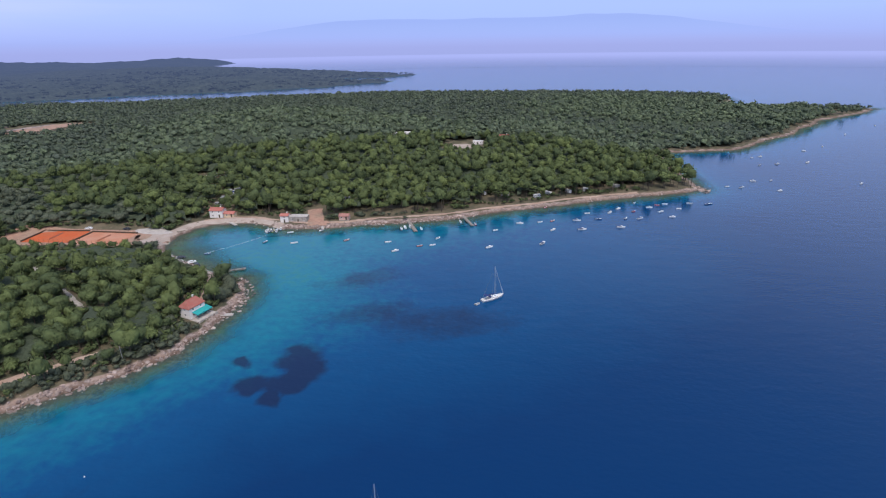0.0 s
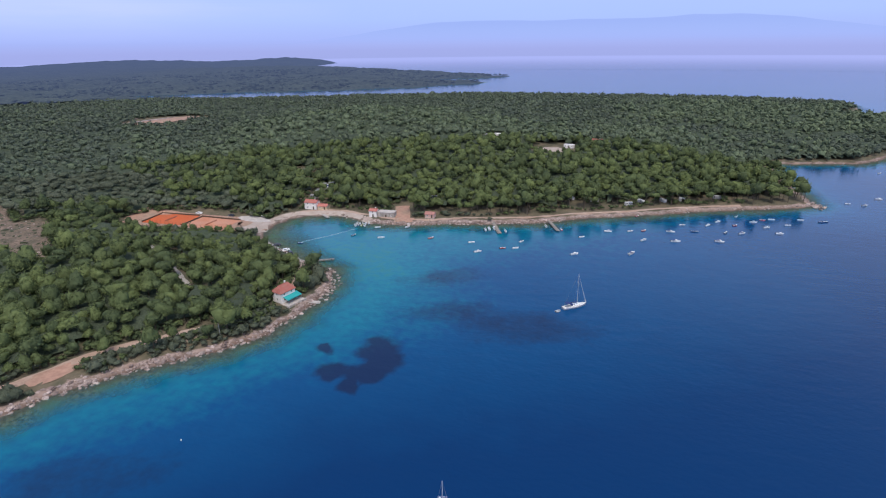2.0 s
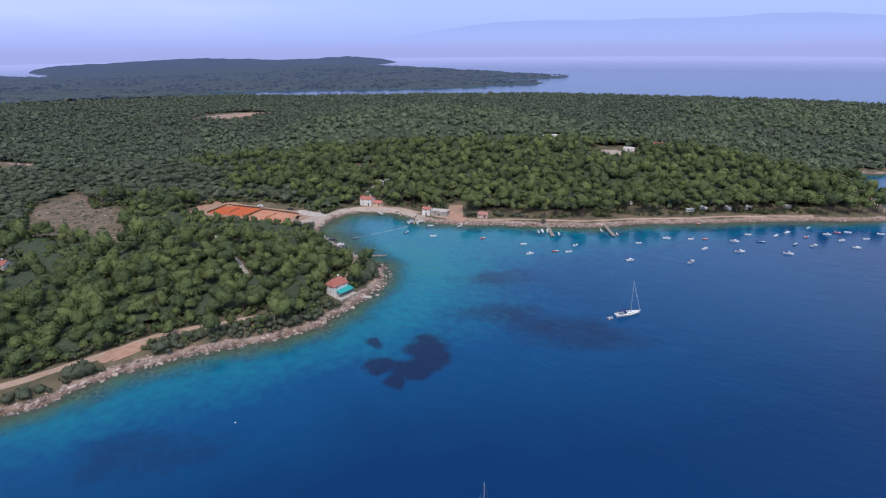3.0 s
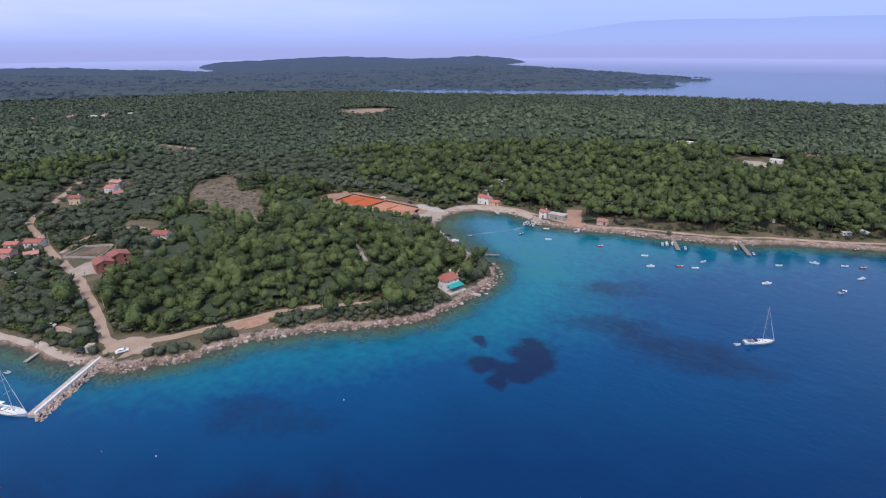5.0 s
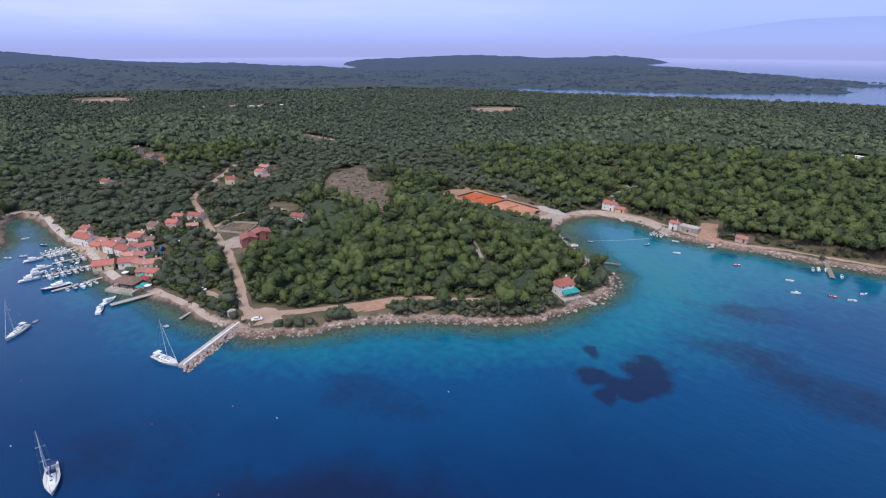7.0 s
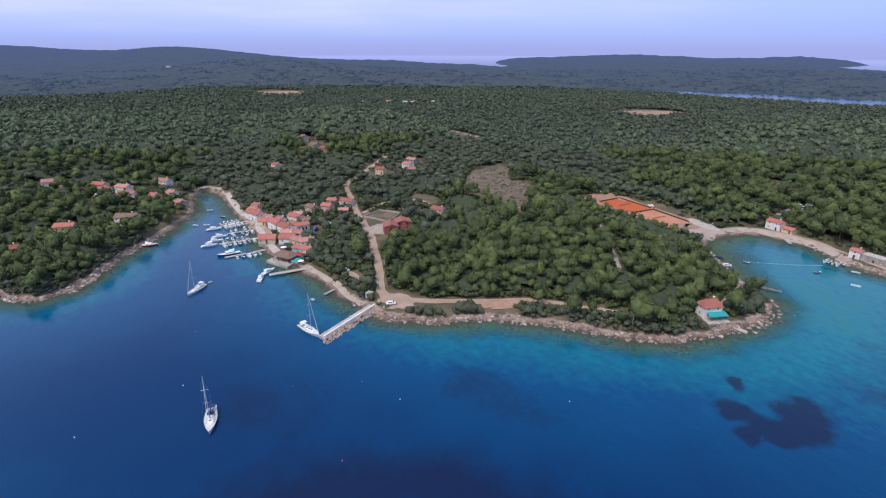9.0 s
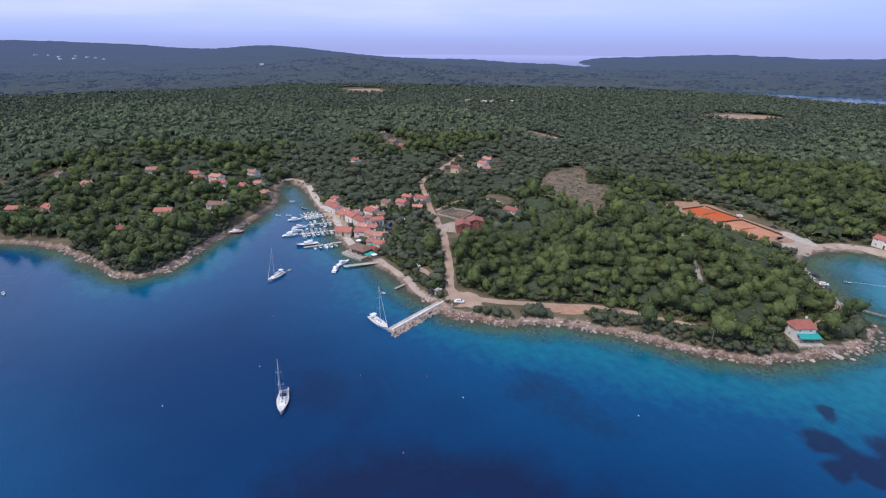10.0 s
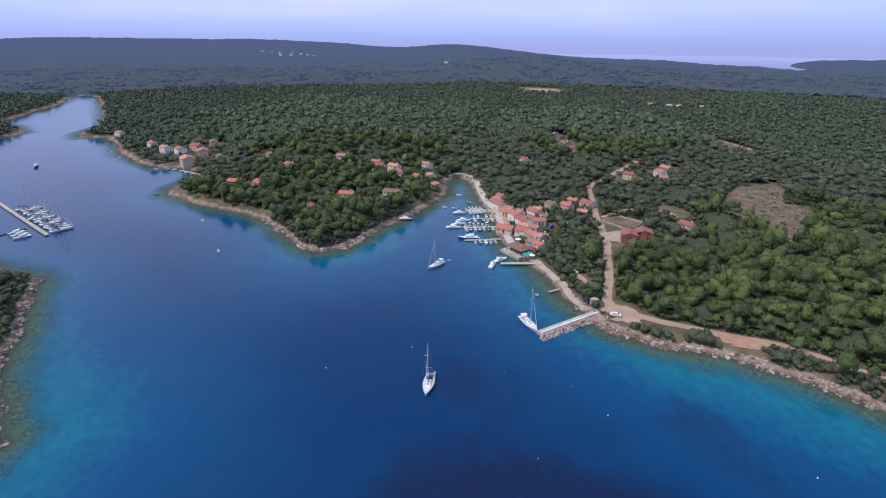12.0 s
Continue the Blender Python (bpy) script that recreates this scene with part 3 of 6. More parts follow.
CLEARINGS = [(-208, 290, 50, 22), (-172, 290, 16, 14), (-259, 134, 19, 16), (-246, 122, 9, 8), (-285, 142, 12, 14), (-184, 95, 11, 11), (-215, 92, 9, 4), (-287, 97, 12, 8), (-262, 72, 16, 12),
             (-300, 79, 34, 9), (22, 499, 19, 17), (-34, 542, 14, 9), (60, 524, 9, 8), (-500, 690, 50, 60), (-1090, 330, 70, 45), (-100, 194, 7.5, 7.5), (-142, 330, 9, 7), (-95, 322, 12, 6),
             (-81, 336, 6, 16), (-152, 362, 4, 20), (-184, 417, 7, 9), (-60, 322, 6, 5), (30, 343, 26, 3), (-415, 15, 13, 11), (-357, 8, 12, 10), (-395, -97, 10, 8), (-357, -22, 6, 6), (-336, -46, 6, 5),
             (-492, -166, 14, 8), (-375, 185, 12, 14), (-478, 172, 20, 12), (-300, 182, 14, 9), (560, 790, 26, 18), (-470, 333, 36, 16), (-816, 468, 16, 16), (-850, 440, 12, 14), (-790, 490, 10, 14), (-870, 400, 10, 12), (-490, -100, 10, 8)]
FIELD_SCRUB = [(-343, 252), (-345, 288), (-330, 283), (-306, 261), (-300, 276), (-280, 262), (-256, 236), (-232, 216), (-250, 213), (-276, 210), (-298, 208), (-317, 226)]
SHORE_STRIP = [(-186, 87), (-172, 97), (-163, 108), (-155, 125), (-150, 134), (-156, 139), (-165, 127), (-177, 109), (-189, 96)]
FIELDS = [FIELD_SCRUB, SHORE_STRIP]
PADS = []


def within(x, y, corners):
    """Whether places lie within a field's corners."""
    inside = np.zeros(np.shape(x), bool)
    for (ax, ay), (bx, by) in zip(corners, corners[1:] + corners[:1]):
        if ay != by:
            inside ^= ((ay > y) != (by > y)) & (x < (bx - ax) * (y - ay) / (by - ay) + ax)
    return inside


def open_ground(x, y):
    """Whether a place is free of trees by road, clearing or house."""
    free = np.zeros(np.shape(x), bool)
    for line, w in ROADS:
        free |= line_distance(x, y, line) < w + 1.2
    for cx, cy, sx, sy in CLEARINGS:
        free |= ((x - cx) / sx) ** 2 + ((y - cy) / sy) ** 2 < 1
    for corners in FIELDS:
        free |= within(x, y, corners)
    for cx, cy, s in PADS:
        free |= (x - cx) ** 2 + (y - cy) ** 2 < s * s
    return free


def open_wood(x, y, d):
    """Whether a place lies in the campsite wood above the north shore, where the pines stand on bare ground."""
    return (y > 300) & (x > -120) & (x < 195) & (d < 20)


def pine_share(x, y):
    """1 in the pine woods, 0 in the grey scrub."""
    v = np.zeros(np.shape(x))
    for cx, cy, sx, sy in ((-150, 178, 115, 110), (0, 450, 330, 190), (-190, 600, 150, 150), (-560, 230, 150, 110), (-340, -60, 90, 120), (-700, -40, 260, 170), (-260, 240, 60, 60), (350, 800, 230, 160)):
        v = np.maximum(v, np.exp(-(((x - cx) / sx) ** 2 + ((y - cy) / sy) ** 2) ** 1.5))
    return step(v + (soft_noise(x, y, 40) - 0.5) * 0.5, 0.25, 0.6)


def unit_ball(level):
    bm = bmesh.new()
    bmesh.ops.create_icosphere(bm, subdivisions=level, radius=1)
    v = np.array([p.co for p in bm.verts])
    f = np.array([[p.index for p in t.verts] for t in bm.faces])
    bm.free()
    return v, f


BALLS = {1: unit_ball(1), 2: unit_ball(2), 3: unit_ball(3)}


def crown_shape(rng, level, sprays, spray, flat=0.7, lobes=7):
    """A crown one metre in half width: an uneven dome with lobes, covered in sprays of needles. Returns corners, triangles and a tint for each corner."""
    bv, bf = BALLS[level]
    way = rng.randn(lobes, 3)
    way[:, 2] = np.abs(way[:, 2]) * 0.7
    way /= np.linalg.norm(way, axis=1)[:, None]
    push, shade = 0.12 + 0.42 * rng.rand(lobes), rng.rand(lobes)

    def dome(w, k):
        p = w * ((0.55 + (push * np.exp(-8 * (1 - w @ way.T))).sum(1)) * k)[:, None]
        p[:, 2] *= np.where(p[:, 2] > 0, flat * 1.3, flat * 0.55)
        return p, shade[np.argmax(w @ way.T, 1)]

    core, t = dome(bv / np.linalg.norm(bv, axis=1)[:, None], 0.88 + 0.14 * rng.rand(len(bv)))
    # The core gets a darker tint: shade inside the crown, put into its colour.
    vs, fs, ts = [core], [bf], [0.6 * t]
    if sprays:
        w = rng.randn(sprays, 3)
        w[:, 2] = np.abs(w[:, 2]) - 0.35
        w /= np.linalg.norm(w, axis=1)[:, None]
        p, t = dome(w, 0.86 + 0.26 * rng.rand(sprays))
        e = rng.randn(sprays, 3, 3)
        e -= 0.62 * np.einsum("nij,nj->ni", e, w)[..., None] * w[:, None]
        e *= (spray * (0.6 + 0.8 * rng.rand(sprays, 1, 1))) / np.linalg.norm(e, axis=2)[..., None]
        turned = np.einsum("ni,ni->n", np.cross(e[:, 1] - e[:, 0], e[:, 2] - e[:, 0]), w) < 0
        e[turned] = e[turned][:, ::-1]
        vs.append((p[:, None] + e).reshape(-1, 3))
        fs.append(np.arange(3 * sprays).reshape(-1, 3) + len(core))
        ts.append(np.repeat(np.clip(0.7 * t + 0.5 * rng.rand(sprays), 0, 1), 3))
    v = np.concatenate(vs)
    v[:, :2] /= np.percentile(np.hypot(v[:, 0], v[:, 1]), 96)
    return v, np.concatenate(fs), np.concatenate(ts)


def trunk_shape(sides, top):
    a = np.arange(sides) * 2 * math.pi / sides
    low = np.stack([np.cos(a) * 0.07, np.sin(a) * 0.07, 0 * a - 0.05], 1)
    high = np.stack([np.cos(a) * 0.035 + 0.03, np.sin(a) * 0.035, 0 * a + top], 1)
    i = np.arange(sides)
    j = (i + 1) % sides
    return np.concatenate([low, high]), np.concatenate([np.stack([i, j, j + sides], 1), np.stack([i, j + sides, i + sides], 1)])


def scatter(spacing, near, far, seed, edge=5.0, jag=3.0):
    """Places for trees on a jittered grid between two distances."""
    rng = np.random.RandomState(seed)
    g = np.arange(-far, far, spacing)
    x, y = [v.ravel() for v in np.meshgrid(g, g)]
    x, y = x + (rng.rand(len(x)) - 0.5) * spacing * 0.85, y + (rng.rand(len(y)) - 0.5) * spacing * 0.85
    r, b = np.hypot(x, y), np.degrees(np.arctan2(-x, y))
    ok = (r > near) & (r < far) & (b > -48) & (b < 130)
    x, y = x[ok], y[ok]
    d = inland(x, y)
    ok = (d > edge + jag * soft_noise(x, y, 14)) & ~open_ground(x, y)
    return x[ok], y[ok], height(x[ok], y[ok], d[ok]), rng


def planted(shapes, x, y, z, wide, tall, tint, rng):
    """All trees of a stand joined: corners, triangles, tints."""
    vs, fs, ts, n = [], [], [], 0
    which = rng.randint(len(shapes), size=len(x))
    for k, (v, f, t) in enumerate(shapes):
        i = np.where(which == k)[0]
        if not len(i):
            continue
        a = rng.rand(len(i)) * 6.283
        c, s = np.cos(a)[:, None], np.sin(a)[:, None]
        w = wide[i][:, None]
        p = np.stack([(v[:, 0] * c - v[:, 1] * s) * w + x[i][:, None], (v[:, 0] * s + v[:, 1] * c) * w + y[i][:, None], v[:, 2] * w + (z[i] + tall[i])[:, None]], 2)
        vs.append(p.reshape(-1, 3))
        fs.append((f[None] + (np.arange(len(i)) * len(v))[:, None, None] + n).reshape(-1, 3))
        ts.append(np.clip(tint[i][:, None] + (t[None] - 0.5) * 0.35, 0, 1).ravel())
        n += len(i) * len(v)
    return np.concatenate(vs), np.concatenate(fs), np.concatenate(ts)


def forest(name, label, mat, shapes, x, y, z, wide, tall, tint, rng):
    if len(x):
        v, f, t = planted(shapes, x, y, z, wide, tall, tint, rng)
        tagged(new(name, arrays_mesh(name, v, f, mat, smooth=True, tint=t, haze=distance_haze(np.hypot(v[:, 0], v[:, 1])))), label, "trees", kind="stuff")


def close_canopy():
    """The closed roof of the woods under the single crowns: a sheet added to fill the dark gaps."""
    rings = np.concatenate([np.geomspace(70, 520, 180), np.geomspace(524, 1262, 150)])
    x, y, q = ring_grid(np.linspace(-49, 131, 420), rings)
    d = inland(x, y)
    r = np.hypot(x, y)
    free = (d < 7.5) | open_wood(x, y, d)
    for ox, oy in ((0, 0), (3, 0), (-3, 0), (0, 3), (0, -3)):
        free |= open_ground(x + ox, y + oy)
    rim = np.ones(len(x))
    for ring, low in ((9, 0.65), (6.5, 0.3), (4.5, 0.0)):
        near_edge = np.zeros(len(x), bool)
        for a in range(6):
            near_edge |= open_ground(x + ring * math.cos(a * 1.047), y + ring * math.sin(a * 1.047))
        rim = np.where(near_edge, np.minimum(rim, low), rim)
    q = q[~(free | (rim < 0.2))[q].any(1)]
    q, (x, y, d, r, rim) = keep_cells(q, np.ones(len(x), bool), x, y, d, r, rim)
    pine = pine_share(x, y)
    tall = np.where(r < 270, 1.4 + 1.7 * pine, np.where(r < 520, 1.8 + 2.0 * pine, 2.4 + 2.8 * pine))
    tall = tall + (soft_noise(x, y, 4) - 0.5) * 1.6 + (soft_noise(x, y, 7) - 0.5) * 1.6 + (soft_noise(x, y, 16) - 0.5) * 2.4
    for px, py, s in PADS:
        if px < -240 and s > 4.5:
            tall = np.where((x - px) ** 2 + (y - py) ** 2 < (s + 5) ** 2, np.minimum(tall, 1.2), tall)
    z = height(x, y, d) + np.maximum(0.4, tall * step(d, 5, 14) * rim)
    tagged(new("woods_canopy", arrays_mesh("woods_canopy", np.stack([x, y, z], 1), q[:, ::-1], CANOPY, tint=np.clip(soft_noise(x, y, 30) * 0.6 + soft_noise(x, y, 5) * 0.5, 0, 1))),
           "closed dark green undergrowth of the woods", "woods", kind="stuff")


def plant_woods():
    rng = np.random.RandomState(3)
    close_canopy()
    stands = [  # spacing, from, to, shapes
        (5.1, 60, 270, [crown_shape(rng, 2, 420, 0.135, 0.62 + 0.16 * (i % 4), 6 + i % 4) for i in range(12)]),
        (6.6, 270, 520, [crown_shape(rng, 2, 150, 0.19, 0.6 + 0.16 * (i % 4), 6 + i % 3) for i in range(12)]),
        (7.8, 520, 1262, [crown_shape(rng, 1, 20, 0.40, 0.55 + 0.1 * (i % 3), 5) for i in range(9)]),
        (17.0, 1245, 2100, [crown_shape(rng, 1, 0, 0.2, 0.4, 4) for _ in range(6)]),
    ]
    low = [crown_shape(rng, 2, 90, 0.2, 0.5 + 0.15 * (i % 3), 6) for i in range(8)]
    for k, (spacing, near, far, shapes) in enumerate(stands):
        x, y, z, rs = scatter(spacing, near, far, 20 + k, edge=(4.2, 2.5, 2.0, 2.0)[k])
        pine = rs.rand(len(x)) < pine_share(x, y)
        size = rs.rand(len(x)) ** 1.5
        wide = np.where(pine, 2.3 + 2.4 * size, 1.9 + 2.0 * size) * (1.0, 1.18, 1.5, 2.2)[k]
        tall = np.where(pine, 3.0 + 4.0 * size, 1.7 + 2.2 * size) * (1.0, 1.1, 1.0, 0.6)[k] + (soft_noise(x, y, 30) - 0.5) * 1.6
        if k == 1:
            tall = tall + 2.4 * pine * open_wood(x, y, inland(x, y))
        in_front = (np.abs(x + 197) < 52) & (y > 236) & (y < 276) | (np.hypot(x + 262, y - 188) < 20) | (np.abs(x - 20) < 24) & (y > 458) & (y < 500) | (np.hypot(x + 33, y - 528) < 13) | (np.hypot(x - 57, y - 512) < 10) | (line_distance(x, y, PATH_BAY) < 13) | (line_distance(x, y, PATH_POINT) < 5) | (line_distance(x, y, ROAD_SHORE) < 4)
        tall, wide = np.where(in_front, np.minimum(tall, 3.4), tall), np.where(in_front, np.minimum(wide, 2.8), wide)
        for px, py, s in PADS:
            if px > -240 or s < 4.5:
                continue
            close = (x - px) ** 2 + (y - py) ** 2 < (s + 6) ** 2
            tall, wide = np.where(close, np.minimum(tall, 2.2), tall), np.where(close, np.minimum(wide, 2.6), wide)
        keep = rs.rand(len(x)) < (1.0, 0.97, 0.95, 0.8)[k]
        x, y, z, pine, wide, tall = [v[keep] for v in (x, y, z, pine, wide, tall)]
        tint = np.clip(soft_noise(x, y, 25) * 0.45 + rs.rand(len(x)) ** 2 * 0.85 - 0.05, 0, 1)
        if k == 0:
            order = np.argsort(np.where(pine, np.hypot(x + 130, y - 160), 1e9))[:290]
            single_pines(shapes, x[order], y[order], z[order], wide[order], tall[order], rs)
            rest = np.ones(len(x), bool)
            rest[order] = False
            x, y, z, wide, tall, tint, pine = [v[rest] for v in (x, y, z, wide, tall, tint, pine)]
        where = ("near the shore", "round the bays", "inland", "far inland")[k]
        # These crowns share the haze glow painted into the far land.
        if k == 3:
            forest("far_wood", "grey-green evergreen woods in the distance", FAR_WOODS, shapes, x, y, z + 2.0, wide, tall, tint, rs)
            continue
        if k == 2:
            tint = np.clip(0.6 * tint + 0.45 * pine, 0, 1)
        forest("pine_wood", "dense green pine wood " + where, PINE if k < 2 else INLAND_HAZED, shapes, x[pine], y[pine], z[pine], wide[pine], tall[pine], tint[pine], rs)
        if k < 2:
            i = np.where(pine & (inland(x, y) < 30))[0]
            v, f = trunk_shape(5, 1.0)
            p = v[None] * np.stack([wide[i] * 0.9, wide[i] * 0.9, tall[i]], 1)[:, None] + np.stack([x[i], y[i], z[i]], 1)[:, None]
            tagged(new("pine_trunks", arrays_mesh("pine_trunks", p.reshape(-1, 3), (f[None] + (np.arange(len(i)) * len(v))[:, None, None]).reshape(-1, 3), BARK)), "bare pine trunks at the edge of the wood", "trees", kind="stuff")
        m = ~pine
        forest("scrub_wood", "grey-green evergreen scrub wood " + where, MACCHIA if k < 2 else INLAND_HAZED, low if k < 2 else shapes, x[m], y[m], z[m], wide[m], tall[m], tint[m], rs)


def single_pines(shapes, x, y, z, wide, tall, rng):
    """The pines of the headland, each a tree with a trunk and a crown."""
    trunk = arrays_mesh("trunk", *trunk_shape(6, 1.0), BARK)
    crowns = []
    for v, f, t in shapes:
        for shade in (0.15, 0.45, 0.75):
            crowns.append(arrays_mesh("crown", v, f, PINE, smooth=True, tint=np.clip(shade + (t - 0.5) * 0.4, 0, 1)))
    for i in range(len(x)):
        tree = new("pine_tree")
        tree.matrix_basis = pose(x[i], y[i], z[i] - 0.1, 0, 0, rng.rand() * 360)
        tagged(tree, "round-crowned green pine on the wooded headland", "tree", "pines on the headland")
        t = new("trunk", trunk)
        t.parent, t.scale = tree, (wide[i] * 0.9, wide[i] * 0.9, tall[i])
        c = new("crown", crowns[rng.randint(len(crowns))])
        c.parent, c.location, c.scale = tree, (0.03 * wide[i], 0, tall[i]), (wide[i], wide[i], wide[i])



# ---------------------------------------------------------------- builders
def part(name, bm, mat, parent=None, label="", smooth=False):
    """Links a bmesh as one mesh object under a thing or a part."""
    me = bpy.data.meshes.new(name)
    bmesh.ops.recalc_face_normals(bm, faces=bm.faces)
    bm.to_mesh(me)
    bm.free()
    me.materials.append(mat)
    if smooth:
        me.polygons.foreach_set("use_smooth", np.ones(len(me.polygons), bool))
    ob = new(name, me)
    ob.parent = parent
    return tagged(ob, label)


def shared(name, me, parent, m=None, label=""):
    ob = new(name, me)
    ob.parent = parent
    if m is not None:
        ob.matrix_basis = m
    return tagged(ob, label)


def box(bm, cx, cy, cz, sx, sy, sz, turn=0.0, bevel=0.0, tilt=0.0):
    """A box about its middle; turn about z and tilt about x in degrees."""
    v = bmesh.ops.create_cube(bm, size=1, matrix=pose(cx, cy, cz, tilt, 0, turn) @ Matrix.Diagonal((sx, sy, sz, 1)))["verts"]
    if bevel:
        edges = list({e for p in v for e in p.link_edges})
        bmesh.ops.bevel(bm, geom=edges, offset=bevel, segments=1, affect="EDGES")
    return bm


def boxed(*args, **kw):
    return box(bmesh.new(), *args, **kw)


def rod(bm, a, b, ra, rb=None, sides=6):
    a, b = Vector(a), Vector(b)
    m = Matrix.Translation((a + b) / 2) @ (b - a).to_track_quat("Z", "Y").to_matrix().to_4x4()
    bmesh.ops.create_cone(bm, cap_ends=True, segments=sides, radius1=ra, radius2=ra if rb is None else rb, depth=(b - a).length, matrix=m)
    return bm


def rodded(*args, **kw):
    return rod(bmesh.new(), *args, **kw)


def lump(bm, c, size, rng, level=1, rough=0.35):
    """A boulder or bush clump: a ball pulled out of shape."""
    m = pose(*c, rng.random() * 360, rng.random() * 360, rng.random() * 360)
    v = bmesh.ops.create_icosphere(bm, subdivisions=level, radius=1, matrix=m @ Matrix.Diagonal((*size, 1)))["verts"]
    mid = Vector(c)
    for p in v:
        p.co = mid + (p.co - mid) * (1 + (rng.random() - 0.5) * rough)
    return bm


def smooth_line(points, gap=2.0):
    """A smooth line through the corners, with a point about every gap metres."""
    p = [np.array(q, float) for q in points]
    p = [2 * p[0] - p[1]] + p + [2 * p[-1] - p[-2]]
    out = []
    for i in range(1, len(p) - 2):
        n = max(2, int(np.linalg.norm(p[i + 1] - p[i]) / gap))
        for k in range(n):
            t = k / n
            out.append(0.5 * (2 * p[i] + (p[i + 1] - p[i - 1]) * t + (2 * p[i - 1] - 5 * p[i] + 4 * p[i + 1] - p[i + 2]) * t * t
                              + (3 * p[i] - p[i - 1] - 3 * p[i + 1] + p[i + 2]) * t ** 3))
    out.append(p[-2])
    return np.array(out)


def ribbon(name, points, half, mat, label, category, lift=0.14, crumble=0.5):
    """A road or path that lies on the ground, with ragged edges."""
    line = smooth_line(points)
    way = np.gradient(line, axis=0)
    way /= np.linalg.norm(way, axis=1)[:, None]
    side = np.stack([-way[:, 1], way[:, 0]], 1)
    across = np.array([-1, -0.5, 0, 0.5, 1])
    n = len(line)
    wide = half + crumble * (np.stack([soft_noise(line[:, 0], line[:, 1], 5), soft_noise(line[:, 0] + 70, line[:, 1], 5)], 1) - 0.5) * 2
    w = np.where(across[None] < 0, wide[:, :1], wide[:, 1:]) * across[None]
    x, y = line[:, :1] + side[:, :1] * w, line[:, 1:] + side[:, 1:] * w
    z = height(x, y) + lift - 0.06 * np.abs(across)[None]
    i, j = np.meshgrid(np.arange(n - 1), np.arange(4), indexing="ij")
    a = (i * 5 + j).ravel()
    q = np.stack([a, a + 5, a + 6, a + 1], 1)
    return tagged(new(name, arrays_mesh(name, np.stack([x, y, z], 2).reshape(-1, 3), q[:, ::-1], mat)), label, category, kind="structure")


def patch(name, cx, cy, sx, sy, turn, mat, label, category="ground", lift=0.15, ragged=0.35, power=1.0):
    """A bare patch that lies on the ground with a ragged rim; power under 1 makes it squarer."""
    a, k = np.meshgrid(np.linspace(0, 2 * math.pi, 49)[:-1], np.linspace(0, 1, 9), indexing="ij")
    c, s = np.cos(a), np.sin(a)
    u, v = np.sign(c) * np.abs(c) ** power, np.sign(s) * np.abs(s) ** power
    rim = 1 + ragged * (soft_noise(c * 3 + cx, s * 3 + cy, 1.0) - 0.6)
    u, v = u * k * rim * sx, v * k * rim * sy
    co, si = math.cos(radians(turn)), math.sin(radians(turn))
    x, y = cx + u * co - v * si, cy + u * si + v * co
    z = height(x, y) + lift
    i, j = np.meshgrid(np.arange(48), np.arange(8), indexing="ij")
    q = np.stack([i * 9 + j, i * 9 + j + 1, (i + 1) % 48 * 9 + j + 1, (i + 1) % 48 * 9 + j], 2).reshape(-1, 4)
    return tagged(new(name, arrays_mesh(name, np.stack([x, y, z], 2).reshape(-1, 3), q, mat)), label, category, kind="structure")


def field(name, corners, mat, label, category="field", lift=0.15, cell=1.6, ragged=5.0):
    """A field of any outline that lies on the ground with a ragged rim."""
    c = np.array(corners, float)
    lo, hi = c.min(0) - 4, c.max(0) + 4
    gx, gy = np.arange(lo[0], hi[0], cell), np.arange(lo[1], hi[1], cell)
    x, y = [v.ravel() for v in np.meshgrid(gx, gy, indexing="ij")]
    i, j = np.meshgrid(np.arange(len(gx) - 1), np.arange(len(gy) - 1), indexing="ij")
    a = (i * len(gy) + j).ravel()
    q = np.stack([a, a + len(gy), a + len(gy) + 1, a + 1], 1)
    wx, wy = x + (soft_noise(x, y, 7) - 0.5) * ragged, y + (soft_noise(x + 30, y, 7) - 0.5) * ragged
    q = q[within(wx, wy, corners)[q].all(1)]
    used = np.unique(q)
    number = np.full(len(x), -1)
    number[used] = np.arange(len(used))
    x, y = x[used], y[used]
    z = height(x, y) + lift + 0.5 * (soft_noise(x, y, 3) - 0.4) * (soft_noise(x, y, 11) > 0.5)
    return tagged(new(name, arrays_mesh(name, np.stack([x, y, z], 1), number[q], mat)), label, category, kind="structure")


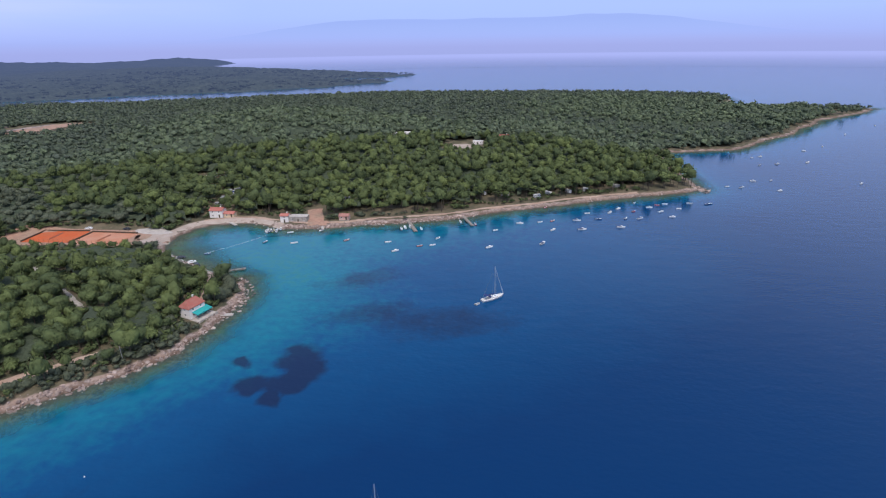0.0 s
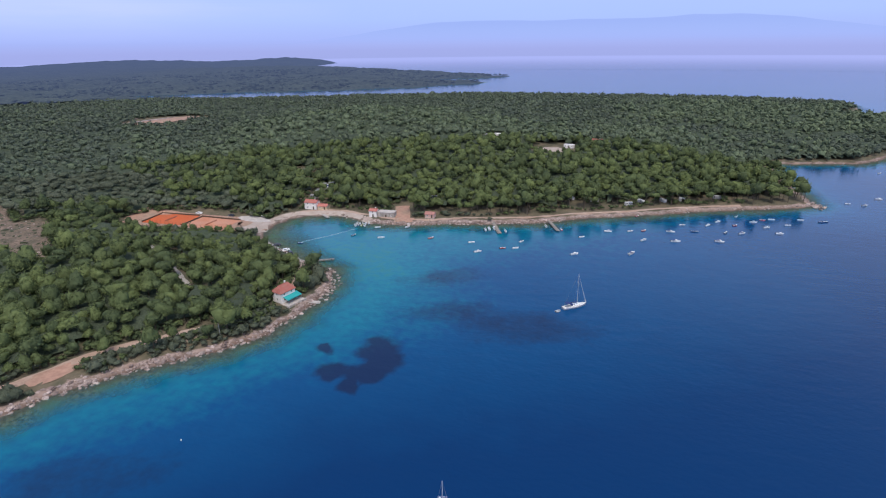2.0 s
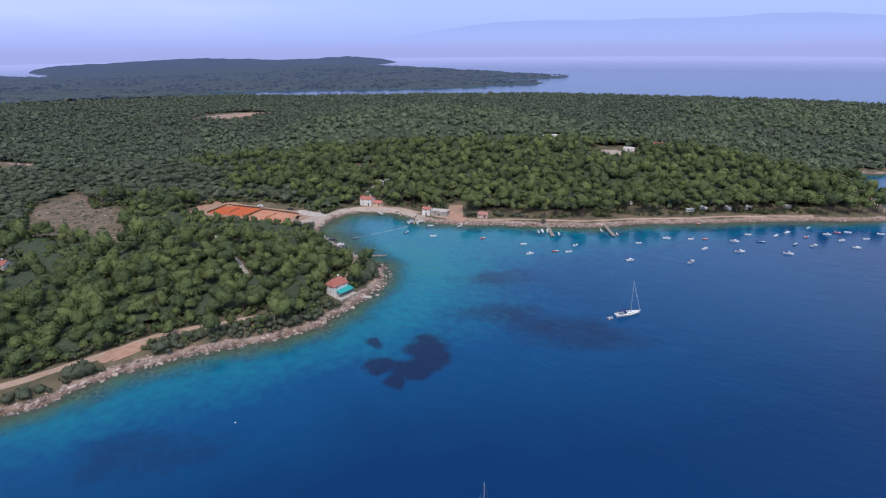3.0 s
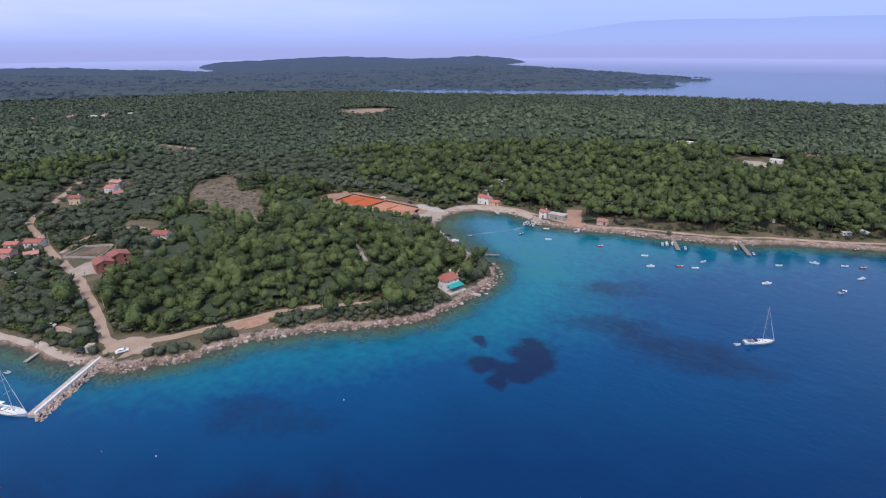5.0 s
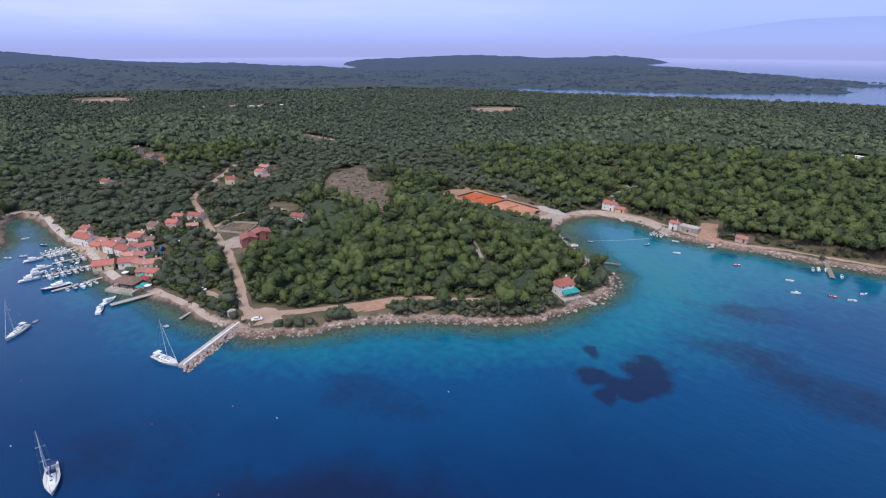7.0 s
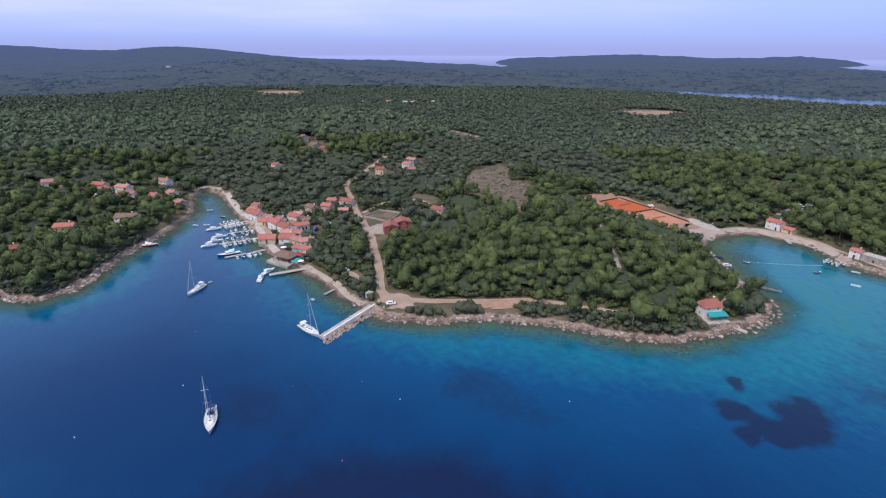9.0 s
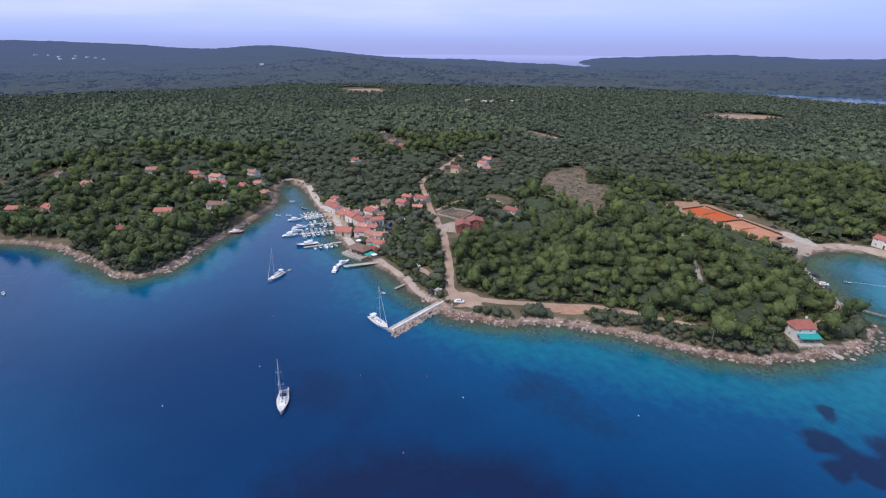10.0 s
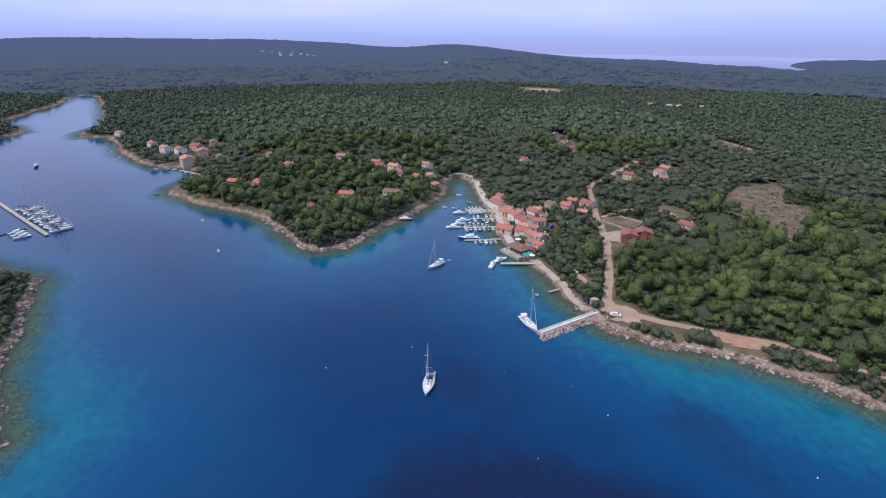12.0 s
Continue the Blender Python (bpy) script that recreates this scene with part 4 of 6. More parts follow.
def wall_mesh(bm, length, tall, thick, holes, m):
    """A wall along x from 0, with real openings (x, z, width, height), put in place by m."""
    xs = sorted({0.0, length, *[h[0] for h in holes], *[h[0] + h[2] for h in holes]})
    zs = sorted({0.0, tall, *[h[1] for h in holes], *[h[1] + h[3] for h in holes]})
    v = {(i, k, s): bm.verts.new(m @ Vector((a, s * thick, c))) for i, a in enumerate(xs) for k, c in enumerate(zs) for s in (0, 1)}

    def solid(i, k):
        if not (0 <= i < len(xs) - 1 and 0 <= k < len(zs) - 1):
            return False
        mx, mz = (xs[i] + xs[i + 1]) / 2, (zs[k] + zs[k + 1]) / 2
        return not any(h[0] < mx < h[0] + h[2] and h[1] < mz < h[1] + h[3] for h in holes)

    for i in range(len(xs) - 1):
        for k in range(len(zs) - 1):
            if not solid(i, k):
                continue
            for s in (0, 1):
                bm.faces.new([v[p] for p in ((i, k, s), (i + 1, k, s), (i + 1, k + 1, s), (i, k + 1, s))])
            for near, a, c in (((i - 1, k), (i, k), (i, k + 1)), ((i + 1, k), (i + 1, k), (i + 1, k + 1)), ((i, k - 1), (i, k), (i + 1, k)), ((i, k + 1), (i, k + 1), (i + 1, k + 1))):
                if not solid(*near):
                    bm.faces.new((v[(*a, 0)], v[(*c, 0)], v[(*c, 1)], v[(*a, 1)]))
    for p in [p for p in bm.verts if not p.link_faces]:
        bm.verts.remove(p)


def window_meshes():
    frame_bm = bmesh.new()
    for args in ((0, 0, 0.06, 1, 0.12, 0.12), (0, 0, 0.94, 1, 0.12, 0.12), (-0.44, 0, 0.5, 0.12, 0.12, 0.76), (0.44, 0, 0.5, 0.12, 0.12, 0.76), (0, 0, 0.5, 0.07, 0.08, 0.76)):
        box(frame_bm, *args)
    me = []
    for name, bm, mat in (("window_frame", frame_bm, PLASTER), ("pane", boxed(0, 0.03, 0.5, 0.86, 0.03, 0.86), GLASS_DARK), ("shutter", boxed(0, 0, 0.5, 0.5, 0.06, 1.0), WOOD_DARK)):
        d = bpy.data.meshes.new(name)
        bm.to_mesh(d)
        bm.free()
        d.materials.append(mat)
        me.append(d)
    return me


WINDOW_FRAME, WINDOW_PANE, SHUTTER = window_meshes()


def gable_roof(w, d, z, rise, over, hip=0.0, thick=0.22):
    """A roof with two slopes; hip draws in the ridge's ends. """
    bm = bmesh.new()
    x, y = w / 2 + over, d / 2 + over
    low = z - rise * over / (d / 2)
    rx = x - hip
    for dz in (0.0, -thick):
        v = [bm.verts.new(c) for c in ((-x, -y, low + dz), (x, -y, low + dz), (x, y, low + dz), (-x, y, low + dz), (-rx, 0, z + rise + dz), (rx, 0, z + rise + dz))]
        for f in ((0, 1, 5, 4), (2, 3, 4, 5), (1, 2, 5), (3, 0, 4)):
            if len(f) == 4 or hip:
                bm.faces.new([v[i] for i in f])
        if dz == 0:
            top = v
        else:
            for a, b in ((0, 1), (1, 2), (2, 3), (3, 0)):
                if hip or (a, b) in ((0, 1), (2, 3)):
                    bm.faces.new((top[a], top[b], v[b], v[a]))
            if not hip:
                for a, r, b in ((1, 5, 2), (3, 4, 0)):
                    bm.faces.new((top[a], top[r], v[r], v[a]))
                    bm.faces.new((top[r], top[b], v[b], v[r]))
    return bm


def house(x, y, turn, w, d, h, label, wall=None, roof=None, rise=None, hip=0.0, storeys=1, chimney=True, kind="house", base=None, openings=True, flat=False, frames=True, group="", over=0.35):
    """A house on the ground at x, y: four walls with openings, windows, a door and a tiled roof."""
    wall, roof = wall or PLASTER, roof or TILES
    z = min(ground_at(x, y), ground_at(x + w / 3, y), ground_at(x - w / 3, y)) if base is None else base
    PADS.append((x, y, max(w, d) / 2 + 1.8))
    ob = new(kind)
    ob.matrix_basis = pose(x, y, z, 0, 0, turn)
    tagged(ob, label, "house", group)
    plinth, t = 0.5, 0.3
    part("foundation", boxed(0, 0, plinth / 2 - 0.6, w + 0.1, d + 0.1, plinth + 1.2), STONE, ob)
    rise = d * 0.2 if rise is None else rise
    sides = [(pose(-w / 2, -d / 2, plinth), w, 0), (pose(w / 2, d / 2, plinth, 0, 0, 180), w, 1), (pose(w / 2, -d / 2 + t, plinth, 0, 0, 90), d - 2 * t, 2), (pose(-w / 2, d / 2 - t, plinth, 0, 0, 270), d - 2 * t, 3)]
    level = h / storeys
    for m, length, k in sides:
        holes = []
        if openings:
            count = max(1, int(length / (3.0 if k < 2 else 3.6)))
            for s in range(storeys):
                for i in range(count):
                    cx = length * (i + 0.5) / count
                    if k == 0 and s == 0 and i == count // 2:
                        holes.append((cx - 0.5, 0.02, 1.0, 2.1))
                    else:
                        holes.append((cx - 0.45, s * level + level * 0.32, 0.9, min(1.25, level * 0.5)))
        bm = bmesh.new()
        wall_mesh(bm, length, h, t, holes, m)
        if k > 1 and not hip and not flat:
            g = m @ pose(0, 0, h)
            tri = [g @ Vector(c) for c in ((-t, 0, 0), (length + t, 0, 0), (length / 2, 0, rise - 0.15), (-t, t, 0), (length + t, t, 0), (length / 2, t, rise - 0.15))]
            v = [bm.verts.new(c) for c in tri]
            for f in ((0, 1, 2), (5, 4, 3), (0, 3, 4, 1), (1, 4, 5, 2), (2, 5, 3, 0)):
                bm.faces.new([v[i] for i in f])
        part("wall", bm, wall, ob)
        for hx, hz, hw, hh in holes if frames else []:
            place = m @ pose(hx + hw / 2, 0.12, hz) @ Matrix.Diagonal((hw, 1, hh, 1))
            if hh > 1.9:
                shared("door", SHUTTER, ob, place @ Matrix.Diagonal((2, 1, 1, 1)), "dark wooden door")
            else:
                win = shared("window", WINDOW_FRAME, ob, place)
                shared("pane", WINDOW_PANE, win)
    part("floor", boxed(0, 0, plinth + 0.02, w - 0.7, d - 0.7, 0.06), CONCRETE, ob)
    if storeys > 1:
        part("floor", boxed(0, 0, plinth + level, w - 0.7, d - 0.7, 0.16), CONCRETE, ob)
    if flat:
        part("roof", boxed(0, 0, plinth + h + 0.1, w + 0.3, d + 0.3, 0.25, bevel=0.04), roof, ob)
    else:
        top = part("roof", gable_roof(w, d, plinth + h, rise, over, hip), roof, ob)
        part("ridge_tiles", rodded((-w / 2 - over + hip, 0, plinth + h + rise + 0.03), (w / 2 + over - hip, 0, plinth + h + rise + 0.03), 0.14, sides=6), roof, top)
        if chimney:
            bm = boxed(w * 0.22, d * 0.12, plinth + h + rise * 0.95, 0.55, 0.55, 1.3, bevel=0.03)
            box(bm, w * 0.22, d * 0.12, plinth + h + rise * 0.95 + 0.7, 0.75, 0.75, 0.1)
            part("chimney", bm, PLASTER, top)
    return ob


def hull_mesh(bm, length, beam, side, draft=0.25, sheer=0.25, stern=0.75, bow_y=0.0, n=9):
    """A boat's hull, bow at +x, open on top; returns the rim's points."""
    rows = []
    for i in range(n):
        u = i / (n - 1)
        xx = (u - 0.5) * length
        half = beam / 2 * (stern + (1 - stern) * min(1, u * 2.2)) * (1 - max(0.0, (u - 0.45) / 0.55) ** 2.1)
        top = side + sheer * max(0, u - 0.3) ** 2 * 2
        rake = 0.06 * length * u * u
        row = [(xx + rake, half + 0.01, top), (xx + rake * 0.7, half * 0.93, top * 0.45), (xx + rake * 0.35, half * 0.70, -draft * 0.1), (xx, 0, -draft)]
        rows.append([bm.verts.new(c) for c in row] + [bm.verts.new((c[0], -c[1], c[2])) for c in reversed(row[:-1])])
    for a, b in zip(rows, rows[1:]):
        for j in range(6):
            bm.faces.new((a[j], b[j], b[j + 1], a[j + 1]))
    bm.faces.new(rows[0])
    bm.faces.new(list(reversed(rows[-1])))
    return [r[0].co.copy() for r in rows]


def deck_mesh(rim, drop=0.06, start=0, end=None, inset=0.0):
    """A deck that lies within the rim."""
    bm = bmesh.new()
    left, right = [], []
    for p in rim[start:end]:
        w = max(0.02, p.y - inset)
        left.append(bm.verts.new((p.x, w, p.z - drop)))
        right.append(bm.verts.new((p.x, -w, p.z - drop)))
    for i in range(len(left) - 1):
        bm.faces.new((left[i], left[i + 1], right[i + 1], right[i]))
    r = bmesh.ops.extrude_face_region(bm, geom=bm.faces[:])
    for p in r["geom"]:
        if isinstance(p, bmesh.types.BMVert):
            p.co.z -= 0.05
    return bm


def motor_boat(length, label, hull_mat, cabin=False, cover=None, group="moored small boats"):
    """An open or cabin motor boat afloat, with an outboard at its stern."""
    boat = new("motor_boat")
    tagged(boat, label, "boat", group)
    beam = length * 0.38
    bm = bmesh.new()
    rim = hull_mesh(bm, length, beam, 0.55 + length * 0.03)
    part("hull", bm, hull_mat, boat, smooth=False)
    part("foredeck", deck_mesh(rim, 0.0, 5, None), GEL, boat)
    part("cockpit", deck_mesh(rim, 0.35, 0, 6, 0.12), COCKPIT if not cover else CANVAS_BLUE, boat)
    bm = boxed(-length * 0.1, 0, rim[3].z - 0.1, 0.45, beam * 0.75, 0.3, bevel=0.04)
    box(bm, -length * 0.38, 0, rim[0].z - 0.1, 0.5, beam * 0.7, 0.3, bevel=0.04)
    part("bench", bm, GEL, boat)
    if cabin:
        part("cabin", boxed(length * 0.08, 0, rim[4].z + 0.35, length * 0.26, beam * 0.62, 0.95, bevel=0.16), GEL, boat)
        part("windscreen", boxed(length * 0.08, 0, rim[4].z + 0.52, length * 0.265, beam * 0.64, 0.3, bevel=0.1), GLASS_DARK, boat)
    else:
        part("windscreen", boxed(length * 0.08, 0, rim[4].z + 0.16, 0.06, beam * 0.6, 0.4, tilt=0), GLASS_DARK, boat)
    if cover:
        part("canvas_cover", boxed(-length * 0.12, 0, rim[2].z + 0.75, length * 0.32, beam * 0.75, 0.1, bevel=0.04), cover, boat)
        bm = bmesh.new()
        for sx in (-0.26, 0.02):
            for s in (-1, 1):
                rod(bm, (length * sx, s * beam * 0.34, rim[2].z - 0.1), (length * sx, s * beam * 0.34, rim[2].z + 0.75), 0.025)
        part("cover_poles", bm, STEEL, boat)
    bm = boxed(-length * 0.5 - 0.2, 0, rim[0].z + 0.1, 0.4, 0.32, 0.55, bevel=0.08)
    box(bm, -length * 0.5 - 0.16, 0, rim[0].z - 0.5, 0.16, 0.12, 0.9)
    part("outboard_motor", bm, RUBBER, boat)
    return boat


def sail_yacht(length, label, canvas, group=""):
    """A sailing yacht at anchor with bare mast: hull, deck, cabin, cockpit, spars and rigging."""
    y = new("sailing_yacht")
    tagged(y, label, "sailing boat", group)
    beam, k = length * 0.31, length / 12.5
    bm = bmesh.new()
    rim = hull_mesh(bm, length, beam, 1.05 * k, 0.5, 0.35 * k, 0.72, n=13)
    hull = part("hull", bm, GEL, y, smooth=True)
    bm = bmesh.new()
    for s in (-1, 1):
        for a, b in zip(rim, rim[1:]):
            rod(bm, (a.x, s * a.y, a.z - 0.25), (b.x, s * b.y, b.z - 0.25), 0.05, sides=4)
    part("stripe", bm, GEL_BLUE, hull, "navy stripe")
    deck = part("deck", deck_mesh(rim, 0.03), TEAK, y)
    top = rim[6].z
    cab = part("cabin", boxed(0.9 * k, 0, top + 0.12, 4.6 * k, beam * 0.55, 0.5, bevel=0.18), GEL, y)
    for s in (-1, 1):
        for i in range(3):
            part("cabin_window", boxed((-0.4 + i * 1.3) * k, s * beam * 0.277, top + 0.17, 0.8 * k, 0.04, 0.16), GLASS_DARK, cab)
    for i in range(2):
        part("hatch", boxed((0.2 + i * 1.5) * k, 0, top + 0.39, 0.55, 0.55, 0.06), GLASS_DARK, cab)
    part("cockpit", boxed(-3.4 * k, 0, top - 0.12, 3.0 * k, beam * 0.42, 0.2, bevel=0.05), COCKPIT, y)
    part("sprayhood", boxed(-1.5 * k, 0, top + 0.72, 1.3 * k, beam * 0.6, 0.7, bevel=0.3), canvas, y)
    part("bimini", boxed(-3.7 * k, 0, top + 1.75, 2.0 * k, beam * 0.68, 0.1, bevel=0.04), canvas, y)
    bm = bmesh.new()
    for sx in (-4.4, -3.0):
        for s in (-1, 1):
            rod(bm, (sx * k, s * beam * 0.33, top - 0.1), (sx * k, s * beam * 0.33, top + 1.75), 0.03)
    part("bimini_frame", bm, STEEL, y)
    mast_top = 17.2 * k
    mast = part("mast", rodded((1.6 * k, 0, top), (1.35 * k, 0, mast_top), 0.13 * k, 0.09 * k, 8), ALU, y)
    for f in (0.42, 0.70):
        zz = top + (mast_top - top) * f
        part("spreader", rodded((1.45 * k, -1.1 * k, zz), (1.45 * k, 1.1 * k, zz), 0.045), ALU, mast)
    boom = part("boom", rodded((1.5 * k, 0, top + 1.35), (-3.2 * k, 0, top + 1.5), 0.09, sides=8), ALU, y)
    part("sail_cover", rodded((1.4 * k, 0, top + 1.52), (-3.1 * k, 0, top + 1.64), 0.22, 0.13, 8), canvas, boom)
    part("furled_jib", rodded((rim[-1].x - 0.3, 0, rim[-1].z), (1.5 * k, 0, mast_top - 0.8), 0.08, 0.04, 6), GEL, y)
    bm = rodded((rim[0].x, 0, rim[0].z), (1.35 * k, 0, mast_top), 0.014, sides=4)
    for s in (-1, 1):
        rod(bm, (1.2 * k, s * beam * 0.48, top), (1.38 * k, s * 1.0 * k, top + (mast_top - top) * 0.7), 0.012, sides=4)
        rod(bm, (1.38 * k, s * 1.0 * k, top + (mast_top - top) * 0.7), (1.36 * k, 0, mast_top), 0.012, sides=4)
    part("rigging", bm, STEEL, mast)
    bm = bmesh.new()
    for s in (-1, 1):
        for a, b in zip(rim[::2], rim[2::2]):
            rod(bm, (a.x, s * (a.y - 0.06), a.z), (a.x, s * (a.y - 0.06), a.z + 0.65), 0.02, sides=4)
            rod(bm, (a.x, s * (a.y - 0.06), a.z + 0.63), (b.x, s * (max(b.y, 0.06) - 0.06), b.z + 0.63), 0.012, sides=4)
    part("guard_rail", bm, STEEL, y)
    return y


def dinghy(label="small grey inflatable dinghy afloat behind its yacht"):
    """A rubber dinghy."""
    o = new("dinghy")
    tagged(o, label, "dinghy")
    bm = bmesh.new()
    for s in (-1, 1):
        rod(bm, (-1.2, s * 0.55, 0.18), (0.7, s * 0.55, 0.22), 0.2, sides=8)
        rod(bm, (0.6, s * 0.55, 0.22), (1.3, 0, 0.3), 0.2, 0.18, sides=8)
    part("tube", bm, RUBBER_GREY, o, smooth=True)
    part("floor", boxed(-0.2, 0, 0.06, 2.0, 0.9, 0.08), COCKPIT, o)
    part("transom", boxed(-1.15, 0, 0.25, 0.06, 0.9, 0.35), WOOD, o)
    return o


def car(x, y, turn, paint, label, van=False):
    """A parked car or small van with wheels and windows."""
    o = new("parked_van" if van else "parked_car")
    o.matrix_basis = pose(x, y, ground_at(x, y) + 0.14, 0, 0, turn)
    tagged(o, label, "van" if van else "car")
    length, tall = (5.2, 2.3) if van else (4.3, 1.45)
    part("body", boxed(0, 0, 0.62, length, 1.78, 0.72, bevel=0.16), paint, o)
    top = boxed(-0.3 if not van else -0.35, 0, (tall + 0.9) / 2, length * (0.55 if not van else 0.82), 1.6, tall - 0.9, bevel=0.22)
    part("roof", top, paint, o)
    part("side_window", boxed(-0.3, 0, (tall + 0.95) / 2, length * 0.42, 1.63, (tall - 0.9) * 0.5, bevel=0.05), GLASS_DARK, o)
    part("windscreen", boxed(0.0, 0, (tall + 0.95) / 2 - 0.03, length * 0.53, 1.3, (tall - 0.9) * 0.55, bevel=0.05), GLASS_DARK, o)
    for sx in (-0.3, 0.31):
        for s in (-1, 1):
            wheel = part("wheel", rodded((length * sx, s * 0.72, 0.32), (length * sx, s * 0.92, 0.32), 0.32, sides=14), RUBBER, o)
            part("rim", rodded((length * sx, s * 0.9, 0.32), (length * sx, s * 0.935, 0.32), 0.18, sides=10), ALU, wheel)
    for s in (-1, 1):
        part("headlight", boxed(length / 2 - 0.02, s * 0.62, 0.72, 0.08, 0.32, 0.16, bevel=0.02), GLASS_DARK, o)
    return o


def utility_pole(x, y, tall, label, lamp=False, turn=0):
    o = new("street_lamp" if lamp else "utility_pole")
    o.matrix_basis = pose(x, y, ground_at(x, y) - 0.2, 0, 0, turn)
    tagged(o, label, "lamp" if lamp else "pole")
    part("pole", rodded((0, 0, 0), (0, 0, tall), 0.13, 0.08, 8), STEEL if lamp else CONCRETE, o)
    if lamp:
        part("arm", rodded((0, 0, tall - 0.1), (0.9, 0, tall + 0.15), 0.05), STEEL, o)
        part("lamp_head", boxed(1.1, 0, tall + 0.14, 0.6, 0.28, 0.16, bevel=0.05), GEL, o)
    else:
        part("crossarm", boxed(0, 0, tall - 0.5, 0.12, 1.4, 0.12), WOOD, o)
        for s in (-0.6, 0, 0.6):
            part("insulator", rodded((0, s, tall - 0.44), (0, s, tall - 0.2), 0.06, 0.04), GEL, o)
    return o


def jetty(ax, ay, bx, by, wide, label, piles=True, mat=None, top=0.75):
    """A jetty from the shore at a to its head at b: planks or slabs on bearers and piles."""
    o = new("jetty")
    length, turn = math.hypot(bx - ax, by - ay), math.degrees(math.atan2(by - ay, bx - ax))
    o.matrix_basis = pose(ax, ay, 0, 0, 0, turn)
    tagged(o, label, "jetty")
    mat = mat or WOOD
    plank = bpy.data.meshes.new("plank")
    bm = boxed(0, 0, 0, 0.92, wide, 0.12)
    bm.to_mesh(plank)
    bm.free()
    plank.materials.append(mat)
    n = max(3, int(length))
    for i in range(n):
        shared("plank", plank, o, pose((i + 0.5) * length / n, 0, top - 0.06 + 0.01 * (i % 3), 0, 0, 0.6 * ((i * 7) % 3 - 1)))
    for s in (-1, 1):
        part("bearer", boxed(length / 2, s * wide * 0.38, top - 0.26, length, 0.2, 0.28), mat, o)
    if piles:
        for i in range(int(length / 4) + 1):
            for s in (-1, 1):
                xx = min(length - 0.3, 0.3 + i * 4.0)
                part("pile", rodded((xx, s * wide * 0.42, -2.5), (xx, s * wide * 0.42, top + 0.25), 0.13, sides=8), WOOD_DARK, o)
    return o


def boulders(name, spots, rng, label, parent=None, mat=None):
    """Loose rocks, joined; spots: x, y, z, size."""
    bv, bf = BALLS[1]
    r = np.random.RandomState(rng)
    vs, fs = [], []
    for k, (x, y, z, s) in enumerate(spots):
        v = bv * (1 + (r.rand(len(bv), 1) - 0.5) * 0.6) * (s * (0.7 + 0.6 * r.rand(3)) * np.array([1, 1, 0.7]))
        a = r.rand() * 6.28
        c, si = math.cos(a), math.sin(a)
        v = np.stack([v[:, 0] * c - v[:, 1] * si + x, v[:, 0] * si + v[:, 1] * c + y, v[:, 2] + z], 1)
        vs.append(v)
        fs.append(bf + len(bv) * k)
    ob = new(name, arrays_mesh(name, np.concatenate(vs), np.concatenate(fs), mat or ROCK, smooth=False))
    ob.parent = parent
    return tagged(ob, label, "" if parent else "rocks", kind="stuff")


def caravan(x, y, turn, label, tent=None):
    """A caravan or mobile home among the trees."""
    o = new("caravan")
    o.matrix_basis = pose(x, y, ground_at(x, y), 0, 0, turn)
    tagged(o, label, "caravan", "caravans of the campsite")
    PADS.append((x, y, 3.0))
    body = part("body", boxed(0, 0, 1.5, 5.2, 2.2, 2.1, bevel=0.2), DULL_PANEL, o)
    for sx in (-1.7, 0.2, 1.9):
        part("window", boxed(sx, -1.15, 1.8, 1.0, 0.06, 0.6), GLASS_DARK, body)
    part("door", boxed(1.1, -1.16, 1.35, 0.6, 0.05, 1.7), RUBBER_GREY, body)
    for s in (-1, 1):
        part("wheel", rodded((0, s * 0.9, 0.32), (0, s * 1.1, 0.32), 0.32, sides=12), RUBBER, o)
    if tent:
        bm = boxed(-0.2, -2.3, 2.35, 4.6, 2.2, 0.08, tilt=8)
        part("awning", bm, tent, o)
        bm = bmesh.new()
        for sx in (-2.3, 1.9):
            rod(bm, (sx, -3.3, 0), (sx, -3.3, 2.2), 0.03)
        part("awning_poles", bm, STEEL, o)
    return o


def bush(x, y, wide, tall, label, seed):
    """A dense round shrub."""
    r = np.random.RandomState(seed)
    v, f, t = crown_shape(r, 3, 260, 0.12, 0.6, 8)
    v = v * np.array([wide, wide * 0.8, tall * 0.9])
    v[:, 2] -= v[:, 2].min()
    o = new("shrub")
    o.matrix_basis = pose(x, y, ground_at(x, y) - 0.25, 0, 0, r.rand() * 360)
    tagged(o, label, "shrub")
    crown = new("foliage", arrays_mesh("foliage", v, f, MACCHIA, tint=t * 0.4))
    crown.parent = o
    part("stem", rodded((0, 0, 0), (0, 0, tall * 0.6), 0.14, 0.08), BARK, o)
    PADS.append((x, y, wide * 0.8))
    return o

# ---------------------------------------------------------------- roads, fields, courts
ribbon("road_main", ROAD_MAIN, 2.1, GRAVEL, "pale reddish gravel road up from the harbour", "road")
ribbon("road_shore", ROAD_SHORE, 1.9, GRAVEL, "reddish gravel road along the rocky shore", "road")
ribbon("road_quay", ROAD_QUAY, 1.3, SAND, "pale sandy path along the inlet", "path")
ribbon("path_point", PATH_POINT, 1.0, GRAVEL, "earth path behind the point", "path")
ribbon("path_bay", PATH_BAY, 1.9, CONCRETE, "concrete bathing strip beside the bay", "path")
ribbon("track_wood", TRACK_WOOD, 1.0, STONE, "grey stony track through the pines", "path")
ribbon("road_north", ROAD_NORTH, 1.2, GRAVEL, "pale footpath along the north shore", "path", lift=0.2)
ribbon("beach_strip", BEACH_STRIP, 2.6, SAND, "pale pebble strip round the head of the bay", "beach", lift=0.17)
